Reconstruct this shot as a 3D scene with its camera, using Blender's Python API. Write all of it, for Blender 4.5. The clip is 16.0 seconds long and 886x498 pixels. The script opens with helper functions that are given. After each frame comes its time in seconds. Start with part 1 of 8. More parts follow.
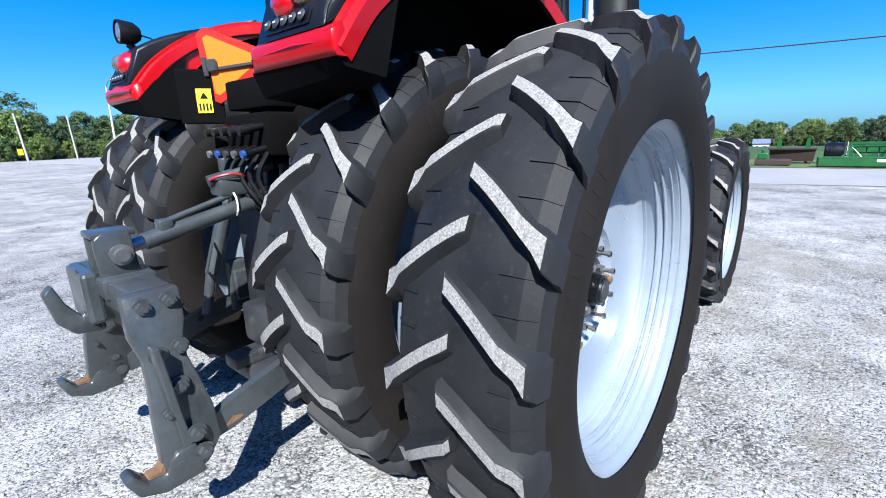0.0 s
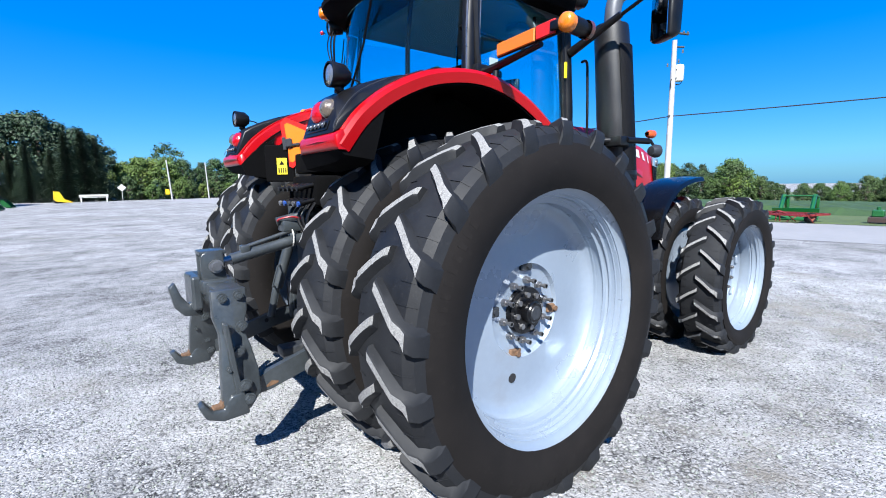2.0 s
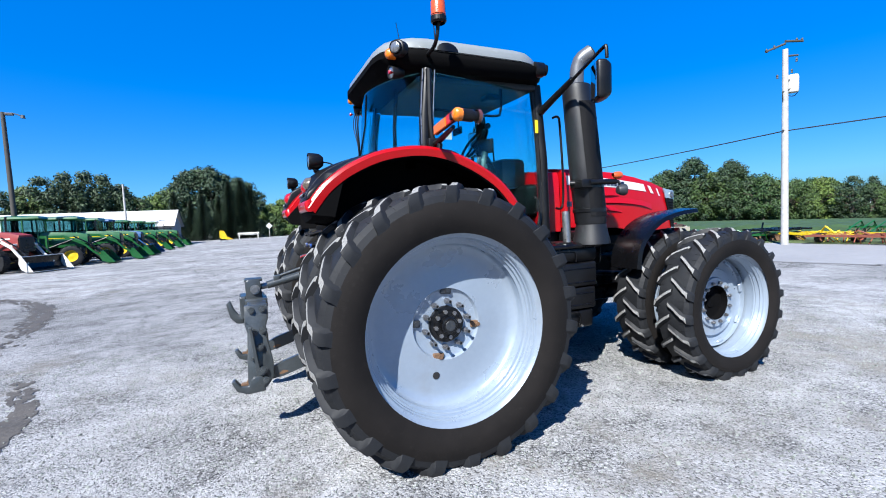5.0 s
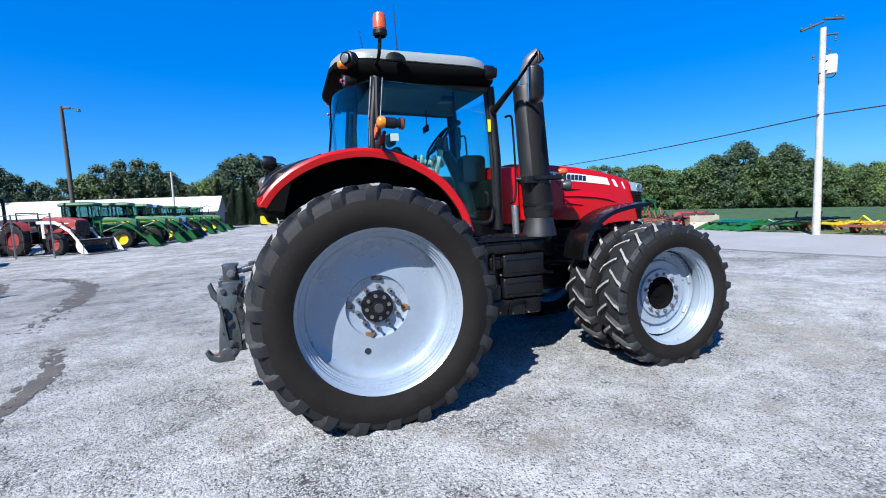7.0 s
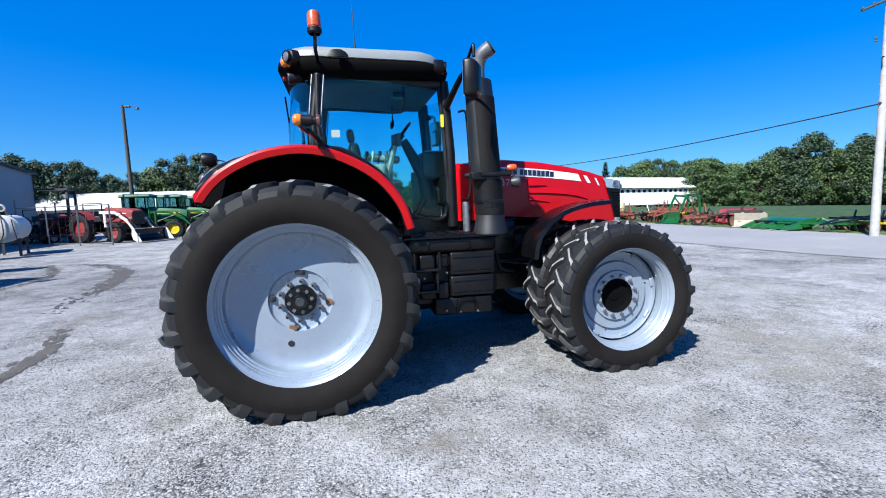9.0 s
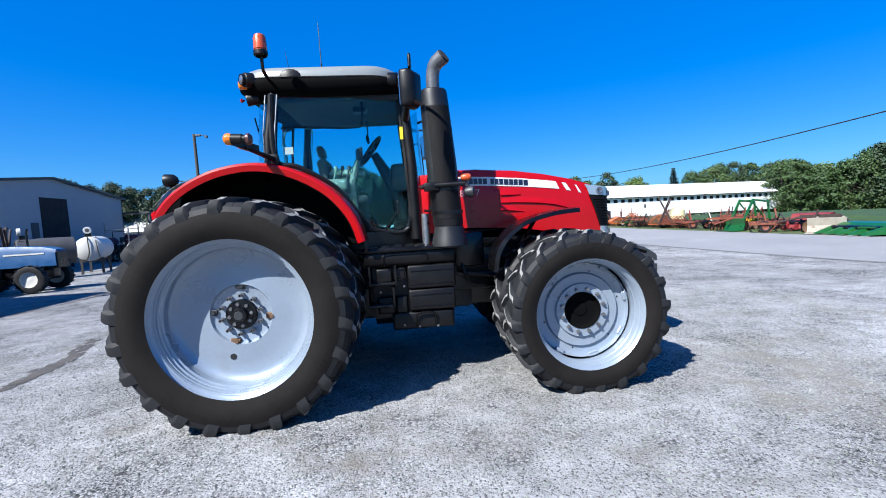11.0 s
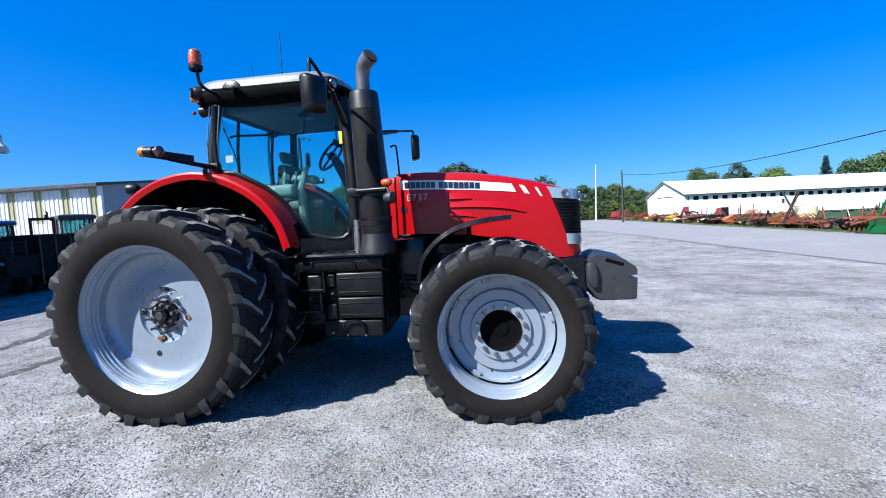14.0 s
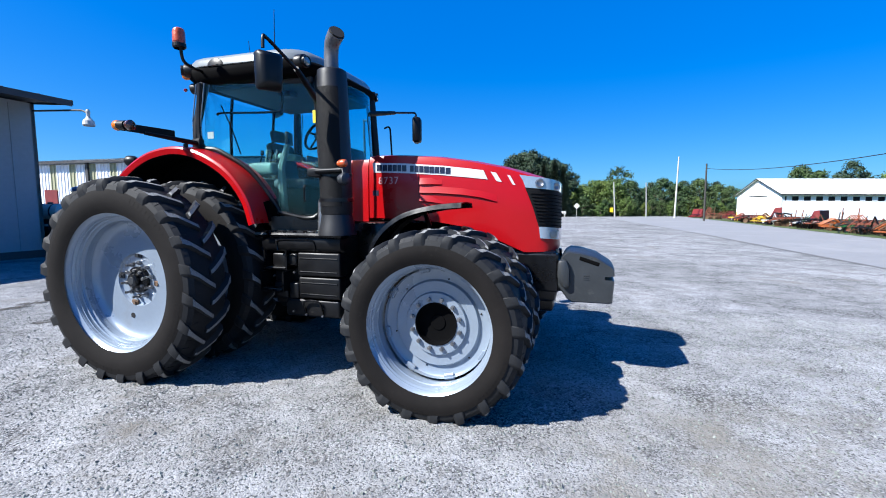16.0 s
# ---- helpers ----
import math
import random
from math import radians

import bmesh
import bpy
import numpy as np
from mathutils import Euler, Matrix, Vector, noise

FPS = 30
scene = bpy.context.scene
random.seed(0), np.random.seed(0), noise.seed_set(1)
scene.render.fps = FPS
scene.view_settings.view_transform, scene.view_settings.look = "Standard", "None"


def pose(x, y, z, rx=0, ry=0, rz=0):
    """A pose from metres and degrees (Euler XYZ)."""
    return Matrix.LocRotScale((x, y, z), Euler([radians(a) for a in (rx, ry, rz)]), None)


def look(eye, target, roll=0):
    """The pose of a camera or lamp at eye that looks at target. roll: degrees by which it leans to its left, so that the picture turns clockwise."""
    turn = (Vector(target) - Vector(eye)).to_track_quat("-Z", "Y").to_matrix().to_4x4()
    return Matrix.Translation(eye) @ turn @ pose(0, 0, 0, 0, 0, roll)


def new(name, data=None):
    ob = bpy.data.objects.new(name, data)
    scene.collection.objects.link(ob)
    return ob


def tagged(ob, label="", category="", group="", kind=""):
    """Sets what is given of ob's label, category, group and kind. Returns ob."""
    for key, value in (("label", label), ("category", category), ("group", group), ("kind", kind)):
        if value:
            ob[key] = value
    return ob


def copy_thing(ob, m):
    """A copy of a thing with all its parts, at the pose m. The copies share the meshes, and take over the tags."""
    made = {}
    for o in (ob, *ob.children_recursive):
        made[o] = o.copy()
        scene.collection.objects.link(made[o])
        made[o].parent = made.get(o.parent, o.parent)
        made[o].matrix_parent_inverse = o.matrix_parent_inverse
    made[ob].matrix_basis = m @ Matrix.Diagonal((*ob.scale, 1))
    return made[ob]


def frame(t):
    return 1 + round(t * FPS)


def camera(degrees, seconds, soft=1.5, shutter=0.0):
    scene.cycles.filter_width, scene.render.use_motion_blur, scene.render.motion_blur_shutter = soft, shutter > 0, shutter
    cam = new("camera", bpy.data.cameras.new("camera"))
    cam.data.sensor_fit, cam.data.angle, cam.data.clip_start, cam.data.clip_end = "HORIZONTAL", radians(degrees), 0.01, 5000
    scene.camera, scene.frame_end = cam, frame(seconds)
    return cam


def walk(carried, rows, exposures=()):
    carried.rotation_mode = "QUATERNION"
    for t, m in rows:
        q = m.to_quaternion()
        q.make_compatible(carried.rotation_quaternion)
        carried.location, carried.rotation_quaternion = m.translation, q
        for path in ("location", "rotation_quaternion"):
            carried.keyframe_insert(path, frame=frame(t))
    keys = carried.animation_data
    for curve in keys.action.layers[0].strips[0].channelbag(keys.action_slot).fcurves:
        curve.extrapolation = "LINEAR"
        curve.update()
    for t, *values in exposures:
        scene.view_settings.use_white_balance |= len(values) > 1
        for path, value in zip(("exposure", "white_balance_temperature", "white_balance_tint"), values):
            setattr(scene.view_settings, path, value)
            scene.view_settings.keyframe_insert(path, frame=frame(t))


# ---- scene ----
cam = camera(89.8, 16.0, 1.0)
PATH = [
    (0, (-1.728, -2.181, 1.571), (-0.254, -0.922, 1.081), -1.7),
    (0.5, (-1.766, -2.365, 1.605), (-0.373, -0.996, 1.178), -2.0),
    (1, (-1.762, -2.619, 1.603), (-0.496, -1.12, 1.216), -1.5),
    (1.5, (-1.791, -2.825, 1.616), (-0.536, -1.302, 1.296), -1.4),
    (2, (-1.836, -3.072, 1.627), (-0.604, -1.522, 1.345), -0.7),
    (2.5, (-1.751, -3.316, 1.646), (-0.652, -1.66, 1.426), -1.1),
    (3, (-1.639, -3.564, 1.657), (-0.608, -1.861, 1.468), -1.2),
    (3.5, (-1.642, -3.773, 1.657), (-0.645, -2.046, 1.503), -1.5),
    (4, (-1.58, -4.001, 1.689), (-0.624, -2.252, 1.53), -2.3),
    (4.2, (-1.508, -4.08, 1.691), (-0.592, -2.308, 1.547), -2.6),
    (6.3, (-0.919, -4.944, 1.744), (-0.221, -3.077, 1.579), -2.6),
    (6.5, (-0.827, -5.011, 1.735), (-0.152, -3.137, 1.555), -2.6),
    (7, (-0.644, -5.105, 1.747), (-0.002, -3.22, 1.555), -2.6),
    (7.5, (-0.423, -5.133, 1.746), (0.179, -3.236, 1.553), -1.4),
    (8, (-0.198, -5.175, 1.754), (0.361, -3.265, 1.558), -1.4),
    (8.5, (0.084, -5.314, 1.73), (0.564, -3.382, 1.539), -1.3),
    (9, (0.368, -5.374, 1.731), (0.804, -3.433, 1.52), -2.1),
    (9.2, (0.492, -5.372, 1.738), (0.911, -3.428, 1.523), -2.5),
    (11.3, (1.611, -5.441, 1.66), (1.731, -3.448, 1.534), -3.2),
    (11.5, (1.728, -5.425, 1.669), (1.824, -3.431, 1.547), -2.9),
    (12, (2.028, -5.37, 1.686), (2.088, -3.375, 1.563), -2.9),
    (12.5, (2.36, -5.353, 1.671), (2.266, -3.359, 1.555), -2.9),
    (13, (2.659, -5.292, 1.666), (2.528, -3.299, 1.547), -2.9),
    (13.5, (2.933, -5.197, 1.667), (2.667, -3.218, 1.544), -3.1),
    (14, (3.21, -5.122, 1.673), (2.896, -3.151, 1.542), -3.3),
    (14.5, (3.508, -5.119, 1.667), (3.083, -3.169, 1.526), -1.2),
    (15, (3.765, -5.032, 1.66), (3.302, -3.093, 1.503), -0.8),
    (15.5, (3.979, -4.846, 1.654), (3.447, -2.926, 1.484), 0.1),
    (16, (4.212, -4.705, 1.642), (3.595, -2.811, 1.458), -0.2),
]
walk(cam, [(t, look(eye, target, roll)) for t, eye, target, roll in PATH], [(0.0, 1.62, 6150, 9), (1.5, 1.54, 6150, 9), (3.5, 1.45, 6150, 9), (7.0, 1.32, 6150, 9), (9.0, 1.27, 6150, 9), (12.5, 1.28, 6150, 9), (16.0, 1.29, 6150, 9)])

# ---- world and sun ----
SUN_TO = Vector((-0.765, -0.71, 1.0)).normalized()
world = bpy.data.worlds.new("sky")
scene.world = world
world.use_nodes = True
wn, wl = world.node_tree.nodes, world.node_tree.links
wn.clear()
sky = wn.new("ShaderNodeTexSky")
sky.sky_type = "NISHITA"
sky.sun_disc = False
sky.sun_elevation = math.asin(SUN_TO.z)
sky.sun_rotation = math.atan2(SUN_TO.x, SUN_TO.y)
sky.altitude = 300
sky.air_density = 1.0
sky.dust_density = 1.5
sky.ozone_density = 3.0
hue = wn.new("ShaderNodeHueSaturation")
hue.inputs["Saturation"].default_value = 2.75
hue.inputs["Value"].default_value = 1.0
bg = wn.new("ShaderNodeBackground")
bg.inputs["Strength"].default_value = 0.123
wo = wn.new("ShaderNodeOutputWorld")
soft_sky = wn.new("ShaderNodeGamma")
soft_sky.inputs["Gamma"].default_value = 0.44
wl.new(sky.outputs[0], soft_sky.inputs["Color"])
wl.new(soft_sky.outputs[0], hue.inputs["Color"])
deep = wn.new("ShaderNodeMix")
deep.data_type, deep.blend_type = "RGBA", "MULTIPLY"
deep.inputs[0].default_value = 1.0
deep.inputs[7].default_value = (0.45, 0.95, 1.52, 1)
wl.new(hue.outputs[0], deep.inputs[6])
wl.new(deep.outputs[2], bg.inputs["Color"])
wl.new(bg.outputs[0], wo.inputs["Surface"])

sun_data = bpy.data.lights.new("sun", "SUN")
sun_data.energy = 5.0
sun_data.angle = radians(0.5)
sun_data.color = (1.0, 0.96, 0.9)
sun = new("sun", sun_data)
sun.matrix_world = look(SUN_TO * 60, (0, 0, 0))


# ---- materials ----
def tint(c, k):
    return (min(1, c[0] * k), min(1, c[1] * k), min(1, c[2] * k), 1)


def base_nodes(name):
    m = bpy.data.materials.new(name)
    m.use_nodes = True
    nt = m.node_tree
    return m, nt.nodes, nt.links, nt.nodes["Principled BSDF"]


def noise_tex(n, l, co, scale, detail=4, rough=0.55):
    t = n.new("ShaderNodeTexNoise")
    t.inputs["Scale"].default_value = scale
    t.inputs["Detail"].default_value = detail
    t.inputs["Roughness"].default_value = rough
    l.new(co, t.inputs["Vector"])
    return t


def ramp(n, l, fac, p0, p1, c0=(0, 0, 0, 1), c1=(1, 1, 1, 1)):
    r = n.new("ShaderNodeValToRGB")
    e = r.color_ramp.elements
    e[0].position, e[1].position = p0, p1
    e[0].color, e[1].color = c0, c1
    l.new(fac, r.inputs[0])
    return r


def mix(n, l, fac, a, b, kind="MIX"):
    m = n.new("ShaderNodeMix")
    m.data_type, m.blend_type = "RGBA", kind
    for key, v in ((0, fac), (6, a), (7, b)):
        if isinstance(v, (int, float)):
            m.inputs[key].default_value = v
        elif isinstance(v, tuple):
            m.inputs[key].default_value = v
        else:
            l.new(v, m.inputs[key])
    return m.outputs[2]


def mat(name, col, rough=0.5, metal=0.0, var=0.15, scale=5.0, bump=0.0, bscale=60.0, coat=0.0,
        dirt=None, dirt_at=(0.55, 0.75), dscale=2.5, rvar=0.12, piece=0.0, spec=0.5):
    k = 0.57 if max(col) < 0.6 else 0.68
    col = tuple(v * k for v in col)
    m, n, l, p = base_nodes(name)
    co = n.new("ShaderNodeTexCoord").outputs["Object"]
    big = noise_tex(n, l, co, scale, 5)
    fine = noise_tex(n, l, co, scale * 9, 3)
    c = mix(n, l, ramp(n, l, big.outputs[0], 0.3, 0.7).outputs[0], tint(col, 1 - var), tint(col, 1 + var))
    c = mix(n, l, 0.35, c, ramp(n, l, fine.outputs[0], 0.3, 0.7, tint(col, 1 - var * 1.2), tint(col, 1 + var * 1.2)).outputs[0])
    if dirt:
        dn = noise_tex(n, l, co, dscale, 8, 0.65)
        c = mix(n, l, ramp(n, l, dn.outputs[0], dirt_at[0], dirt_at[1]).outputs[0], c, (*dirt, 1))
    if piece:
        oi = n.new("ShaderNodeObjectInfo")
        c = mix(n, l, piece, c, ramp(n, l, oi.outputs["Random"], 0, 1, tint(col, 0.5), tint(col, 1.5)).outputs[0])
    l.new(c, p.inputs["Base Color"])
    rr = ramp(n, l, big.outputs[0], 0.25, 0.75, (max(0.02, rough - rvar),) * 3 + (1,), (min(1, rough + rvar),) * 3 + (1,))
    l.new(rr.outputs[0], p.inputs["Roughness"])
    p.inputs["Metallic"].default_value = metal
    p.inputs["Coat Weight"].default_value = coat
    p.inputs["Coat Roughness"].default_value = 0.06
    p.inputs["Specular IOR Level"].default_value = spec
    if bump:
        b = n.new("ShaderNodeBump")
        b.inputs["Strength"].default_value = bump
        b.inputs["Distance"].default_value = 0.01
        bn = noise_tex(n, l, co, bscale, 5)
        l.new(bn.outputs[0], b.inputs["Height"])
        l.new(b.outputs[0], p.inputs["Normal"])
    return m


RED = mat("red_paint", (0.55, 0.002, 0.005), 0.3, 0, 0.06, 1.2, coat=0.18, rvar=0.05, spec=0.3)
BLACK = mat("black_plastic", (0.006, 0.006, 0.007), 0.42, 0, 0.3, 6, 0.05, 200, dirt=(0.018, 0.017, 0.016), dirt_at=(0.6, 0.95), spec=0.3)
LINER = mat("matt_black_plastic", (0.004, 0.004, 0.0045), 0.9, 0, 0.3, 6, 0.05, 200, spec=0.06)
GLOSSB = mat("glossy_black_plastic", (0.0045, 0.0045, 0.0055), 0.24, 0, 0.3, 6, 0.03, 60, dirt=(0.014, 0.013, 0.012), dirt_at=(0.6, 0.95), spec=0.3)
SATIN = mat("satin_black_steel", (0.0055, 0.0055, 0.0065), 0.3, 0, 0.3, 4, 0.03, 90, dirt=(0.02, 0.019, 0.018), dirt_at=(0.65, 0.95), spec=0.4)
PIPEM = mat("dull_silver_pipe", (0.19, 0.195, 0.21), 0.42, 0.4, 0.2, 5, 0.05, 60)
PALETRIM = mat("pale_green_grey_trim", (0.28, 0.33, 0.28), 0.7, 0, 0.12, 6, 0.1, 200)
SHIELD = mat("charcoal_exhaust_shield", (0.0078, 0.0083, 0.0105), 0.5, 0.0, 0.25, 3, 0.04, 120)
MESHB = mat("black_grille_mesh", (0.006, 0.006, 0.007), 0.6, 0, 0.3, 30, 0.5, 160, spec=0.15)
WEIGHT = mat("mid_grey_cast_paint", (0.042, 0.047, 0.052), 0.42, 0.0, 0.15, 5, 0.1, 45, dirt=(0.11, 0.108, 0.10), dirt_at=(0.6, 0.9), dscale=4)
HEADL = mat("dark_grey_headliner", (0.05, 0.055, 0.06), 0.85, 0, 0.2, 6, 0.1, 120)
GREY = mat("grey_cast_paint", (0.054, 0.063, 0.069), 0.36, 0.0, 0.28, 6, 0.2, 40, coat=0.25, dirt=(0.11, 0.107, 0.10), dirt_at=(0.62, 0.88), dscale=7)
DARKGREY = mat("dark_grey_cast_paint", (0.032, 0.036, 0.042), 0.48, 0.0, 0.25, 6, 0.12, 45, dirt=(0.09, 0.088, 0.08), dirt_at=(0.6, 0.9), dscale=5)
SILVER = mat("silver_rim_paint", (0.41, 0.49, 0.595), 0.32, 0.3, 0.06, 3, 0.02, 60, dirt=(0.2, 0.2, 0.2), dirt_at=(0.62, 0.95), dscale=2)
STEEL = mat("bare_steel", (0.42, 0.42, 0.43), 0.34, 0.85, 0.2, 20, 0.05, 120)
RUST = mat("rust", (0.19, 0.105, 0.055), 0.8, 0, 0.4, 25, 0.3, 90)
WHITE = mat("white_cab_roof", (0.30, 0.325, 0.325), 0.35, 0, 0.05, 2, coat=0.2, dirt=(0.5, 0.5, 0.48), dirt_at=(0.6, 0.95))
AMBER = mat("amber_lens", (0.85, 0.22, 0.005), 0.25, 0, 0.2, 30, 0.2, 120, coat=0.6)
BEACON = mat("orange_beacon_lens", (0.62, 0.09, 0.012), 0.3, 0, 0.15, 30, 0.15, 100, coat=0.4)
REDLENS = mat("red_lens", (0.55, 0.004, 0.01), 0.2, 0, 0.2, 40, 0.2, 140, coat=0.8)
INDIC = mat("smoked_clear_lens", (0.30, 0.24, 0.18), 0.12, 0.5, 0.4, 60, 0.3, 120, coat=1.0)
SMOKED = mat("smoked_brown_lens", (0.16, 0.05, 0.03), 0.2, 0.1, 0.3, 60, 0.3, 120, coat=1.0)
LENS = mat("pale_blue_headlamp_lens", (0.50, 0.60, 0.72), 0.12, 0.4, 0.15, 14, 0.08, 60, coat=1.0)
CLEAR = mat("clear_lens", (0.42, 0.42, 0.42), 0.12, 0.6, 0.25, 40, 0.2, 120, coat=1.0)
REFLECT_O = mat("orange_reflector", (0.95, 0.2, 0.01), 0.4, 0, 0.08, 60, 0.1, 300)
REFLECT_R = mat("red_reflector", (0.75, 0.02, 0.012), 0.35, 0, 0.08, 60, 0.1, 300)
YELLOW = mat("yellow_sticker", (0.85, 0.68, 0.02), 0.45, 0, 0.06, 10)
DECAL_W = mat("white_decal", (0.78, 0.78, 0.79), 0.35, 0, 0.04, 4, coat=0.3)
PAPER = mat("pale_green_paper", (0.42, 0.56, 0.54), 0.7, 0, 0.05, 8)
DECAL_B = mat("dark_blue_decal", (0.01, 0.015, 0.05), 0.35, 0, 0.1, 4, coat=0.3)
DECAL_P = mat("pale_red_decal", (0.75, 0.45, 0.45), 0.35, 0, 0.05, 4, coat=0.3)
CREAM = mat("grey_green_cab_trim", (0.17, 0.2, 0.18), 0.7, 0, 0.15, 5, 0.1, 200)
SEATM = mat("grey_seat_fabric", (0.075, 0.083, 0.083), 0.85, 0, 0.3, 30, 0.3, 300)
HOSE_R = mat("red_hose_coupler", (0.4, 0.03, 0.035), 0.4, 0, 0.2, 20)
HOSE_B = mat("blue_coupler", (0.02, 0.08, 0.35), 0.4, 0, 0.2, 20)


def rubber_material():
    m, n, l, p = base_nodes("tyre_rubber")
    co = n.new("ShaderNodeTexCoord").outputs["Object"]
    a = noise_tex(n, l, co, 3.5, 6)
    b = noise_tex(n, l, co, 55, 4)
    c = mix(n, l, ramp(n, l, a.outputs[0], 0.35, 0.75).outputs[0], (0.0065, 0.007, 0.0083, 1), (0.0145, 0.0155, 0.0175, 1))
    c = mix(n, l, ramp(n, l, b.outputs[0], 0.58, 0.85).outputs[0], c, (0.023, 0.023, 0.0245, 1))
    l.new(c, p.inputs["Base Color"])
    l.new(ramp(n, l, a.outputs[0], 0.3, 0.7, (0.5,) * 3 + (1,), (0.72,) * 3 + (1,)).outputs[0], p.inputs["Roughness"])
    p.inputs["Specular IOR Level"].default_value = 0.24
    bp = n.new("ShaderNodeBump")
    bp.inputs["Strength"].default_value = 0.12
    bp.inputs["Distance"].default_value = 0.004
    l.new(noise_tex(n, l, co, 120, 4).outputs[0], bp.inputs["Height"])
    l.new(bp.outputs[0], p.inputs["Normal"])
    return m


def side_rubber():
    m, n, l, p = base_nodes("brown_weathered_sidewall")
    co = n.new("ShaderNodeTexCoord").outputs["Object"]
    a = noise_tex(n, l, co, 2.2, 7, 0.65)
    c = mix(n, l, ramp(n, l, a.outputs[0], 0.32, 0.68).outputs[0], (0.0052, 0.0045, 0.0042, 1), (0.0105, 0.0089, 0.0082, 1))
    b = noise_tex(n, l, co, 30, 5)
    c = mix(n, l, ramp(n, l, b.outputs[0], 0.6, 0.9).outputs[0], c, (0.016, 0.014, 0.0128, 1))
    l.new(c, p.inputs["Base Color"])
    p.inputs["Roughness"].default_value = 0.8
    p.inputs["Specular IOR Level"].default_value = 0.15
    return m


def dust_material():
    m, n, l, p = base_nodes("stone_dusted_lug_top")
    co = n.new("ShaderNodeTexCoord").outputs["Object"]
    a = noise_tex(n, l, co, 150, 6, 0.8)
    c = ramp(n, l, a.outputs[0], 0.36, 0.62, (0.075, 0.075, 0.074, 1), (0.25, 0.247, 0.24, 1)).outputs[0]
    l.new(c, p.inputs["Base Color"])
    p.inputs["Roughness"].default_value = 0.9
    bp = n.new("ShaderNodeBump")
    bp.inputs["Strength"].default_value = 0.4
    bp.inputs["Distance"].default_value = 0.004
    l.new(a.outputs[0], bp.inputs["Height"])
    l.new(bp.outputs[0], p.inputs["Normal"])
    return m


RUBBER, SIDEWALL, LUGTOP = rubber_material(), side_rubber(), dust_material()


def glass_material(name, col, rough=0.02):
    m, n, l, p = base_nodes(name)
    p.inputs["Base Color"].default_value = (*col, 1)
    p.inputs["Roughness"].default_value = rough
    p.inputs["Transmission Weight"].default_value = 1.0
    p.inputs["IOR"].default_value = 1.33
    co = n.new("ShaderNodeTexCoord").outputs["Object"]
    g = noise_tex(n, l, co, 3, 6, 0.7)
    l.new(ramp(n, l, g.outputs[0], 0.4, 0.8, (rough,) * 3 + (1,), (rough + 0.02,) * 3 + (1,)).outputs[0], p.inputs["Roughness"])
    return m


GLASS = glass_material("tinted_cab_glass", (0.48, 0.88, 0.92), 0.0)
GLASS_D = glass_material("dark_tinted_glass", (0.22, 0.42, 0.45), 0.0)
MIRROR = mat("mirror_glass", (0.8, 0.8, 0.82), 0.04, 1.0, 0.02, 3, rvar=0.01)


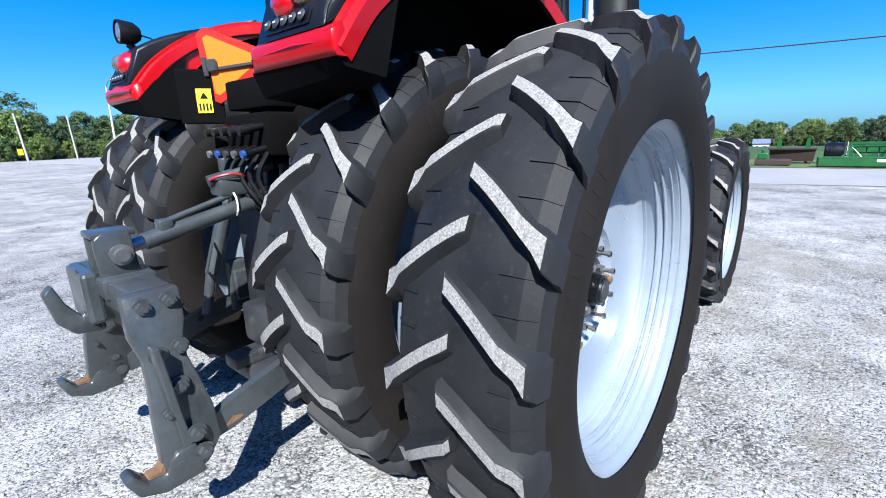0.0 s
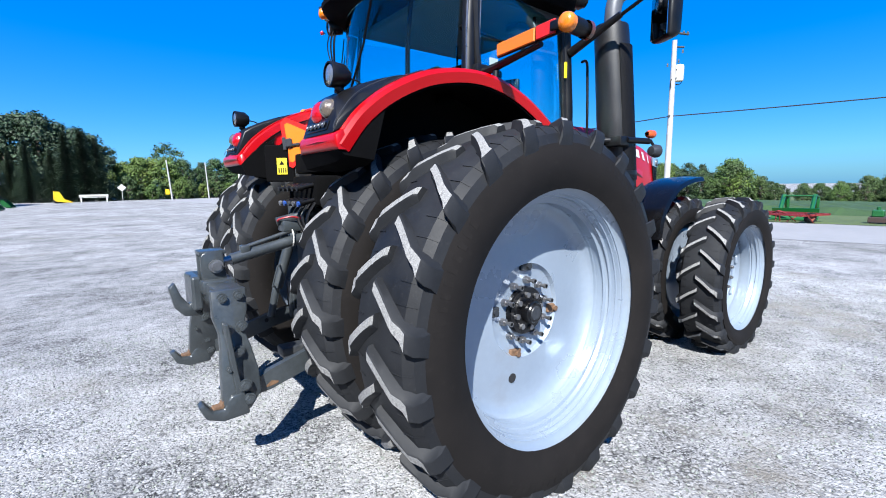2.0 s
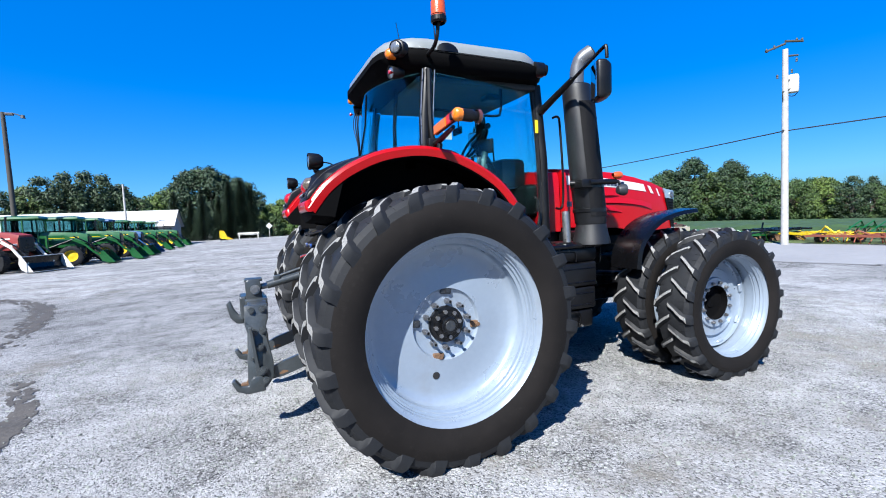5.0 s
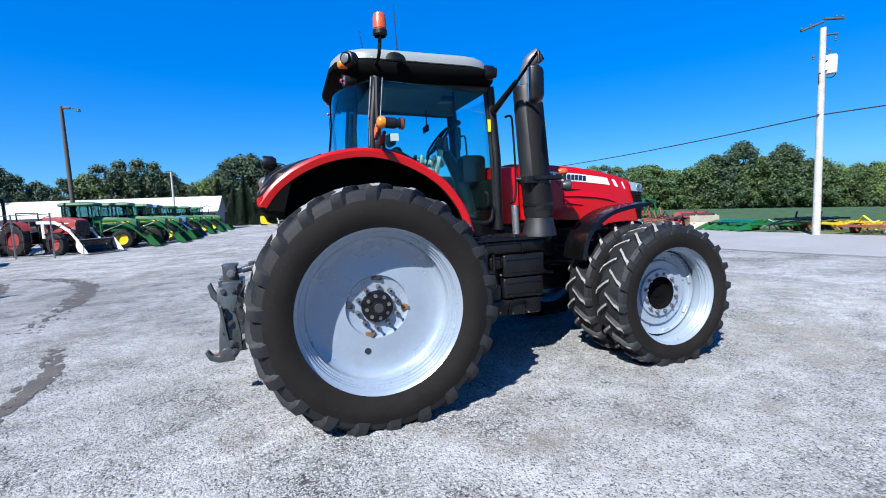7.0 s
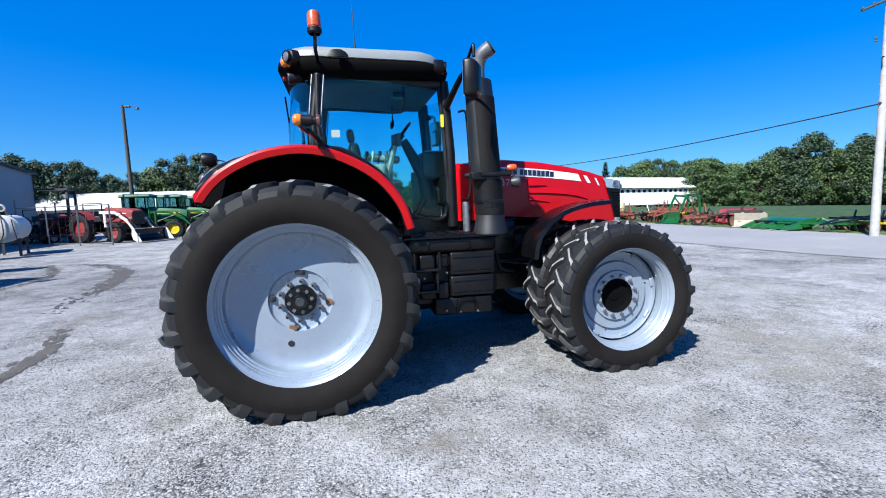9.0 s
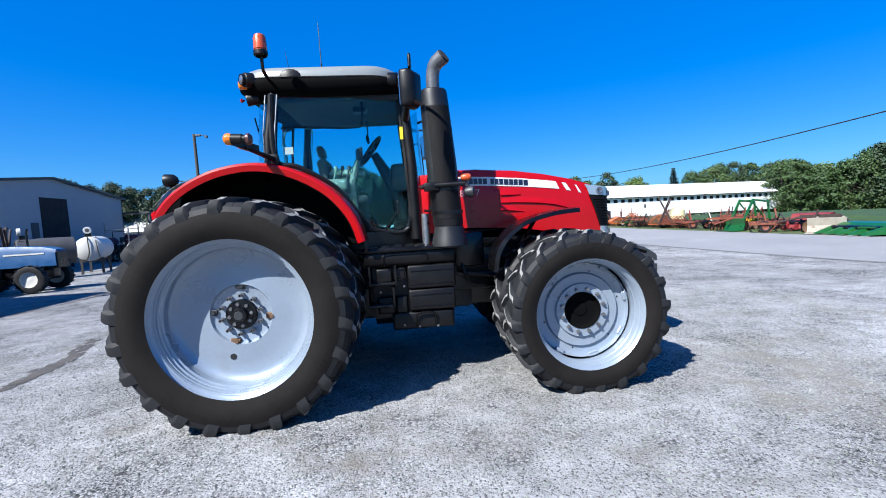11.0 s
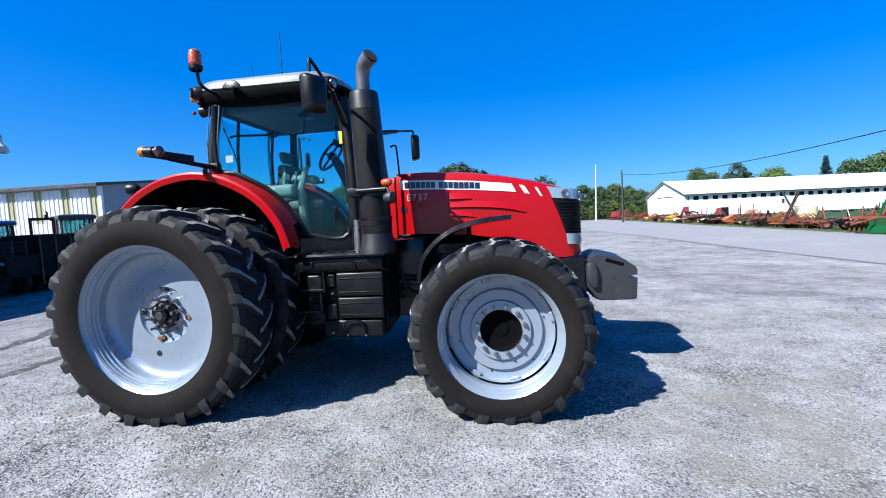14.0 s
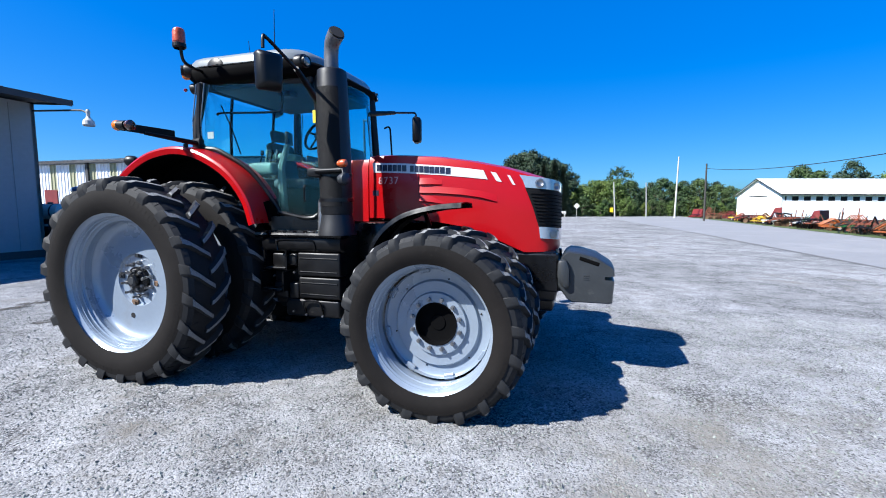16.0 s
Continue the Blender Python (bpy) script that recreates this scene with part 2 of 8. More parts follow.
def gravel_material():
    m, n, l, p = base_nodes("crushed_limestone_gravel")
    co = n.new("ShaderNodeTexCoord").outputs["Object"]
    warp = noise_tex(n, l, co, 14, 3)
    wv = n.new("ShaderNodeVectorMath")
    wv.operation = "MULTIPLY_ADD"
    l.new(warp.outputs["Color"], wv.inputs[0])
    wv.inputs[1].default_value = (0.02, 0.02, 0.0)
    l.new(co, wv.inputs[2])
    cells = []
    for sc in (42, 88, 170):
        v = n.new("ShaderNodeTexVoronoi")
        v.inputs["Scale"].default_value = sc
        l.new(wv.outputs[0], v.inputs["Vector"])
        cells.append(v)
    v, v2, v3 = cells
    # pale stones, some dark, some bright; darkened gaps and dark cells paint shade between them
    def stone_layer(vor, lo, hi, gap_shade, few):
        body = ramp(n, l, vor.outputs["Color"], 0.2, 0.8, (lo, lo, lo * 1.01, 1), (hi, hi * 0.99, hi * 0.98, 1)).outputs[0]
        dark = ramp(n, l, vor.outputs["Color"], few, few + 0.05, (0.25, 0.25, 0.255, 1), (1, 1, 1, 1)).outputs[0]
        body = mix(n, l, 1.0, body, dark, "MULTIPLY")
        body = mix(n, l, ramp(n, l, vor.outputs["Color"], 0.72, 0.75).outputs[0], body, (0.52, 0.518, 0.512, 1))
        return mix(n, l, 1.0, body, ramp(n, l, vor.outputs["Distance"], 0.32, 0.68, (1, 1, 1, 1), (gap_shade, gap_shade, gap_shade * 1.02, 1)).outputs[0], "MULTIPLY")

    coarse = stone_layer(v, 0.30, 0.52, 0.2, 0.29)
    small = stone_layer(v2, 0.32, 0.53, 0.28, 0.29)
    which = noise_tex(n, l, co, 5.5, 6, 0.7)
    c = mix(n, l, ramp(n, l, which.outputs[0], 0.42, 0.58).outputs[0], coarse, small)
    # packed fines with soft mottling; stray dark flecks paint the shaded sides of stones
    fines = ramp(n, l, v3.outputs["Color"], 0.2, 0.8, (0.37, 0.37, 0.37, 1), (0.46, 0.458, 0.453, 1)).outputs[0]
    fines = mix(n, l, 1.0, fines, ramp(n, l, v2.outputs["Color"], 0.235, 0.275, (0.35, 0.35, 0.35, 1), (1, 1, 1, 1)).outputs[0], "MULTIPLY")
    packed = noise_tex(n, l, co, 0.9, 9, 0.75)
    pk = ramp(n, l, packed.outputs[0], 0.40, 0.56, (0.05, 0.05, 0.05, 1), (0.85, 0.85, 0.85, 1)).outputs[0]
    c = mix(n, l, pk, c, fines)
    mottle = noise_tex(n, l, co, 4.0, 6, 0.65)
    c = mix(n, l, 1.0, c, ramp(n, l, mottle.outputs[0], 0.32, 0.66, (0.76, 0.755, 0.75, 1), (1.1, 1.1, 1.1, 1)).outputs[0], "MULTIPLY")
    broad = noise_tex(n, l, co, 0.19, 7, 0.65)
    c = mix(n, l, 1.0, c, ramp(n, l, broad.outputs[0], 0.32, 0.68, (0.54, 0.545, 0.55, 1), (0.93, 0.94, 0.965, 1)).outputs[0], "MULTIPLY")
    # brown stains and damp streaks
    mid = noise_tex(n, l, co, 1.1, 9, 0.75)
    zone = noise_tex(n, l, co, 0.22, 3, 0.5)
    st = mix(n, l, 1.0, ramp(n, l, mid.outputs[0], 0.50, 0.66).outputs[0], ramp(n, l, zone.outputs[0], 0.48, 0.62, (0, 0, 0, 1), (0.8, 0.8, 0.8, 1)).outputs[0], "MULTIPLY")
    c = mix(n, l, st, c, (0.16, 0.147, 0.128, 1))
    # loose, darker stone strip beside the packed track
    edge = n.new("ShaderNodeVectorMath")
    edge.operation = "MULTIPLY_ADD"
    wob = noise_tex(n, l, co, 0.9, 7, 0.7)
    l.new(wob.outputs["Color"], edge.inputs[0])
    edge.inputs[1].default_value = (3.0, 3.0, 0.0)
    l.new(co, edge.inputs[2])
    dst = n.new("ShaderNodeVectorMath")
    dst.operation = "DISTANCE"
    l.new(edge.outputs[0], dst.inputs[0])
    dst.inputs[1].default_value = (3.6, -1.2, 0.0)
    part_of = n.new("ShaderNodeMath")
    part_of.operation = "MULTIPLY"
    part_of.inputs[1].default_value = 0.1
    l.new(dst.outputs["Value"], part_of.inputs[0])
    c = mix(n, l, ramp(n, l, part_of.outputs[0], 0.16, 0.38, (0.3, 0.3, 0.3, 1), (0, 0, 0, 1)).outputs[0], c, mix(n, l, 1.0, c, (0.66, 0.65, 0.63, 1), "MULTIPLY"))
    yard = n.new("ShaderNodeVectorMath")
    yard.operation = "DISTANCE"
    l.new(edge.outputs[0], yard.inputs[0])
    yard.inputs[1].default_value = (-5.5, 7.0, 0.0)
    worn = n.new("ShaderNodeMath")
    worn.operation = "MULTIPLY"
    worn.inputs[1].default_value = 0.1
    l.new(yard.outputs["Value"], worn.inputs[0])
    c = mix(n, l, ramp(n, l, worn.outputs[0], 0.35, 0.8, (0.75, 0.75, 0.75, 1), (0, 0, 0, 1)).outputs[0], c, mix(n, l, 1.0, c, (0.74, 0.745, 0.76, 1), "MULTIPLY"))
    # brown oil stain on the track
    spot = n.new("ShaderNodeVectorMath")
    spot.operation = "DISTANCE"
    l.new(edge.outputs[0], spot.inputs[0])
    spot.inputs[1].default_value = (6.6, -0.3, 0.0)
    near = n.new("ShaderNodeMath")
    near.operation = "MULTIPLY"
    near.inputs[1].default_value = 0.1
    l.new(spot.outputs["Value"], near.inputs[0])
    sm = mix(n, l, 1.0, ramp(n, l, near.outputs[0], 0.04, 0.15, (1, 1, 1, 1), (0, 0, 0, 1)).outputs[0], ramp(n, l, mid.outputs[0], 0.40, 0.62, (0.05, 0.05, 0.05, 1), (0.75, 0.75, 0.75, 1)).outputs[0], "MULTIPLY")
    c = mix(n, l, sm, c, (0.18, 0.168, 0.145, 1))
    l.new(c, p.inputs["Base Color"])
    p.inputs["Roughness"].default_value = 1.0
    p.inputs["Specular IOR Level"].default_value = 0.05
    h1 = mix(n, l, 0.45, v.outputs["Distance"], v2.outputs["Distance"])
    h2 = mix(n, l, 0.3, h1, which.outputs[0])
    inv = n.new("ShaderNodeInvert")
    l.new(h2, inv.inputs["Color"])
    bp = n.new("ShaderNodeBump")
    bp.inputs["Strength"].default_value = 1.0
    bp.inputs["Distance"].default_value = 0.016
    l.new(inv.outputs[0], bp.inputs["Height"])
    l.new(bp.outputs[0], p.inputs["Normal"])
    return m


GRAVEL = gravel_material()
ROADM = mat("worn_chip_seal_road", (0.355, 0.355, 0.362), 0.9, 0, 0.12, 0.35, 0.5, 90, dirt=(0.3, 0.295, 0.29), dirt_at=(0.55, 0.85), dscale=0.25)
SEAM = mat("dark_road_seam", (0.2, 0.195, 0.19), 0.9, 0, 0.4, 2, 0.5, 60)
RUT = mat("damp_dark_mud_track", (0.10, 0.09, 0.08), 0.85, 0, 0.4, 3, 0.8, 30)
GRASSM = mat("mown_grass", (0.10, 0.145, 0.036), 0.9, 0, 0.35, 0.6, 0.8, 12)
CROPM = mat("soybean_crop", (0.036, 0.085, 0.02), 0.85, 0, 0.35, 1.2, 0.9, 6)
BARK = mat("bark", (0.11, 0.085, 0.065), 0.9, 0, 0.3, 6, 0.8, 20)


def leaf_material(name, col):
    m, n, l, p = base_nodes(name)
    g = n.new("ShaderNodeNewGeometry")
    oi = n.new("ShaderNodeObjectInfo")
    c = ramp(n, l, g.outputs["Random Per Island"], 0, 1, tint(col, 0.34), tint(col, 0.92)).outputs[0]
    c2 = ramp(n, l, oi.outputs["Random"], 0, 1, (0.7, 0.85, 0.8, 1), (1.25, 1.1, 0.9, 1)).outputs[0]
    l.new(mix(n, l, 1.0, c, c2, "MULTIPLY"), p.inputs["Base Color"])
    p.inputs["Roughness"].default_value = 0.65
    return m


LEAF_G = leaf_material("leaf_green", (0.055, 0.105, 0.024))
LEAF_Y = leaf_material("leaf_yellow_green", (0.11, 0.175, 0.026))
LEAF_D = leaf_material("leaf_dark_green", (0.027, 0.06, 0.022))
NEEDLE = leaf_material("spruce_needles", (0.028, 0.055, 0.032))
BINM = mat("dark_brown_rusted_steel", (0.05, 0.026, 0.02), 0.75, 0, 0.3, 3, 0.1, 30)
GREEN = mat("green_machine_paint", (0.010, 0.125, 0.024), 0.38, 0, 0.15, 2, coat=0.3, dirt=(0.03, 0.09, 0.03), dirt_at=(0.6, 0.95))
GYEL = mat("yellow_machine_paint", (0.85, 0.58, 0.01), 0.45, 0, 0.12, 3)
BLUEP = mat("blue_machine_paint", (0.008, 0.10, 0.29), 0.5, 0, 0.15, 3, coat=0.05)
OLDRED = mat("faded_red_paint", (0.27, 0.02, 0.022), 0.6, 0, 0.25, 3, 0.1, 30, dirt=(0.22, 0.1, 0.05), dirt_at=(0.55, 0.85))
RUSTRED = mat("rusty_red_paint", (0.27, 0.065, 0.032), 0.75, 0, 0.35, 3, 0.1, 30, dirt=(0.16, 0.07, 0.04), dirt_at=(0.5, 0.8))
OLDWHITE = mat("old_white_paint", (0.68, 0.67, 0.63), 0.55, 0, 0.1, 3, dirt=(0.4, 0.33, 0.25), dirt_at=(0.6, 0.85))
ORANGE = mat("orange_machine_paint", (0.5, 0.12, 0.02), 0.5, 0, 0.15, 3)
FARGLASS = mat("far_cab_glass", (0.05, 0.12, 0.16), 0.08, 0, 0.1, 2, spec=0.8)
WOODGREY = mat("weathered_pole_wood", (0.55, 0.54, 0.52), 0.85, 0, 0.25, 5, 0.5, 30)
WOODDARK = mat("dark_pole_wood", (0.075, 0.07, 0.062), 0.85, 0, 0.25, 5, 0.5, 30)
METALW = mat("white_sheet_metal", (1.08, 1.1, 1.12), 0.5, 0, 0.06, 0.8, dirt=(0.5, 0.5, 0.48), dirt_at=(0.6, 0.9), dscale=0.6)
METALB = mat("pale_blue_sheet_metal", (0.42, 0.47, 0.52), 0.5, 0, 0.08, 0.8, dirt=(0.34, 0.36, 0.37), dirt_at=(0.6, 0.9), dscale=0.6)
SKYLITE = mat("yellowed_fibreglass_panel", (0.56, 0.55, 0.33), 0.5, 0, 0.15, 0.8)
ROOFM = mat("galvanised_roof_sheet", (0.50, 0.54, 0.60), 0.45, 0.1, 0.08, 0.5, dirt=(0.48, 0.48, 0.48), dirt_at=(0.6, 0.9), dscale=0.4)
DARKIN = mat("dark_opening", (0.012, 0.012, 0.014), 0.9, 0, 0.2, 2)
TRIMM = mat("dark_trim", (0.07, 0.07, 0.075), 0.6, 0, 0.2, 2)
WIREM = mat("black_wire", (0.012, 0.012, 0.012), 0.7, 0, 0.1, 2)


# ---- mesh helpers ----
def part(name, bm, material, parent=None, label="", smooth=None):
    me = bpy.data.meshes.new(name)
    bmesh.ops.recalc_face_normals(bm, faces=bm.faces)
    bm.to_mesh(me)
    bm.free()
    for m in material if isinstance(material, (list, tuple)) else [material]:
        me.materials.append(m)
    if smooth is not None:
        me.shade_smooth()
        me.set_sharp_from_angle(angle=radians(smooth))
    ob = new(name, me)
    if parent is not None:
        ob.parent = parent
    if label:
        tagged(ob, label)
    return ob


def thing(name, label, category, group="", kind="", at=None):
    ob = new(name)
    if at is not None:
        ob.matrix_basis = at
    return tagged(ob, label, category, group, kind)


def bevel(bm, w, seg=2, limit=30):
    if w <= 0:
        return bm
    es = [e for e in bm.edges if len(e.link_faces) == 2 and e.calc_face_angle(0) > radians(limit)]
    bmesh.ops.bevel(bm, geom=es, offset=w, segments=seg, affect="EDGES", profile=0.5, clamp_overlap=True)
    return bm


def join(*bms):
    out = bmesh.new()
    me = bpy.data.meshes.new("tmp")
    for b in bms:
        b.to_mesh(me)
        b.free()
        out.from_mesh(me)
    bpy.data.meshes.remove(me)
    return out


def box(x0, x1, y0, y1, z0, z1, bw=0.0, seg=2):
    bm = bmesh.new()
    bmesh.ops.create_cube(bm, size=1)
    bmesh.ops.scale(bm, vec=(abs(x1 - x0), abs(y1 - y0), abs(z1 - z0)), verts=bm.verts)
    bmesh.ops.translate(bm, vec=((x0 + x1) / 2, (y0 + y1) / 2, (z0 + z1) / 2), verts=bm.verts)
    return bevel(bm, bw, seg)


def prism(pts, y0, y1, bw=0.0, seg=2):
    """A polygon in x and z, pushed out from y0 to y1."""
    bm = bmesh.new()
    a = [bm.verts.new((x, y0, z)) for x, z in pts]
    b = [bm.verts.new((x, y1, z)) for x, z in pts]
    bm.faces.new(a)
    bm.faces.new(b[::-1])
    n = len(pts)
    for i in range(n):
        bm.faces.new((a[i], b[i], b[(i + 1) % n], a[(i + 1) % n]))
    bmesh.ops.recalc_face_normals(bm, faces=bm.faces)
    return bevel(bm, bw, seg)


def slab(pts, z0, z1, bw=0.0):
    """A polygon in x and y, pushed up from z0 to z1."""
    bm = prism([(x, y) for x, y in pts], z0, z1, bw)
    for v in bm.verts:
        v.co = (v.co.x, v.co.z, v.co.y)
    bmesh.ops.recalc_face_normals(bm, faces=bm.faces)
    return bm


def rod(p0, p1, r0, r1=None, seg=12):
    return tube([p0, p1], [r0, r0 if r1 is None else r1], seg)


def tube(pts, r, seg=8, closed=False):
    pts = [Vector(p) for p in pts]
    n = len(pts)
    rs = r if isinstance(r, (list, tuple)) else [r] * n
    bm = bmesh.new()
    loops, up = [], None
    for i, p in enumerate(pts):
        if closed:
            d = pts[(i + 1) % n] - pts[i - 1]
        else:
            d = pts[min(i + 1, n - 1)] - pts[max(i - 1, 0)]
        d.normalize()
        if up is None:
            up = d.orthogonal().normalized()
        up = (up - d * up.dot(d)).normalized()
        side = d.cross(up)
        loops.append([bm.verts.new(p + (up * math.cos(2 * math.pi * k / seg) + side * math.sin(2 * math.pi * k / seg)) * rs[i]) for k in range(seg)])
    for i in range(n if closed else n - 1):
        a, b = loops[i], loops[(i + 1) % n]
        for k in range(seg):
            bm.faces.new((a[k], a[(k + 1) % seg], b[(k + 1) % seg], b[k]))
    if not closed:
        bm.faces.new(loops[0][::-1])
        bm.faces.new(loops[-1])
    return bm


def lathe(prof, c=(0, 0, 0), seg=48, axis="y", closed=False):
    """Turns (radius, along) pairs round an axis through c."""
    bm = bmesh.new()
    rings = []
    for r, a in prof:
        ring = []
        for k in range(seg):
            t = 2 * math.pi * k / seg
            u, v = r * math.cos(t), r * math.sin(t)
            q = (c[0] + u, c[1] + a, c[2] + v) if axis == "y" else (c[0] + u, c[1] + v, c[2] + a) if axis == "z" else (c[0] + a, c[1] + u, c[2] + v)
            ring.append(bm.verts.new(q))
        rings.append(ring)
    m = len(rings)
    for i in range(m if closed else m - 1):
        a, b = rings[i], rings[(i + 1) % m]
        for k in range(seg):
            bm.faces.new((a[k], a[(k + 1) % seg], b[(k + 1) % seg], b[k]))
    if not closed:
        for ring, (r, _) in ((rings[0], prof[0]), (rings[-1], prof[-1])):
            if r < 0.02:
                bmesh.ops.pointmerge(bm, verts=ring, merge_co=sum((w.co for w in ring), Vector()) / seg)
    return bm


def loft(sections, caps=True, wrap=True):
    bm = bmesh.new()
    rows = [[bm.verts.new(p) for p in s] for s in sections]
    n = len(rows[0])
    for a, b in zip(rows, rows[1:]):
        for k in range(n if wrap else n - 1):
            bm.faces.new((a[k], a[(k + 1) % n], b[(k + 1) % n], b[k]))
    if caps and wrap:
        bm.faces.new(rows[0][::-1])
        bm.faces.new(rows[-1])
    bmesh.ops.recalc_face_normals(bm, faces=bm.faces)
    return bm


def thick(bm, t):
    bmesh.ops.recalc_face_normals(bm, faces=bm.faces)
    bmesh.ops.solidify(bm, geom=bm.faces[:], thickness=t)
    return bm


def spline(pts, per=6):
    """A smooth line through the given points."""
    P = [Vector(p) for p in pts]
    out = []
    for i in range(len(P) - 1):
        a, b, c, d = P[max(i - 1, 0)], P[i], P[i + 1], P[min(i + 2, len(P) - 1)]
        for k in range(per):
            t = k / per
            out.append(0.5 * (2 * b + (c - a) * t + (2 * a - 5 * b + 4 * c - d) * t * t + (3 * b - a - 3 * c + d) * t ** 3))
    out.append(P[-1])
    return out


def moved(bm, m):
    bmesh.ops.transform(bm, matrix=m, verts=bm.verts)
    return bm


def bolt_bm(p, axis, r, h):
    a = Vector(axis).normalized()
    p = Vector(p)
    return tube([p, p + a * h], r, 6)


CEN = 0.02


def mir(bm):
    """The same on the tractor's other side."""
    for v in bm.verts:
        v.co.y = 2 * CEN - v.co.y
    bmesh.ops.reverse_faces(bm, faces=bm.faces)
    return bm


# ---- ground ----
def land(x):
    """Height of the land: level yard and road, then a gentle fall to the field."""
    return -0.03 * max(0.0, min(x, 160.0) - 21.0)


bm = bmesh.new()
cols = [[bm.verts.new((x, y, land(x))) for y in (-1500, -150, 0, 150, 1500)] for x in (-1500, -120, -20, 21, 60, 100, 160, 1500)]
for a, b in zip(cols, cols[1:]):
    for j in range(4):
        bm.faces.new((a[j], b[j], b[j + 1], a[j + 1]))
tagged(part("ground", bm, GRAVEL), "pale crushed limestone gravel yard, packed and stained", "ground", kind="structure")


# ---- the large red tractor ----
TR = thing("tractor", "large red row-crop tractor with dual wheels all round, parked on gravel", "tractor")


def casing_mesh(W, R, rim, lug, side):
    """The body of a bar-lug tyre round the y axis."""
    H = R - lug - rim
    half = [(0.0, R - lug + 0.004), (0.22 * W, R - lug), (0.36 * W, R - lug - 0.010), (0.435 * W, R - lug - 0.042), (0.462 * W, R - lug - 0.085),
            (0.478 * W, rim + 0.62 * H), (0.5 * W, rim + 0.45 * H), (0.49 * W, rim + 0.22 * H), (0.45 * W, rim + 0.06 * H), (0.425 * W, rim - 0.012)]
    prof = [(r, -y) for y, r in half[::-1]] + [(r, y) for y, r in half[1:]]
    bm = lathe(prof, seg=96)
    bits = []
    for f in bm.faces:
        c = f.calc_center_median()
        f.material_index = 1 if math.hypot(c.x, c.z) < rim + 0.70 * H else 0
    for s in (-1, 1):
        yy, rr = s * (0.5 * W - 0.02), rim + 0.14 * H
        ring = lathe([(rr - 0.006, yy - s * 0.006), (rr, yy + s * 0.0015), (rr + 0.006, yy - s * 0.006)], seg=96)
        for f in ring.faces:
            f.material_index = 1
        bm = join(bm, ring)
    # fine mould lines across the shoulders
    for k in range(66):
        for sd in (-1, 1):
            b = loft([[(R - lug + dr, sd * y, -0.0018), (R - lug + dr, sd * y, 0.0018), (R - lug + dr - 0.012, sd * y, 0.0)] for y, dr in ((0.24 * W, 0.003), (0.36 * W, -0.0065), (0.43 * W, -0.037))])
            moved(b, Matrix.Rotation(-2 * math.pi * (k + 0.4) / 66, 4, "Y"))
            bits.append(b)
    bm = join(bm, *bits)
    # raised maker's marks as plain bars on the outward sidewall
    for a0 in (0.62, 2.45, 4.2, 5.55):
        for k in range(10):
            a = a0 + k * 0.062
            r0, r1 = rim + 0.46 * H, rim + 0.615 * H
            ya, yb = side * (0.4985 * W + 0.0009), side * (0.479 * W + 0.0009)
            b = loft([[(r0, ya, h), (r1, yb, h), (r1, yb - side * 0.02, h), (r0, ya - side * 0.02, h)] for h in (-0.012, 0.010)])
            for f in b.faces:
                f.material_index = 1
            moved(b, Matrix.Rotation(-a, 4, "Y"))
            bm = join(bm, b)
    return bm


def lug_mesh(W, R, lug, s):
    """One tread bar, from the middle of the tread over the shoulder on side s."""
    bm = bmesh.new()
    sweep = 0.40 * W / R
    rows = []
    us = (-0.07, -0.02, 0.10, 0.24, 0.38, 0.52, 0.66, 0.79, 0.90, 0.97, 1.0)
    for u in us:
        v = max(0.0, u)
        y = s * 0.5 * W * min(u, 0.965 + 0.3 * (u - 0.965))
        th = sweep * (1.0 * v ** 1.15 if u > 0 else 1.2 * u)
        drop = 0.0 if u < 0.79 else 0.018 if u < 0.95 else 0.045 if u < 0.99 else 0.085
        rt = R - 0.003 - 0.012 * v * v - drop - (0.012 if u < -0.05 else 0)
        rb = R - lug - 0.014 - (0.018 if u > 0.6 else 0) - (0.045 if u > 0.85 else 0) - (0.035 if u > 0.95 else 0) - (0.02 if u > 0.99 else 0)
        wt = (0.0215 + 0.003 * v + (0.005 if u > 0.75 else 0) + (0.009 if u > 0.85 else 0)) * R
        lead, trail = wt + 0.012 + 0.008 * v, wt + 0.034 + 0.02 * v
        row = []
        for r, w in ((rb, -lead), (rt - 0.006, -wt - 0.004), (rt, -wt + 0.003), (rt, wt - 0.003), (rt - 0.006, wt + 0.004), (rb + 0.012, trail * 0.75), (rb, trail)):
            a = th + w / R
            row.append(bm.verts.new((r * math.cos(a), y * (0.94 if u > 0.96 and r < rb + 0.02 else 1.0), r * math.sin(a))))
        rows.append(row)
    for i, (a, b) in enumerate(zip(rows, rows[1:])):
        for q in range(6):
            f = bm.faces.new((a[q], a[q + 1], b[q + 1], b[q]))
            f.material_index = 1 if q == 2 and us[i + 1] < 0.92 else 0
    bm.faces.new(rows[0])
    bm.faces.new(rows[-1][::-1])
    return bm


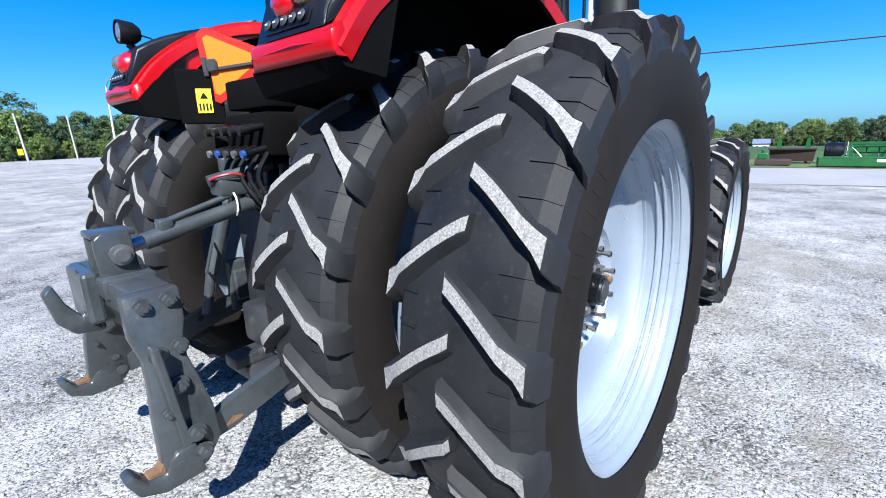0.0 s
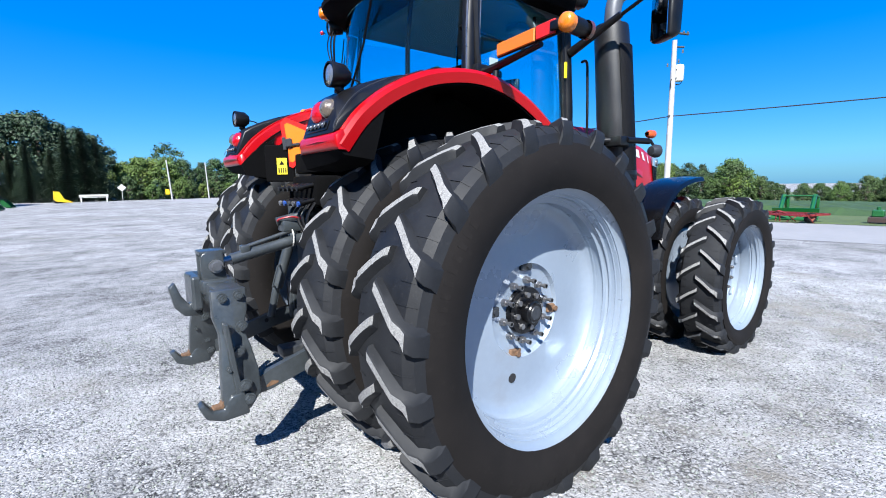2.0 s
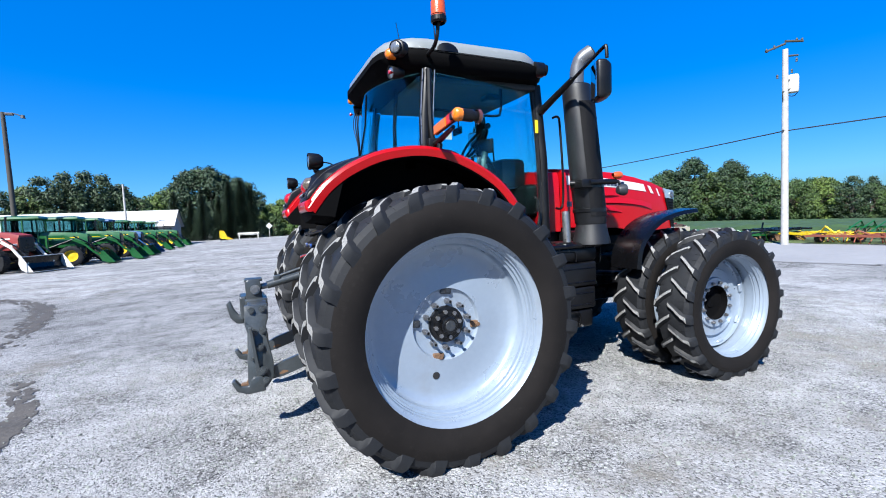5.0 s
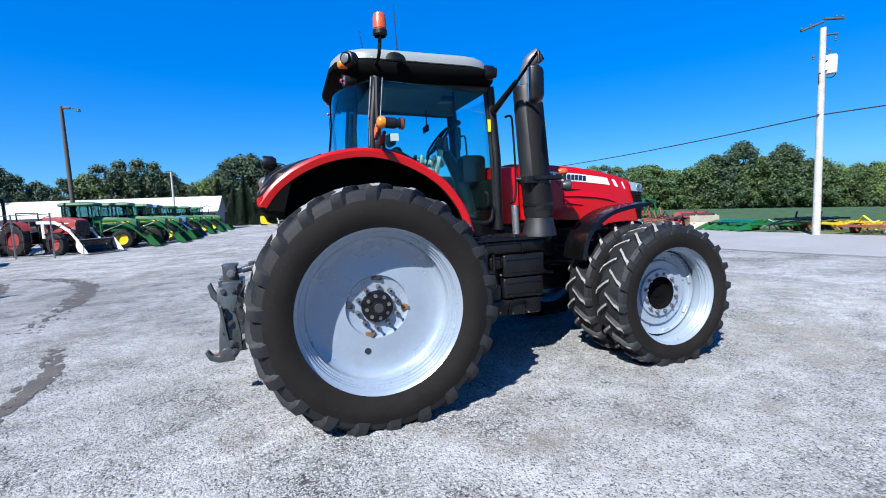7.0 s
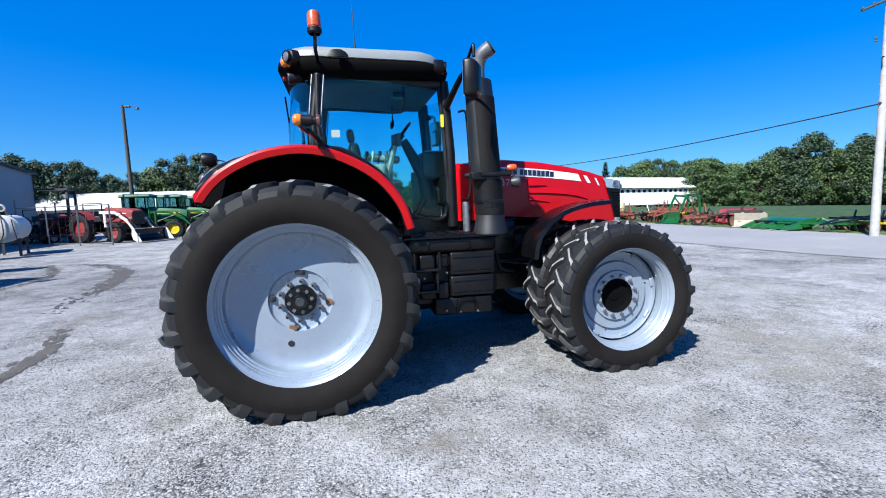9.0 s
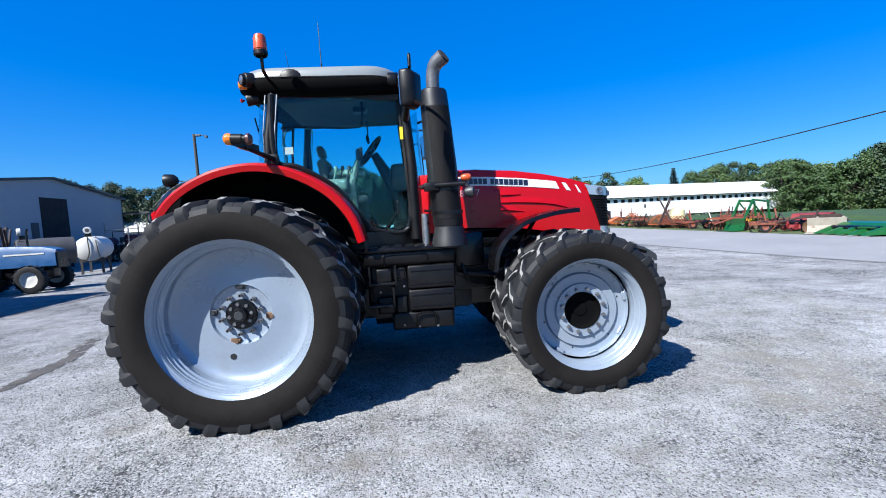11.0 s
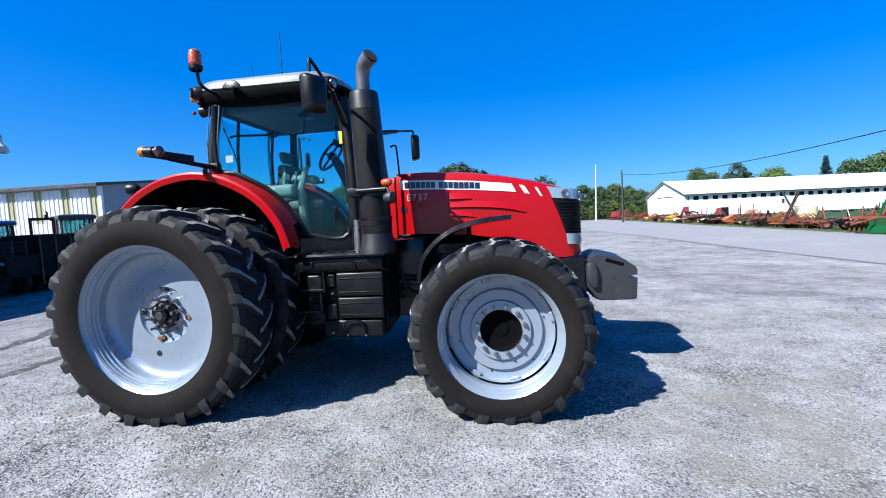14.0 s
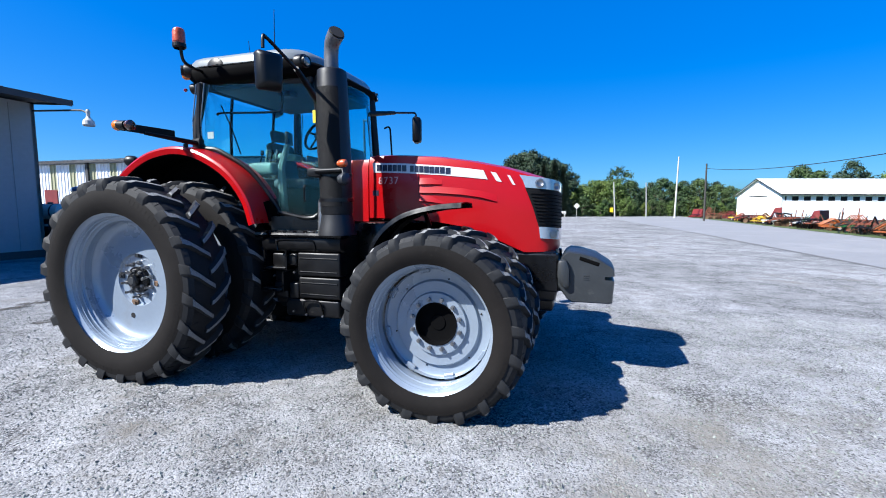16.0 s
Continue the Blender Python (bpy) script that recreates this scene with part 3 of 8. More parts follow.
def rear_rim(side, outer):
    """Barrel, flanges and dished disc of a rear wheel; -y is the outward face before the turn."""
    F = 0.698
    barrel = [(F - 0.004, 0.208), (F, 0.196), (F - 0.035, 0.188), (0.642, 0.17), (0.632, 0.12), (0.612, 0.09), (0.597, 0.05), (0.592, -0.02)]
    for k in range(4):
        r, y = 0.597 + 0.016 * k, -0.055 - 0.031 * k
        barrel += [(r, y), (r - 0.009, y - 0.006), (r - 0.009, y - 0.011), (r + 0.007, y - 0.017)]
    barrel += [(0.664, -0.180), (F - 0.014, -0.197), (F - 0.002, -0.206), (F + 0.006, -0.199), (F, -0.186), (F - 0.022, -0.176), (0.632, -0.15), (0.588, 0.0), (0.63, 0.17), (F - 0.02, 0.19)]
    bm = lathe(barrel, seg=72)
    return turn_rim(bm, side, outer)


def turn_rim(bm, side, outer):
    if outer == (side > 0):
        for v in bm.verts:
            v.co.y *= -1
    return bm


def rear_disc(side, outer):
    d = 0.045
    disc = [(0.598, d - 0.09), (0.588, d - 0.04), (0.565, d - 0.012), (0.51, d + 0.004), (0.40, d + 0.002), (0.30, d - 0.004), (0.262, d - 0.006),
            (0.25, d + 0.016), (0.235, d + 0.022), (0.12, d + 0.022), (0.12, d + 0.04), (0.30, d + 0.012), (0.50, d + 0.02), (0.60, d + 0.02)]
    return turn_rim(lathe(disc, seg=72), side, outer)


FD = 0.10


def front_rim(side, outer):
    F = 0.545
    barrel = [(F, 0.165), (F - 0.03, 0.155), (0.495, 0.13), (0.48, 0.06), (0.465, 0.02), (0.465, -0.04), (0.475, -0.05), (0.468, -0.056), (0.484, -0.09), (0.476, -0.096), (0.497, -0.125),
              (F - 0.028, -0.148), (F - 0.01, -0.16), (F, -0.166), (F + 0.006, -0.16), (F, -0.148), (0.49, -0.12), (0.46, 0.0), (0.49, 0.13)]
    return turn_rim(lathe(barrel, seg=64), side, outer)


def front_disc(side, outer):
    d = FD
    disc = [(0.45, d - 0.05), (0.445, d - 0.01), (0.43, d), (0.36, d + 0.002), (0.345, d - 0.024), (0.262, d - 0.022), (0.252, d - 0.045), (0.168, d - 0.047), (0.165, d + 0.0), (0.25, d - 0.02), (0.42, d + 0.02)]
    bm = lathe(disc, seg=64)
    # lugs that tie disc and barrel
    for k in range(8):
        a = 2 * math.pi * (k + 0.3) / 8
        b = box(0.42, 0.472, d - 0.03, d - 0.004, -0.045, 0.045, 0.008, 1)
        RIMLUGS.append(moved(b, Matrix.Rotation(-a, 4, "Y")))
    return turn_rim(bm, side, outer)


RIMLUGS = []
TYRES, LUGS = {}, {}


def add_wheel(x, y, z, front, side, outer):
    """side -1 is the right of the tractor (towards -y)."""
    turn = random.uniform(0, 6.28) if not (side < 0 and outer) else (0.0 if not front else 0.11)
    w = part("wheel", front_rim(side, outer) if front else rear_rim(side, outer), SILVER, TR, "silver-painted steel wheel rim", 35)
    w.location = (x, y, z)
    W, R, rim, n, lug = (0.385, 0.775, 0.522, 20, 0.040) if front else (0.485, 1.01, 0.674, 22, 0.046)
    part("wheel_disc", front_disc(side, outer) if front else rear_disc(side, outer), SILVER, w, "silver-painted dished wheel disc", 35)
    for b in RIMLUGS:
        part("rim_lug", turn_rim(b, side, outer), SILVER, w)
    RIMLUGS.clear()
    key = (front, side)
    if key not in TYRES:
        t = part("tyre", casing_mesh(W, R, rim, lug, side), [RUBBER, SIDEWALL], w, "black farm tyre with brown weathered sidewall", 28)
        TYRES[key] = t.data
    else:
        t = tagged(new("tyre", TYRES[key]), "black farm tyre with brown weathered sidewall")
        t.parent = w
    t.rotation_euler = (0, turn, 0)
    for h in (-1, 1):
        lkey = (front, h)
        for k in range(n):
            if lkey not in LUGS:
                g = part("tread_lug", lug_mesh(W, R, lug, h), [RUBBER, LUGTOP], w, "", 32)
                LUGS[lkey] = g.data
            else:
                g = new("tread_lug", LUGS[lkey])
                g.parent = w
            g.rotation_euler = (0, turn - 2 * math.pi * (k + (0.5 if h > 0 else 0.0)) / n, 0)
    s = side
    if not outer:
        return w
    if front:
        part("hub_cap", lathe([(0.0, s * -0.105), (0.06, s * -0.105), (0.066, s * -0.112), (0.14, s * -0.112), (0.16, s * -0.105), (0.168, s * -0.048), (0.176, s * -0.046), (0.18, s * -0.10)], seg=40), LINER, w, "black front hub recess", 35)
        for k in range(12):
            a = 2 * math.pi * (k + 0.5) / 12
            c = Vector((0.205 * math.cos(a), s * -(FD - 0.047), 0.205 * math.sin(a)))
            b = join(bolt_bm(c, (0, s, 0), 0.019, 0.022), tube([c, c + Vector((0, s * 0.034, 0))], 0.011, 8))
            part("wheel_bolt", b, STEEL, w)
        for k in range(6):
            a = 2 * math.pi * (k + 0.25) / 6
            part("disc_hole", rod((0.375 * math.cos(a), s * -(FD + 0.0), 0.375 * math.sin(a)), (0.375 * math.cos(a), s * -(FD - 0.004), 0.375 * math.sin(a)), 0.0075, seg=10), DARKIN, w)
    else:
        face = s * -0.067
        hub = lathe([(0.0, s * 0.03), (0.05, s * 0.03), (0.055, s * 0.022), (0.062, s * 0.02), (0.064, s * -0.02), (0.10, s * -0.022), (0.105, s * -0.03), (0.128, s * -0.032), (0.132, s * -0.04), (0.132, s * -0.09)], seg=40)
        part("hub", hub, SATIN, w, "dark cast hub with axle end", 35)
        part("axle_end", lathe([(0.0, s * 0.034), (0.036, s * 0.034), (0.04, s * 0.029)], seg=24), DARKGREY, w)
        for k in range(8):
            a = 2 * math.pi * (k + 0.2) / 8
            part("hub_nut", bolt_bm((0.094 * math.cos(a), s * -0.03, 0.094 * math.sin(a)), (0, s, 0), 0.016, 0.022), STEEL, w)
        for k in range(10):
            a = 2 * math.pi * (k + 0.35) / 10
            c = Vector((0.168 * math.cos(a), face, 0.168 * math.sin(a)))
            e = Vector((0, s, 0))
            b = join(tube([c, c + e * 0.075], 0.0095, 10), tube([c, c + e * 0.028], 0.021, 6), tube([c + e * 0.062, c + e * 0.075], 0.014, 8))
            part("wheel_stud", b, STEEL, w)
        for a, m in ((1.53, DARKGREY), (3.02, DARKGREY), (4.42, RUST), (6.15, RUST)):
            b = join(box(-0.042, 0.042, min(face, face + s * 0.022), max(face, face + s * 0.022), -0.026, 0.026, 0.005, 1),
                     moved(rod((0, face, 0), (0, face + s * 0.036, 0), 0.016, seg=10), Matrix.Translation((0.01, 0, 0))))
            moved(b, Matrix.Rotation(0.1, 4, "Y"))
            moved(b, Matrix.Translation((0.245 * math.cos(a), 0, 0.245 * math.sin(a))))
            part("clamp_pad", b, m, w, "rusty clamp pad" if m is RUST else "dark clamp pad")
        part("disc_hole", rod((-0.10, s * -0.048, -0.365), (-0.10, s * -0.0425, -0.365), 0.027, seg=20), DARKIN, w)
    return w


RZ, FZ = 0.945, 0.712
REAR_OUT, REAR_IN, FRONT_OUT, FRONT_IN = -1.54, -0.815, -1.445, -0.91
for out_y, in_y, x, z, fr in ((REAR_OUT, REAR_IN, -0.01, RZ, False), (FRONT_OUT, FRONT_IN, 3.07, FZ, True)):
    add_wheel(x, out_y, z, fr, -1, True)
    add_wheel(x, in_y, z, fr, -1, False)
    add_wheel(x, 2 * CEN - in_y, z, fr, 1, False)
    add_wheel(x, 2 * CEN - out_y, z, fr, 1, True)

# axles and driveline
part("rear_axle", join(rod((0, REAR_OUT + 0.08, RZ), (0, 2 * CEN - REAR_OUT - 0.08, RZ), 0.06, seg=20), rod((0, -0.62, RZ), (0, 2 * CEN + 0.62, RZ), 0.17, seg=20)), DARKGREY, TR, smooth=40)
part("front_axle", join(rod((3.1, FRONT_OUT + 0.24, FZ), (3.1, 2 * CEN - FRONT_OUT - 0.24, FZ), 0.075, seg=16), box(2.95, 3.25, -0.65, 2 * CEN + 0.65, FZ - 0.1, FZ + 0.12, 0.04),
                        rod((3.1, FRONT_IN + 0.1, FZ), (3.1, FRONT_OUT + 0.24, FZ), 0.16, seg=24)), DARKGREY, TR, smooth=40)
part("transmission", join(box(-0.42, 1.2, CEN - 0.32, CEN + 0.32, 0.55, 1.45, 0.06), box(1.1, 2.2, CEN - 0.28, CEN + 0.28, 0.6, 1.5, 0.06), box(-0.62, -0.3, CEN - 0.26, CEN + 0.26, 0.6, 1.35, 0.05)), DARKGREY, TR, smooth=40)
part("engine_block", join(box(2.05, 3.75, CEN - 0.26, CEN + 0.26, 0.62, 1.55, 0.05), box(2.1, 3.6, CEN - 0.36, CEN + 0.36, 1.3, 1.52, 0.03)), SATIN, TR, smooth=40)
part("chassis_rail", join(box(1.9, 3.95, CEN - 0.34, CEN - 0.26, 0.82, 1.2, 0.02), box(1.9, 3.95, CEN + 0.26, CEN + 0.34, 0.82, 1.2, 0.02)), SATIN, TR)


# fenders
def fender(flip):
    lift = Matrix.Translation((0.02, -0.09, 0.055))
    f = (lambda b: mir(moved(b, lift))) if flip else (lambda b: moved(b, lift))
    line = spline([(1.045, 0, 1.44), (0.955, 0, 1.70), (0.735, 0, 1.97), (0.40, 0, 2.165), (0.06, 0, 2.245), (-0.29, 0, 2.21), (-0.57, 0, 2.10), (-0.775, 0, 1.955), (-0.91, 0, 1.79)], 6)
    n = len(line)
    outs = []
    for i, p in enumerate(line):
        d = line[min(i + 1, n - 1)] - line[max(i - 1, 0)]
        out = Vector((d.z, 0, -d.x)).normalized()
        outs.append(-out if out.dot(Vector((p.x - 0.05, 0, p.z - 0.9))) < 0 else out)
    secs, flank_in, liner = [], [], []
    for i, (p, o) in enumerate(zip(line, outs)):
        t = i / (n - 1)
        lip = 0.085
        inner = -0.53 if t > 0.12 else -0.78
        secs.append([(p.x - o.x * lip, -0.985, p.z - o.z * lip), (p.x - o.x * 0.03, -0.995, p.z - o.z * 0.03), (p.x - o.x * 0.008, -0.982, p.z - o.z * 0.008),
                     (p.x, -0.955, p.z), (p.x + o.x * 0.012, -0.80, p.z + o.z * 0.012), (p.x, inner, p.z)])
        if t > 0.5:
            w = 0.05 + 0.10 * min(1.0, (t - 0.5) / 0.3)
            flank_in.append([(p.x, -0.531, p.z), (p.x - o.x * 0.01, -0.518, p.z - o.z * 0.01), (p.x - o.x * w, -0.512, p.z - o.z * w)])
        if 0 < i < n - 1:
            liner.append([(p.x - o.x * 0.095, -0.975, p.z - o.z * 0.095), (p.x - o.x * 0.05, -0.965, p.z - o.z * 0.05), (p.x - o.x * 0.06, -0.5, p.z - o.z * 0.06)])
    fd = part("fender", thick(f(loft(secs, caps=False, wrap=False)), -0.012 if flip else 0.012), RED, TR, "glossy red rear fender", 40)
    part("fender_flank", thick(f(loft(flank_in, caps=False, wrap=False)), 0.008), RED, fd, "", 40)
    # red band that closes the fender's rear edge
    band = [[(-0.87, y, 1.845), (-0.905 + dx, y, 1.828), (-0.914 + dx, y, 1.815), (-0.910 + dx, y, 1.765), (-0.897, y, 1.75), (-0.862, y, 1.75), (-0.855, y, 1.80)] for y, dx in ((-0.99, 0.006), (-0.98, 0.002), (-0.96, 0.0), (-0.56, 0.0), (-0.53, 0.006), (-0.512, 0.02))]
    part("fender_band", f(loft(band)), RED, fd, "", 70)
    part("fender_liner", thick(f(loft(liner, caps=False, wrap=False)), 0.01), LINER, fd, "black plastic inner fender", 40)
    part("fender_underside", f(loft([[(-0.895, y, 1.75), (-0.86, y, z1), (-0.70, y, z1 - 0.02), (-0.62, y, 1.98), (-0.80, y, 1.85)] for y, z1 in ((-0.98, 1.725), (-0.9, 1.70), (-0.5, 1.67))])), LINER, fd, "", 40)
    inner = [(p.x - o.x * 0.05, p.z - o.z * 0.05) for p, o in list(zip(line, outs))[3:]]
    part("inner_panel", f(prism(inner + [(-0.87, 1.72), (-0.78, 1.655), (-0.50, 1.60), (-0.2, 1.42), (0.9, 1.40)], -0.548, -0.536)), LINER, fd, "black plastic panel between fender and cab")
    # black lamp pod on top of the fender
    rows = []
    for x, zt, zl in ((-0.36, 2.195, 2.19), (-0.46, 2.175, 2.148), (-0.58, 2.14, 2.095), (-0.69, 2.10, 2.02), (-0.78, 2.058, 1.952)):
        rows.append([(x, -0.565, zl - 0.05), (x, -0.565, zt - 0.015), (x, -0.59, zt), (x, -0.83, zt), (x, -0.87, zt - 0.012), (x, -0.948, zl + 0.012), (x, -0.952, zl - 0.05)])
    rows.append([(-0.905, -0.565, 1.83), (-0.836, -0.565, 2.01), (-0.826, -0.59, 2.025), (-0.826, -0.81, 2.025), (-0.832, -0.845, 2.015), (-0.882, -0.945, 1.885), (-0.905, -0.95, 1.83)])
    pd = part("lamp_pod", f(bevel(loft(rows), 0.008, 2, 50)), BLACK, fd, "black tail lamp housing", 40)
    nrm = Vector((-0.93, 0, 0.36)).normalized()
    for y, zz, m, r, nm in ((-0.70, 1.955, REDLENS, 0.060, "tail_lamp"), (-0.80, 1.965, INDIC, 0.047, "indicator_lamp")):
        c = Vector((-0.852, y, zz))
        part(nm, f(lathe_dir(c, nrm, [(r + 0.006, -0.03), (r + 0.006, 0.006), (r, 0.014), (r * 0.8, 0.032), (r * 0.4, 0.042), (0.0, 0.045)])), m, fd, "round red tail lamp lens" if m is REDLENS else "round clear indicator lens", 50)
    part("button_plate", f(moved(box(-0.006, 0.0, -0.125, 0.125, -0.026, 0.026, 0.01), pose(-0.889, -0.745, 1.876, 0, 21, 0))), SATIN, fd, "", 40)
    for k in range(5):
        c = Vector((-0.892, -0.65 - 0.048 * k, 1.876))
        sw_ = part("switch", f(lathe_dir(c, nrm, [(0.018, -0.01), (0.018, 0.012), (0.013, 0.016), (0.0, 0.016)])), DARKGREY, fd, "grey round hitch control button", 40)
        part("switch_mark", f(moved(box(-0.0185, -0.0165, -0.006, 0.006, -0.003, 0.003), Matrix.Translation(c) @ pose(0, 0, 0, 0, 21, 0))), DECAL_W, sw_)
    # round work lamp on top
    c = Vector((-0.80, -0.80, 2.135))
    wl_ = part("work_lamp", f(join(lathe_dir(c, Vector((-1, 0, 0)), [(0.0, -0.065), (0.035, -0.065), (0.058, -0.035), (0.064, 0.035), (0.062, 0.045), (0.054, 0.045)]), rod((-0.80, -0.80, 2.08), (-0.78, -0.79, 2.03), 0.013), rod((-0.80, -0.80, 2.075), (-0.765, -0.80, 2.045), 0.02))), BLACK, fd, "round black work lamp", 45)
    part("lamp_glass", f(lathe_dir(c, Vector((-1, 0, 0)), [(0.056, 0.036), (0.035, 0.044), (0.0, 0.047)])), CLEAR, wl_, "clear lamp lens", 50)
    part("lamp_cable", f(tube(spline([(-0.74, -0.80, 2.13), (-0.68, -0.80, 2.12), (-0.64, -0.80, 2.09)], 5), 0.005, 6)), BLACK, wl_)
    part("trim_line", f(tube(spline([(-0.905, -0.957, 1.85), (-0.885, -0.95, 1.895), (-0.79, -0.925, 2.005), (-0.70, -0.915, 2.07), (-0.56, -0.915, 2.135)], 6), 0.002, 6)), DARKGREY, fd, "thin grey trim line")
    return fd


def lathe_dir(c, n, prof, seg=24):
    bm = lathe([(r, a) for r, a in prof], seg=seg, axis="z")
    q = Vector((0, 0, 1)).rotation_difference(n)
    return moved(bm, Matrix.Translation(c) @ q.to_matrix().to_4x4())


fender(False)
fender(True)


# cab
BEFORE_CAB = set(TR.children)


def mirror_pts(p):
    return (p[0], 2 * CEN - p[1], p[2])


RP_B, RP_T = (0.13, -0.85, 2.22), (0.21, -0.79, 2.93)
AP_B, AP_T = (1.55, -0.575, 1.40), (1.49, -0.56, 2.95)


def door_y(x):
    return -0.868 + 0.29 * max(0.0, (x - 0.2) / 1.3) ** 1.4


RR_B, RR_T = (-0.10, -0.62, 2.10), (-0.02, -0.62, 2.93)
for f in (lambda p: p, mirror_pts):
    part("cab_post", tube([f(RP_B), f((0.14, -0.845, 2.5)), f(RP_T)], [0.045, 0.042, 0.05], 10), BLACK, TR, "black steel cab corner post", 40)
    part("cab_post", tube([f(AP_B), f((1.545, -0.575, 2.2)), f(AP_T)], [0.06, 0.055, 0.06], 10), BLACK, TR, "black steel cab corner post", 40)
    part("door_frame", tube([f(p) for p in spline([(px_, door_y(px_) - 0.005 + 0.04 * max(0.0, pz_ - 2.3), pz_) for px_, pz_ in ((0.20, 2.92), (0.20, 2.30), (0.42, 2.20), (0.76, 1.98), (1.02, 1.62), (1.10, 1.53), (1.47, 1.53), (1.49, 2.2), (1.44, 2.92))], 5)], 0.026, 8), BLACK, TR, "", 40)
    for dx in (-0.05, 0.06):
        part("post_seal", tube([f((0.15 + dx, -0.872, 2.28)), f((0.155 + dx, -0.868, 2.55)), f((0.20 + dx, -0.845, 2.92))], 0.006, 6), STEEL, TR)
    # door glass
    pts = [p for p in spline([(0.20, 0, 2.9), (0.20, 0, 2.30), (0.42, 0, 2.20), (0.76, 0, 1.98), (1.02, 0, 1.62), (1.10, 0, 1.53), (1.47, 0, 1.53), (1.49, 0, 2.2), (1.44, 0, 2.9)], 3)]
    bm = bmesh.new()
    mid = Vector((0.95, 0, 2.4))
    ring = [bm.verts.new(f((p.x, door_y(p.x) + 0.04 * max(0, p.z - 2.3), p.z))) for p in pts]
    c = bm.verts.new(f((mid.x, door_y(mid.x) - 0.008, mid.z)))
    for i in range(len(ring)):
        bm.faces.new((ring[i], ring[(i + 1) % len(ring)], c))
    g = part("door_glass", thick(bm, 0.004), GLASS, TR, "blue-tinted cab door glass", 60)
    g.visible_shadow = False
    part("door_handle", tube([f((1.36, -0.68, 1.66)), f((1.37, -0.71, 1.68)), f((1.37, -0.71, 1.80)), f((1.36, -0.68, 1.82))], 0.012, 6), BLACK, TR)
# rear, front glass
def curved_glass(name, x_mid, x_edge, z0, z1, half, lean, label):
    secs = []
    for k in range(11):
        t = -1 + k / 5
        x = x_mid + (x_edge - x_mid) * abs(t) ** 2.2
        y = CEN + half * t
        secs.append([(x, y, z0), (x + lean * 0.5, y, (z0 + z1) / 2), (x + lean, y, z1)])
    g = part(name, thick(loft(secs, caps=False, wrap=False), 0.004), GLASS, TR, label, 60)
    g.visible_shadow = False


curved_glass("rear_window", -0.20, 0.10, 2.10, 2.92, 0.76, 0.07, "blue-tinted curved rear cab window")
curved_glass("windscreen", 1.72, 1.56, 1.62, 2.93, 0.53, -0.06, "blue-tinted curved windscreen")
part("rear_window_sill", box(-0.16, 0.10, CEN - 0.44, CEN + 0.44, 2.06, 2.115, 0.02), CREAM, TR)
part("cab_floor", join(box(0.1, 1.55, CEN - 0.54, CEN + 0.54, 1.40, 1.5, 0.02), box(0.1, 0.5, CEN - 0.44, CEN + 0.44, 1.45, 1.95, 0.04)), HEADL, TR)
part("cab_base", join(loft([[(1.0, CEN + s_ * 0.80, z_) for s_, z_ in ((-1, 1.34), (-1, 1.50), (1, 1.50), (1, 1.34))], [(1.58, CEN + s_ * 0.57, z_) for s_, z_ in ((-1, 1.34), (-1, 1.50), (1, 1.50), (1, 1.34))]]), box(0.1, 1.66, CEN - 0.55, CEN + 0.55, 1.2, 1.42, 0.02)), SATIN, TR, "black cab base frame")


def roof_ring(x0, x1, hw, z, r=0.16, skew=0.0):
    pts, hw = [], hw + 0.04
    for cx, cy, a0 in ((x1 - r, hw - r, 0), (x0 + r, hw - r, 90), (x0 + r, -hw + r, 180), (x1 - r, -hw + r, 270)):
        for k in range(5):
            a = radians(a0 + 22.5 * k)
            x = cx + r * math.cos(a)
            pts.append((x, CEN + cy + r * math.sin(a), z + skew * (x - x0)))
    return pts


part("roof_cap", loft([roof_ring(-0.15, 1.47, 0.785, 3.098, 0.34, -0.016), roof_ring(-0.17, 1.50, 0.805, 3.108, 0.36, -0.016), roof_ring(-0.165, 1.49, 0.80, 3.155, 0.36, -0.012), roof_ring(-0.12, 1.45, 0.775, 3.198, 0.34, -0.010), roof_ring(0.06, 1.36, 0.66, 3.232, 0.2, -0.008), roof_ring(0.4, 1.05, 0.4, 3.246, 0.2)]), WHITE, TR, "off-white cab roof cap", 40)
part("roof_base", loft([roof_ring(-0.02, 1.50, 0.735, 2.93, 0.26, 0.01), roof_ring(-0.11, 1.54, 0.775, 2.97, 0.30, 0.01), roof_ring(-0.19, 1.56, 0.80, 3.04, 0.34, 0.0), roof_ring(-0.19, 1.54, 0.80, 3.085, 0.34, -0.012), roof_ring(-0.16, 1.48, 0.785, 3.112, 0.34, -0.016)]), LINER, TR, "black cab roof underside", 40)
part("headliner", box(0.2, 1.45, CEN - 0.66, CEN + 0.66, 2.885, 2.945, 0.02), HEADL, TR, "dark grey cab headliner")
part("roof_vent", loft([[(0.40 + 0.105 * k * math.cos(a), CEN - 0.842 - dy, 3.095 + 0.075 * k * math.sin(a)) for a in [math.pi * q / 8 for q in range(9)]] for k, dy in ((1.0, -0.02), (1.0, 0.004), (0.9, 0.01))]), BLACK, TR, "", 40)
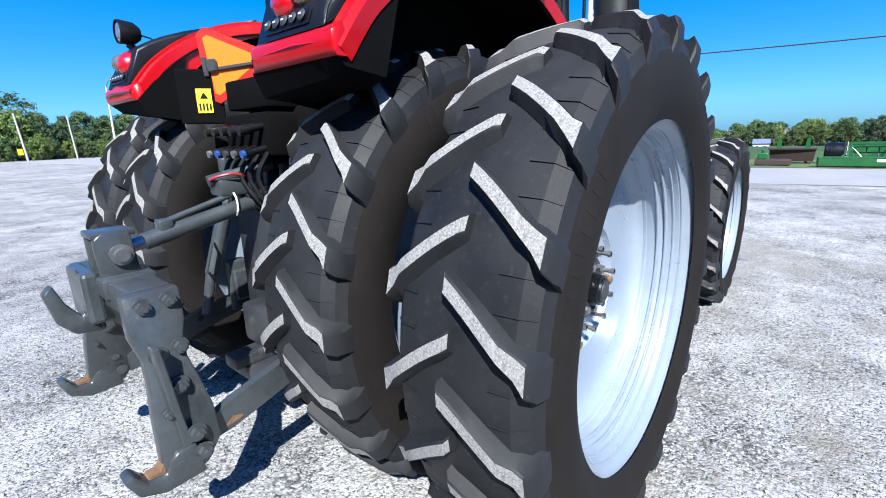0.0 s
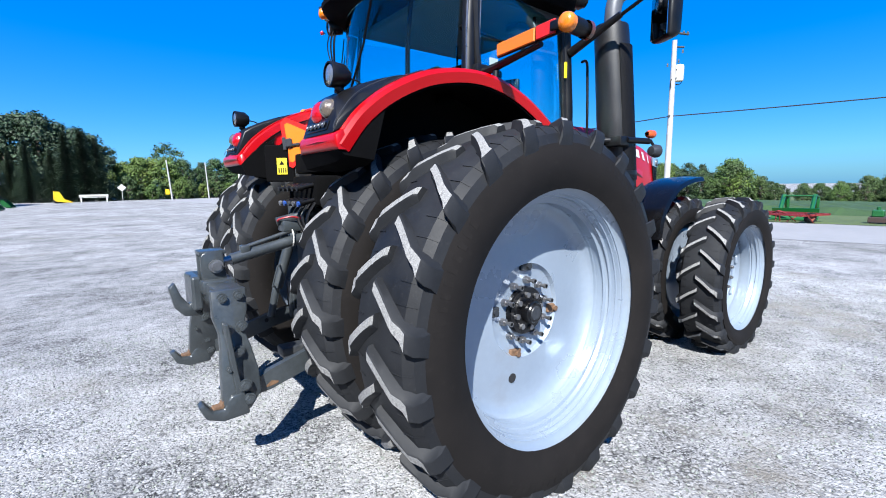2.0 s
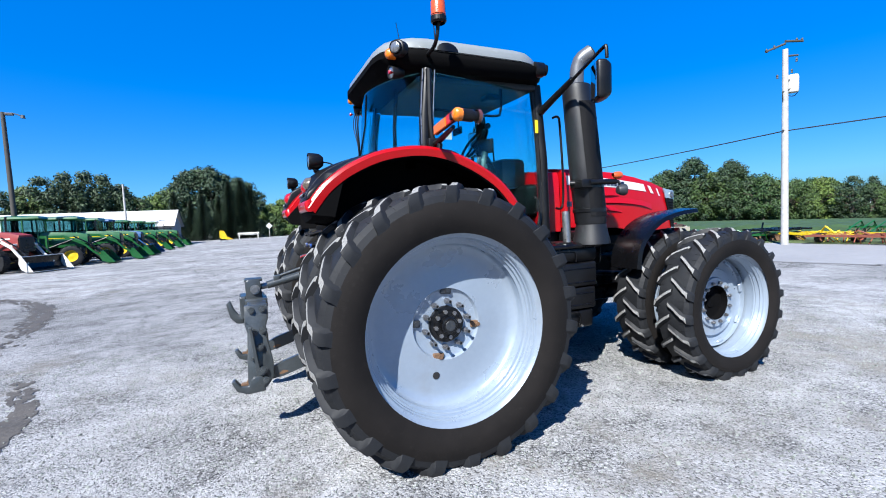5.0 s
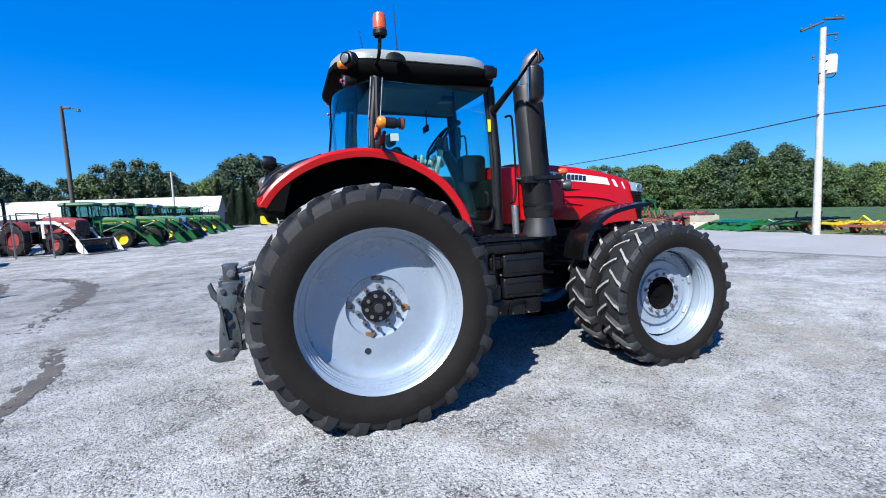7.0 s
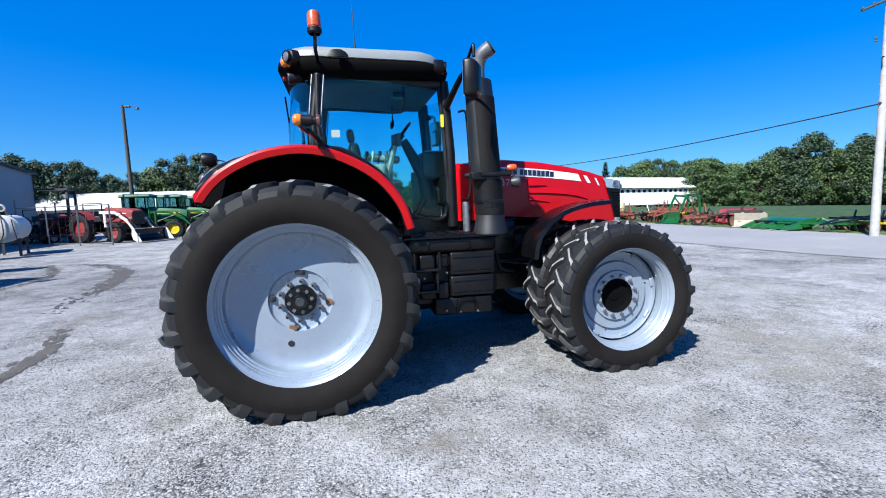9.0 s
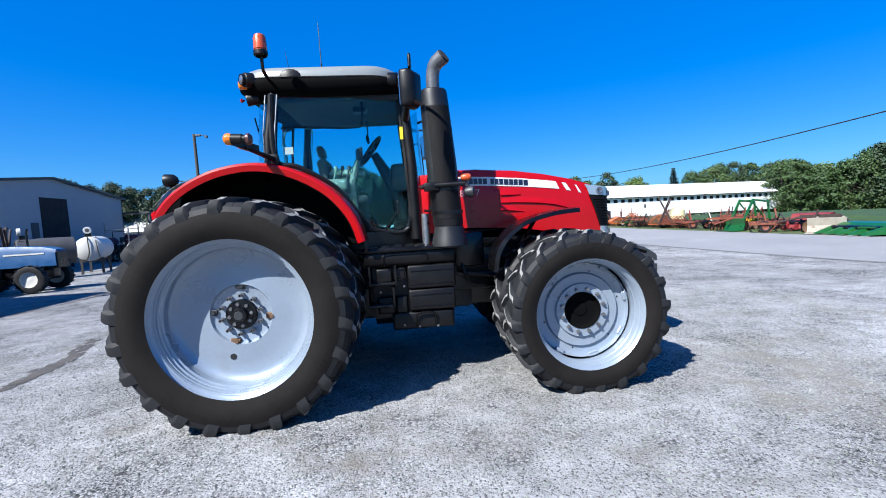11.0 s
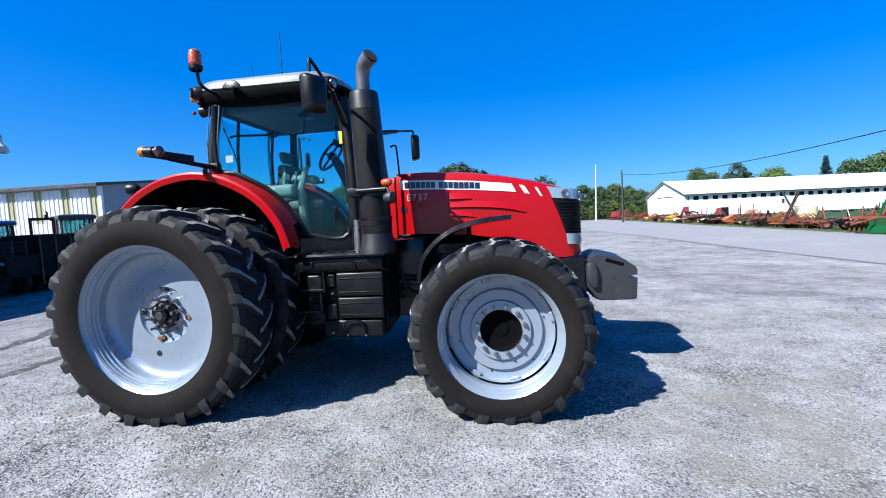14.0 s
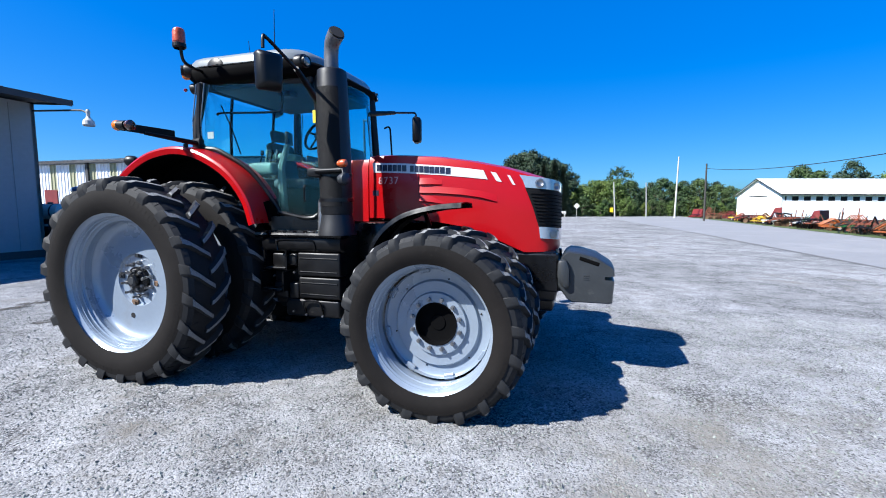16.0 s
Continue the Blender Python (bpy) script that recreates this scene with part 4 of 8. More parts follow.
for sgn in (-1, 1):
    y = CEN + sgn * 0.745
    for x, dx, z in ((-0.05, -1, 3.09), (1.455, 1, 3.05)):
        n = Vector((dx, sgn * 0.9, -0.05)).normalized() if dx < 0 else Vector((1, sgn * 0.25, -0.05)).normalized()
        c = Vector((x + dx * 0.01, y + sgn * (0.075 if dx < 0 else 0.03), z))
        part("lamp_recess", lathe_dir(c, n, [(0.0, -0.12), (0.075, -0.10), (0.07, -0.012), (0.062, -0.004), (0.0, -0.002)]), BLACK, TR, "", 45)
        wl2 = part("work_lamp", lathe_dir(c, n, [(0.0, -0.07), (0.045, -0.06), (0.055, 0.015), (0.052, 0.026), (0.044, 0.026)]), BLACK, TR, "round black roof work lamp", 45)
        part("lamp_glass", lathe_dir(c, n, [(0.046, 0.020), (0.03, 0.028), (0.0, 0.03)]), CLEAR, wl2, "clear lamp lens", 50)
    part("marker_lamp", lathe_dir(Vector((-0.10, y + sgn * 0.01, 3.055)), Vector((-1, sgn * 0.3, 0)).normalized(), [(0.042, -0.05), (0.044, 0.01), (0.03, 0.03), (0.0, 0.036)]), AMBER, TR, "amber roof marker lamp", 50)
    wl3 = part("work_lamp", lathe_dir(Vector((-0.04, y - sgn * 0.06, 2.93)), Vector((-1, sgn * 0.2, -0.15)).normalized(), [(0.0, -0.09), (0.05, -0.075), (0.062, 0.03), (0.055, 0.045), (0.045, 0.04)]), BLACK, TR, "round black work lamp under the roof", 45)
    part("lamp_glass", lathe_dir(Vector((-0.04, y - sgn * 0.06, 2.93)), Vector((-1, sgn * 0.2, -0.15)).normalized(), [(0.05, 0.034), (0.02, 0.04), (0.0, 0.04)]), CLEAR, wl3, "clear lamp lens", 50)
    part("marker_lamp", lathe_dir(Vector((-0.11, y + sgn * 0.02, 2.90)), Vector((-1, 0, 0)), [(0.018, -0.04), (0.02, 0.0), (0.014, 0.012), (0.0, 0.015)]), REDLENS, TR, "small red rear marker lamp", 50)
    # hoses and wiper arm beside the rear window
    for k in range(3 if sgn > 0 else 0):
        part("rear_cable", tube(spline([(-0.04 - 0.02 * k, y - sgn * 0.10, 2.90), (-0.07 - 0.02 * k, y - sgn * (0.12 - 0.02 * k), 2.75), (-0.06 - 0.012 * k, y - sgn * (0.10 + 0.02 * k), 2.5), (-0.08, y - sgn * 0.12, 2.28), (-0.06, y - sgn * 0.1, 2.12)], 6), 0.009 - 0.002 * k, 6), BLACK, TR, "", 45)

# beacon and aerials
part("beacon_arm", tube(spline([(0.21, -0.80, 3.05), (0.21, -0.95, 3.06), (0.205, -1.04, 3.10), (0.21, -1.07, 3.20), (0.21, -1.08, 3.24)], 5), 0.016, 8), BLACK, TR, "bent black beacon bracket", 45)
bc = part("beacon", lathe([(0.0, 3.225), (0.045, 3.225), (0.055, 3.24), (0.055, 3.262), (0.06, 3.264), (0.058, 3.36), (0.05, 3.39), (0.03, 3.403), (0.0, 3.407)], (0.21, -1.085, 0), 24, "z"), BEACON, TR, "orange flashing beacon on a bracket", 40)
part("beacon_base", lathe([(0.05, 3.20), (0.064, 3.215), (0.064, 3.25), (0.04, 3.256)], (0.21, -1.085, 0), 24, "z"), BLACK, bc)
part("aerial", join(rod((0.26, -0.10, 3.20), (0.20, -0.08, 3.62), 0.005, 0.003, 6), rod((0.26, -0.10, 3.18), (0.25, -0.10, 3.28), 0.012, 0.01, 8)), BLACK, TR)
part("aerial", join(rod((0.607, -0.13, 3.2), (0.594, -0.09, 3.93), 0.007, 0.004, 6), rod((0.607, -0.13, 3.2), (0.603, -0.12, 3.45), 0.011, 0.009, 8)), BLACK, TR)

# width-marker arms with reflectors
for f in (lambda b: b, mir):
    arm = part("marker_arm", f(join(tube([(0.20, -0.88, 2.28), (0.19, -1.02, 2.285), (0.12, -1.45, 2.31)], [0.026, 0.026, 0.016], 8), box(0.14, 0.24, -0.93, -0.86, 2.22, 2.33, 0.01), rod((0.185, -1.05, 2.26), (0.18, -1.05, 2.20), 0.022))), BLACK, TR, "black folding width-marker arm", 40)
    part("reflector_board", f(moved(box(-0.012, 0.0, -0.16, 0.16, -0.035, 0.035, 0.004, 1), pose(0.085, -1.30, 2.345, 0, 0, -8))), REFLECT_O, arm, "orange reflector board")
    part("reflector_board", f(moved(box(-0.013, 0.0, -0.07, 0.07, -0.035, 0.035, 0.004, 1), pose(0.062, -1.53, 2.35, 0, 0, -8))), REFLECT_R, arm, "red reflector board")
    part("reflector_back", f(moved(box(0.002, 0.016, -0.26, 0.26, -0.038, 0.038, 0.004, 1), pose(0.082, -1.38, 2.347, 0, 0, -8))), BLACK, arm)
    part("marker_lamp_body", f(join(rod((0.075, -1.66, 2.35), (0.165, -1.66, 2.345), 0.043, seg=16), rod((0.165, -1.66, 2.345), (0.215, -1.66, 2.343), 0.034, seg=16), box(0.03, 0.10, -1.63, -1.57, 2.325, 2.375, 0.01))), BLACK, arm, "", 45)
    part("marker_lamp", f(lathe_dir(Vector((0.055, -1.66, 2.35)), Vector((-1, 0, 0)), [(0.042, -0.03), (0.048, 0.0), (0.044, 0.018), (0.03, 0.032), (0.0, 0.037)])), AMBER, arm, "round amber marker lamp", 45)
    part("marker_lamp_end", f(lathe_dir(Vector((0.215, -1.66, 2.343)), Vector((1, 0.0, 0)), [(0.046, -0.015), (0.048, 0.01), (0.03, 0.025), (0.0, 0.03)])), SMOKED, arm, "smoked brown front lens", 45)

# mirrors
ma = part("mirror_arm", join(tube([(1.51, -0.62, 2.68), (1.565, -1.05, 2.885)], [0.038, 0.026], 10), tube(spline([(1.565, -1.0, 2.86), (1.565, -1.30, 2.975), (1.562, -1.455, 3.03), (1.56, -1.485, 3.02), (1.56, -1.49, 2.93)], 5), 0.015, 8)), BLACK, TR, "black tubular mirror arm", 45)
MP = pose(1.54, -1.405, 2.765, 0, 0, -30)
mh = part("mirror_head", moved(bevel(loft([[(0.10, -0.065, -0.13), (0.10, 0.065, -0.13), (0.10, 0.075, 0.12), (0.10, -0.075, 0.12)], [(0.05, -0.105, -0.165), (0.05, 0.105, -0.165), (0.05, 0.115, 0.15), (0.05, -0.115, 0.15)], [(-0.035, -0.115, -0.17), (-0.035, 0.115, -0.17), (-0.035, 0.12, 0.155), (-0.035, -0.12, 0.155)]]), 0.03, 3), MP), BLACK, ma, "large black mirror housing", 50)
part("mirror_glass", moved(box(-0.041, -0.0355, -0.095, 0.095, -0.15, 0.135), MP), MIRROR, mh, "mirror glass")
ml = part("mirror_arm", join(tube([(1.53, 0.48, 2.77), (1.68, 0.92, 2.86)], [0.036, 0.024], 10), tube([(1.66, 0.88, 2.855), (1.805, 1.34, 2.935), (1.812, 1.37, 2.92), (1.81, 1.375, 2.85)], 0.014, 8)), BLACK, TR, "black tubular mirror arm", 45)
mh2 = part("mirror_head", moved(bevel(loft([[(0.09, -0.07, -0.17), (0.09, 0.07, -0.17), (0.09, 0.08, 0.16), (0.09, -0.08, 0.16)], [(0.02, -0.10, -0.19), (0.02, 0.10, -0.19), (0.02, 0.105, 0.18), (0.02, -0.105, 0.18)], [(-0.03, -0.10, -0.18), (-0.03, 0.10, -0.18), (-0.03, 0.105, 0.17), (-0.03, -0.105, 0.17)]]), 0.03, 3), pose(1.80, 1.37, 2.70, 0, 0, 15)), BLACK, ml, "large black mirror housing", 50)
part("mirror_glass", moved(box(-0.036, -0.0305, -0.085, 0.085, -0.16, 0.15), pose(1.80, 1.37, 2.70, 0, 0, 15)), MIRROR, mh2, "mirror glass")
for y in (-0.66, 2 * CEN + 0.66):
    part("grab_rail", tube(spline([(1.63, y, 2.62), (1.70, y, 2.63), (1.72, y, 2.5), (1.74, y, 2.0), (1.72, y, 1.72), (1.64, y, 1.70)], 5), 0.012, 8), BLACK, TR, "", 45)
part("warning_label", box(1.44, 1.475, -0.622, -0.618, 2.47, 2.60), YELLOW, TR, "yellow warning label on the cab post")

# cab interior
st = part("seat", join(box(0.58, 1.04, CEN - 0.24, CEN + 0.24, 1.82, 1.94, 0.05, 3), box(0.62, 1.0, CEN - 0.2, CEN + 0.2, 1.5, 1.86, 0.04)), SEATM, TR, "dark fabric driver's seat", 40)
part("seat_back", moved(box(-0.06, 0.06, -0.22, 0.22, 0, 0.46, 0.05, 3), pose(0.60, CEN, 1.92, 0, -10, 0)), SEATM, st, "", 40)
part("head_rest", moved(box(-0.04, 0.04, -0.12, 0.12, 0, 0.14, 0.035, 3), pose(0.515, CEN, 2.40, 0, -10, 0)), SEATM, st, "", 40)
part("armrest", moved(box(0.0, 0.40, -0.07, 0.07, 0, 0.08, 0.03, 3), pose(0.62, CEN - 0.32, 2.16, 0, 6, 0)), PALETRIM, st, "", 40)
part("control_console", join(box(0.35, 0.85, CEN - 0.58, CEN - 0.40, 1.96, 2.10, 0.04, 3), tube([(0.9, CEN - 0.45, 1.55), (0.88, CEN - 0.45, 2.05), (0.96, CEN - 0.43, 2.30)], [0.05, 0.04, 0.03], 8)), CREAM, TR, "cream control console", 40)
part("monitor", moved(box(-0.02, 0.02, -0.09, 0.09, -0.07, 0.07, 0.012), pose(0.98, CEN - 0.43, 2.36, 0, 0, 20)), BLACK, TR, "", 40)
sc = part("steering_column", join(tube([(1.45, CEN, 1.5), (1.35, CEN, 2.0), (1.12, CEN, 2.42)], [0.11, 0.09, 0.05], 10), box(1.30, 1.62, CEN - 0.2, CEN + 0.2, 1.95, 2.28, 0.06)), BLACK, TR, "", 40)
ring = [Vector((0.2 * math.cos(a), 0.2 * math.sin(a), 0)) for a in [2 * math.pi * k / 24 for k in range(24)]]
sw = join(tube(ring, 0.016, 8, True), rod((0.19, 0, 0), (-0.19, 0, 0), 0.012), rod((0, 0, 0), (0, -0.19, 0), 0.012), rod((0, 0, -0.04), (0, 0, 0.02), 0.05))
part("steering_wheel", moved(sw, pose(1.08, CEN, 2.46, 0, -52, 0)), BLACK, sc, "", 45)
part("dashboard", box(1.50, 1.72, CEN - 0.36, CEN + 0.36, 1.62, 1.98, 0.06, 3), LINER, TR, "", 40)
part("pillar_panel", box(1.28, 1.52, 2 * CEN + 0.52, 2 * CEN + 0.55, 1.55, 2.08, 0.02), PALETRIM, TR, "pale green trim panel")
part("pedal_box", join(box(1.30, 1.5, CEN - 0.25, CEN + 0.25, 1.5, 1.62, 0.03), rod((1.2, CEN - 0.15, 1.5), (1.34, CEN - 0.15, 1.72), 0.02), rod((1.2, CEN + 0.12, 1.5), (1.34, CEN + 0.12, 1.72), 0.02)), LINER, TR)
for yy in (CEN - 0.3, CEN + 0.45):
    part("cab_stay", tube([(0.05, yy, 2.12), (0.06, yy, 2.55), (0.1, yy, 2.9)], 0.018, 6), LINER, TR)
part("wiper_arm", tube([(-0.17, CEN - 0.2, 2.86), (-0.16, CEN - 0.05, 2.6), (-0.19, CEN + 0.12, 2.3)], 0.009, 6), LINER, TR)
part("inside_mirror", join(box(1.02, 1.05, CEN + 0.22, CEN + 0.42, 2.62, 2.70, 0.01), rod((1.04, CEN + 0.3, 2.7), (1.04, CEN + 0.3, 2.9), 0.008)), LINER, TR)
for k in range(4):
    part("control_lever", join(rod((0.62 + 0.07 * k, CEN - 0.48, 2.09), (0.65 + 0.07 * k, CEN - 0.48, 2.2), 0.008), rod((0.65 + 0.07 * k, CEN - 0.48, 2.19), (0.655 + 0.07 * k, CEN - 0.48, 2.24), 0.018)), (LINER, PALETRIM, LINER, HEADL)[k], TR)
part("interior_lamp", box(0.95, 1.1, CEN - 0.55, CEN - 0.4, 2.80, 2.86, 0.02), BLACK, TR)
part("cab_rail", tube(spline([(0.25, CEN - 0.68, 2.62), (0.30, CEN - 0.68, 2.64), (0.95, CEN - 0.62, 2.62), (1.05, CEN - 0.62, 2.68), (1.06, CEN - 0.62, 2.88)], 4), 0.012, 8), LINER, TR, "", 45)
part("paper_label", box(0.30, 0.38, -0.874, -0.8725, 2.33, 2.40), PAPER, TR, "small pale green paper label on the glass")

for ob in TR.children:
    if ob not in BEFORE_CAB:
        ob.location = (0.02, 0.0, 0.058)

# bonnet
def hood_sec(x, hw, ztop, zbot, crown):
    pts = []
    for k in range(13):
        t = -1 + k / 6
        a = abs(t)
        if a > 0.9:
            pts.append((x, CEN + hw * (1 if t > 0 else -1) * 1.03, zbot))
        elif a > 0.75:
            pts.append((x, CEN + hw * (1 if t > 0 else -1) * 1.02, zbot + (ztop - zbot) * 0.45))
        elif a > 0.6:
            pts.append((x, CEN + hw * (1 if t > 0 else -1), ztop - crown - 0.075))
        else:
            pts.append((x, CEN + hw * 0.96 * t / 0.52 if a < 0.52 else CEN + hw * 0.96 * (1 if t > 0 else -1), ztop - crown * (a / 0.52) ** 2.5))
    return pts


hood_bm = loft([hood_sec(1.98, 0.40, 2.225, 1.54, 0.035), hood_sec(2.3, 0.405, 2.222, 1.53, 0.035), hood_sec(2.75, 0.405, 2.185, 1.50, 0.035), hood_sec(3.1, 0.395, 2.13, 1.44, 0.035), hood_sec(3.4, 0.375, 2.065, 1.31, 0.035),
                hood_sec(3.62, 0.35, 2.00, 1.21, 0.035), hood_sec(3.735, 0.33, 1.963, 1.21, 0.04), hood_sec(3.80, 0.315, 1.94, 1.212, 0.04), hood_sec(3.85, 0.288, 1.922, 1.218, 0.045),
                hood_sec(3.895, 0.235, 1.905, 1.224, 0.04), hood_sec(3.925, 0.165, 1.892, 1.23, 0.03), hood_sec(3.94, 0.07, 1.885, 1.235, 0.01)])
hood = part("bonnet", hood_bm, RED, TR, "glossy red sloping bonnet", 32)
part("bonnet_rear_panel", loft([hood_sec(1.66, 0.36, 2.19, 1.5, 0.03), hood_sec(1.95, 0.37, 2.19, 1.5, 0.03)]), RED, TR, "", 32)
NOSE = [(3.50, 0.365), (3.62, 0.35), (3.735, 0.33), (3.80, 0.315), (3.85, 0.288), (3.895, 0.235), (3.925, 0.165), (3.942, 0.08), (3.946, 0.0)]


def nose_row(x0, z0, z1, s, off, count=14, x_end=3.946):
    """Points along the rounded nose from the flank at x0 to x_end, the height going from z0 to z1."""
    y0 = np.interp(x0, [p[0] for p in NOSE], [p[1] for p in NOSE])
    path = [(x0, y0)] + [p for p in NOSE if x0 + 0.005 < p[0] <= x_end]
    ln = [0.0]
    for a, b in zip(path, path[1:]):
        ln.append(ln[-1] + math.hypot(b[0] - a[0], b[1] - a[1]))
    row = []
    for k in range(count):
        t = ln[-1] * k / (count - 1)
        x, y = np.interp(t, ln, [p[0] for p in path]), np.interp(t, ln, [p[1] for p in path])
        row.append((x + off * 0.6, CEN + s * (y * 1.03 + off), z0 + (z1 - z0) * k / (count - 1)))
    return row


def nose_band(rows, s, off):
    bm = bmesh.new()
    vs = [[bm.verts.new(p) for p in nose_row(x0, z0, z1, s, off)] for x0, z0, z1 in rows]
    for a, b in zip(vs, vs[1:]):
        for k in range(len(a) - 1):
            bm.faces.new((a[k], a[k + 1], b[k + 1], b[k]))
    return thick(bm, 0.012)


for s in (-1, 1):
    grille = part("grille", nose_band([(3.622, 1.838, 1.786), (3.70, 1.64, 1.60), (3.757, 1.452, 1.425)], s, 0.008), MESHB, TR, "black mesh nose grille", 40)
    for k in range(10):
        z = 1.48 + 0.033 * k
        part("grille_slat", tube(nose_row(3.775 - 0.30 * (z - 1.45), z, z - 0.03, s, 0.011, 8), 0.004, 5), LINER, grille)
    hl = part("headlamp", nose_band([(3.565, 1.957, 1.876), (3.60, 1.90, 1.83), (3.624, 1.836, 1.784)], s, 0.012), LENS, TR, "clear wrap-round headlamp", 30)
    for p, q, r in ((3.755, 1.875, 0.042), (3.90, 1.845, 0.036)):
        y = np.interp(p, [v[0] for v in NOSE], [v[1] for v in NOSE])
        part("headlamp_bulb", lathe_dir(Vector((p + 0.008, CEN + s * (y * 1.03 + 0.012), q)), Vector((0.3 if p < 3.8 else 0.75, s * 0.95, 0.1)).normalized(), [(r, -0.01), (r + 0.003, 0.008), (r * 0.8, 0.012), (r * 0.5, 0.004), (0.0, 0.0)]), STEEL, hl, "round chrome reflector", 45)
    ll = part("lower_lamp", nose_band([(3.756, 1.458, 1.43), (3.768, 1.346, 1.314)], s, 0.012), LENS, TR, "clear lower lamp", 30)
    y = np.interp(3.885, [v[0] for v in NOSE], [v[1] for v in NOSE])
    part("headlamp_bulb", lathe_dir(Vector((3.893, CEN + s * (y * 1.03 + 0.012), 1.383)), Vector((0.7, s * 0.7, 0)).normalized(), [(0.04, -0.01), (0.042, 0.008), (0.03, 0.012), (0.0, 0.002)]), STEEL, ll, "round chrome reflector", 45)
    # bonnet side decals, follow the bonnet's flank
    def flank(x, z, off=0.004):
        hw = np.interp(x, [1.98, 2.3, 2.75, 3.1, 3.4, 3.62, 3.76], [0.40, 0.405, 0.405, 0.395, 0.375, 0.35, 0.325])
        zt = np.interp(x, [1.98, 2.3, 2.75, 3.1, 3.4, 3.62, 3.76], [2.225, 2.222, 2.185, 2.13, 2.065, 2.0, 1.955]) - 0.11
        k = 1.0 + 0.02 * max(0.0, min(1.0, (zt - z) / 0.25))
        return (x, CEN + s * (hw * k + off), z)

    def strip(name, xs, top, bot, material, label="", off=0.004):
        bm = loft([[flank(x, t_, off), flank(x, b_, off)] for x, t_, b_ in zip(xs, top, bot)], caps=False, wrap=False)
        return part(name, thick(bm, 0.002), material, hood, label)

    def quad(name, top, bot, material, label="", off=0.005):
        bm = loft([[flank(xt, zt, off), flank(xb, zb, off)] for (xt, zt), (xb, zb) in zip(top, bot)], caps=False, wrap=False)
        return part(name, thick(bm, 0.002), material, hood, label)

    quad("side_stripe", [(2.02, 2.122), (2.4, 2.102), (2.8, 2.067), (3.1, 2.028), (3.222, 2.01)], [(2.035, 2.02), (2.4, 2.002), (2.8, 1.972), (3.1, 1.94), (3.265, 1.92)], DECAL_W, "white side stripe")
    quad("stripe_block", [(3.292, 1.996), (3.345, 1.985)], [(3.35, 1.902), (3.405, 1.892)], DECAL_W)
    quad("stripe_block", [(3.454, 1.960), (3.482, 1.955)], [(3.505, 1.868), (3.533, 1.862)], DECAL_W)
    # plain bars where the maker's lettering stands
    x = 2.075
    for w in (0.058, 0.052, 0.046, 0.046, 0.042, 0.048, -0.022, 0.042, 0.042, 0.046, 0.05, 0.046, 0.046, 0.05, 0.05):
        if w > 0:
            zc = np.interp(x + w / 2, [2.03, 2.4, 2.8, 2.9], [2.07, 2.052, 2.02, 2.008])
            strip("letter_bar", [x, x + w], [zc + 0.033, zc + 0.031], [zc - 0.031, zc - 0.033], DECAL_B, "", 0.008)
        x += abs(w) + 0.009
    # moulded louvres and creases in the flank
    for pts, deep in (([(2.56, 1.885), (2.66, 1.885), (2.80, 1.88)], 0.022), ([(2.56, 1.80), (2.75, 1.795), (3.0, 1.775), (3.2, 1.745), (3.36, 1.70)], 0.02), ([(2.56, 1.715), (2.68, 1.705), (2.84, 1.68)], 0.022)):
        rows, m = [], len(pts)
        for i, (xx, zz) in enumerate(pts):
            k = deep * (0.08 if i == m - 1 else 1.0)
            rows.append([flank(xx, zz + 0.065, 0.0), flank(xx, zz + 0.01, k * 0.8), flank(xx, zz, k), flank(xx, zz - 0.012, 0.0), flank(xx, zz, -0.02)])
        part("bonnet_louvre", loft(rows), RED, hood, "", 30)
    for xx in (2.545,):
        part("panel_seam", thick(loft([[flank(xx, z, 0.001), flank(xx + 0.008, z, 0.001)] for z in (1.98, 1.8, 1.62)], caps=False, wrap=False), 0.002), DARKIN, hood)
    part("panel_seam", thick(loft([[flank(x_, z_, 0.0015), flank(x_, z_ - 0.006, 0.0015)] for x_, z_ in ((3.40, 1.345), (3.52, 1.33), (3.58, 1.335), (3.60, 1.36))], caps=False, wrap=False), 0.002), DARKIN, hood)
    if s < 0:
        num = bpy.data.curves.new("model_number", "FONT")
        num.body, num.size, num.extrude = "8737", 0.105, 0.001
        nm = new("model_number", num)
        nm.parent = hood
        nm.matrix_basis = pose(2.09, CEN - 0.4145, 1.895, 90, 0, -0.5)
        num.materials.append(DECAL_P)
        num.space_character = 1.15
        strip("small_label", [2.02, 2.09], [1.83, 1.83], [1.775, 1.775], DECAL_B, "small dark blue label")
part("bonnet_belt", box(1.98, 3.1, CEN - 0.36, CEN + 0.36, 1.40, 1.5, 0.01), LINER, TR)
part("front_bolster", join(box(3.42, 3.93, CEN - 0.33, CEN + 0.33, 0.72, 1.225, 0.04), box(3.2, 3.9, CEN - 0.22, CEN + 0.22, 0.6, 1.0, 0.03)), SATIN, TR, "dark front bolster", 40)

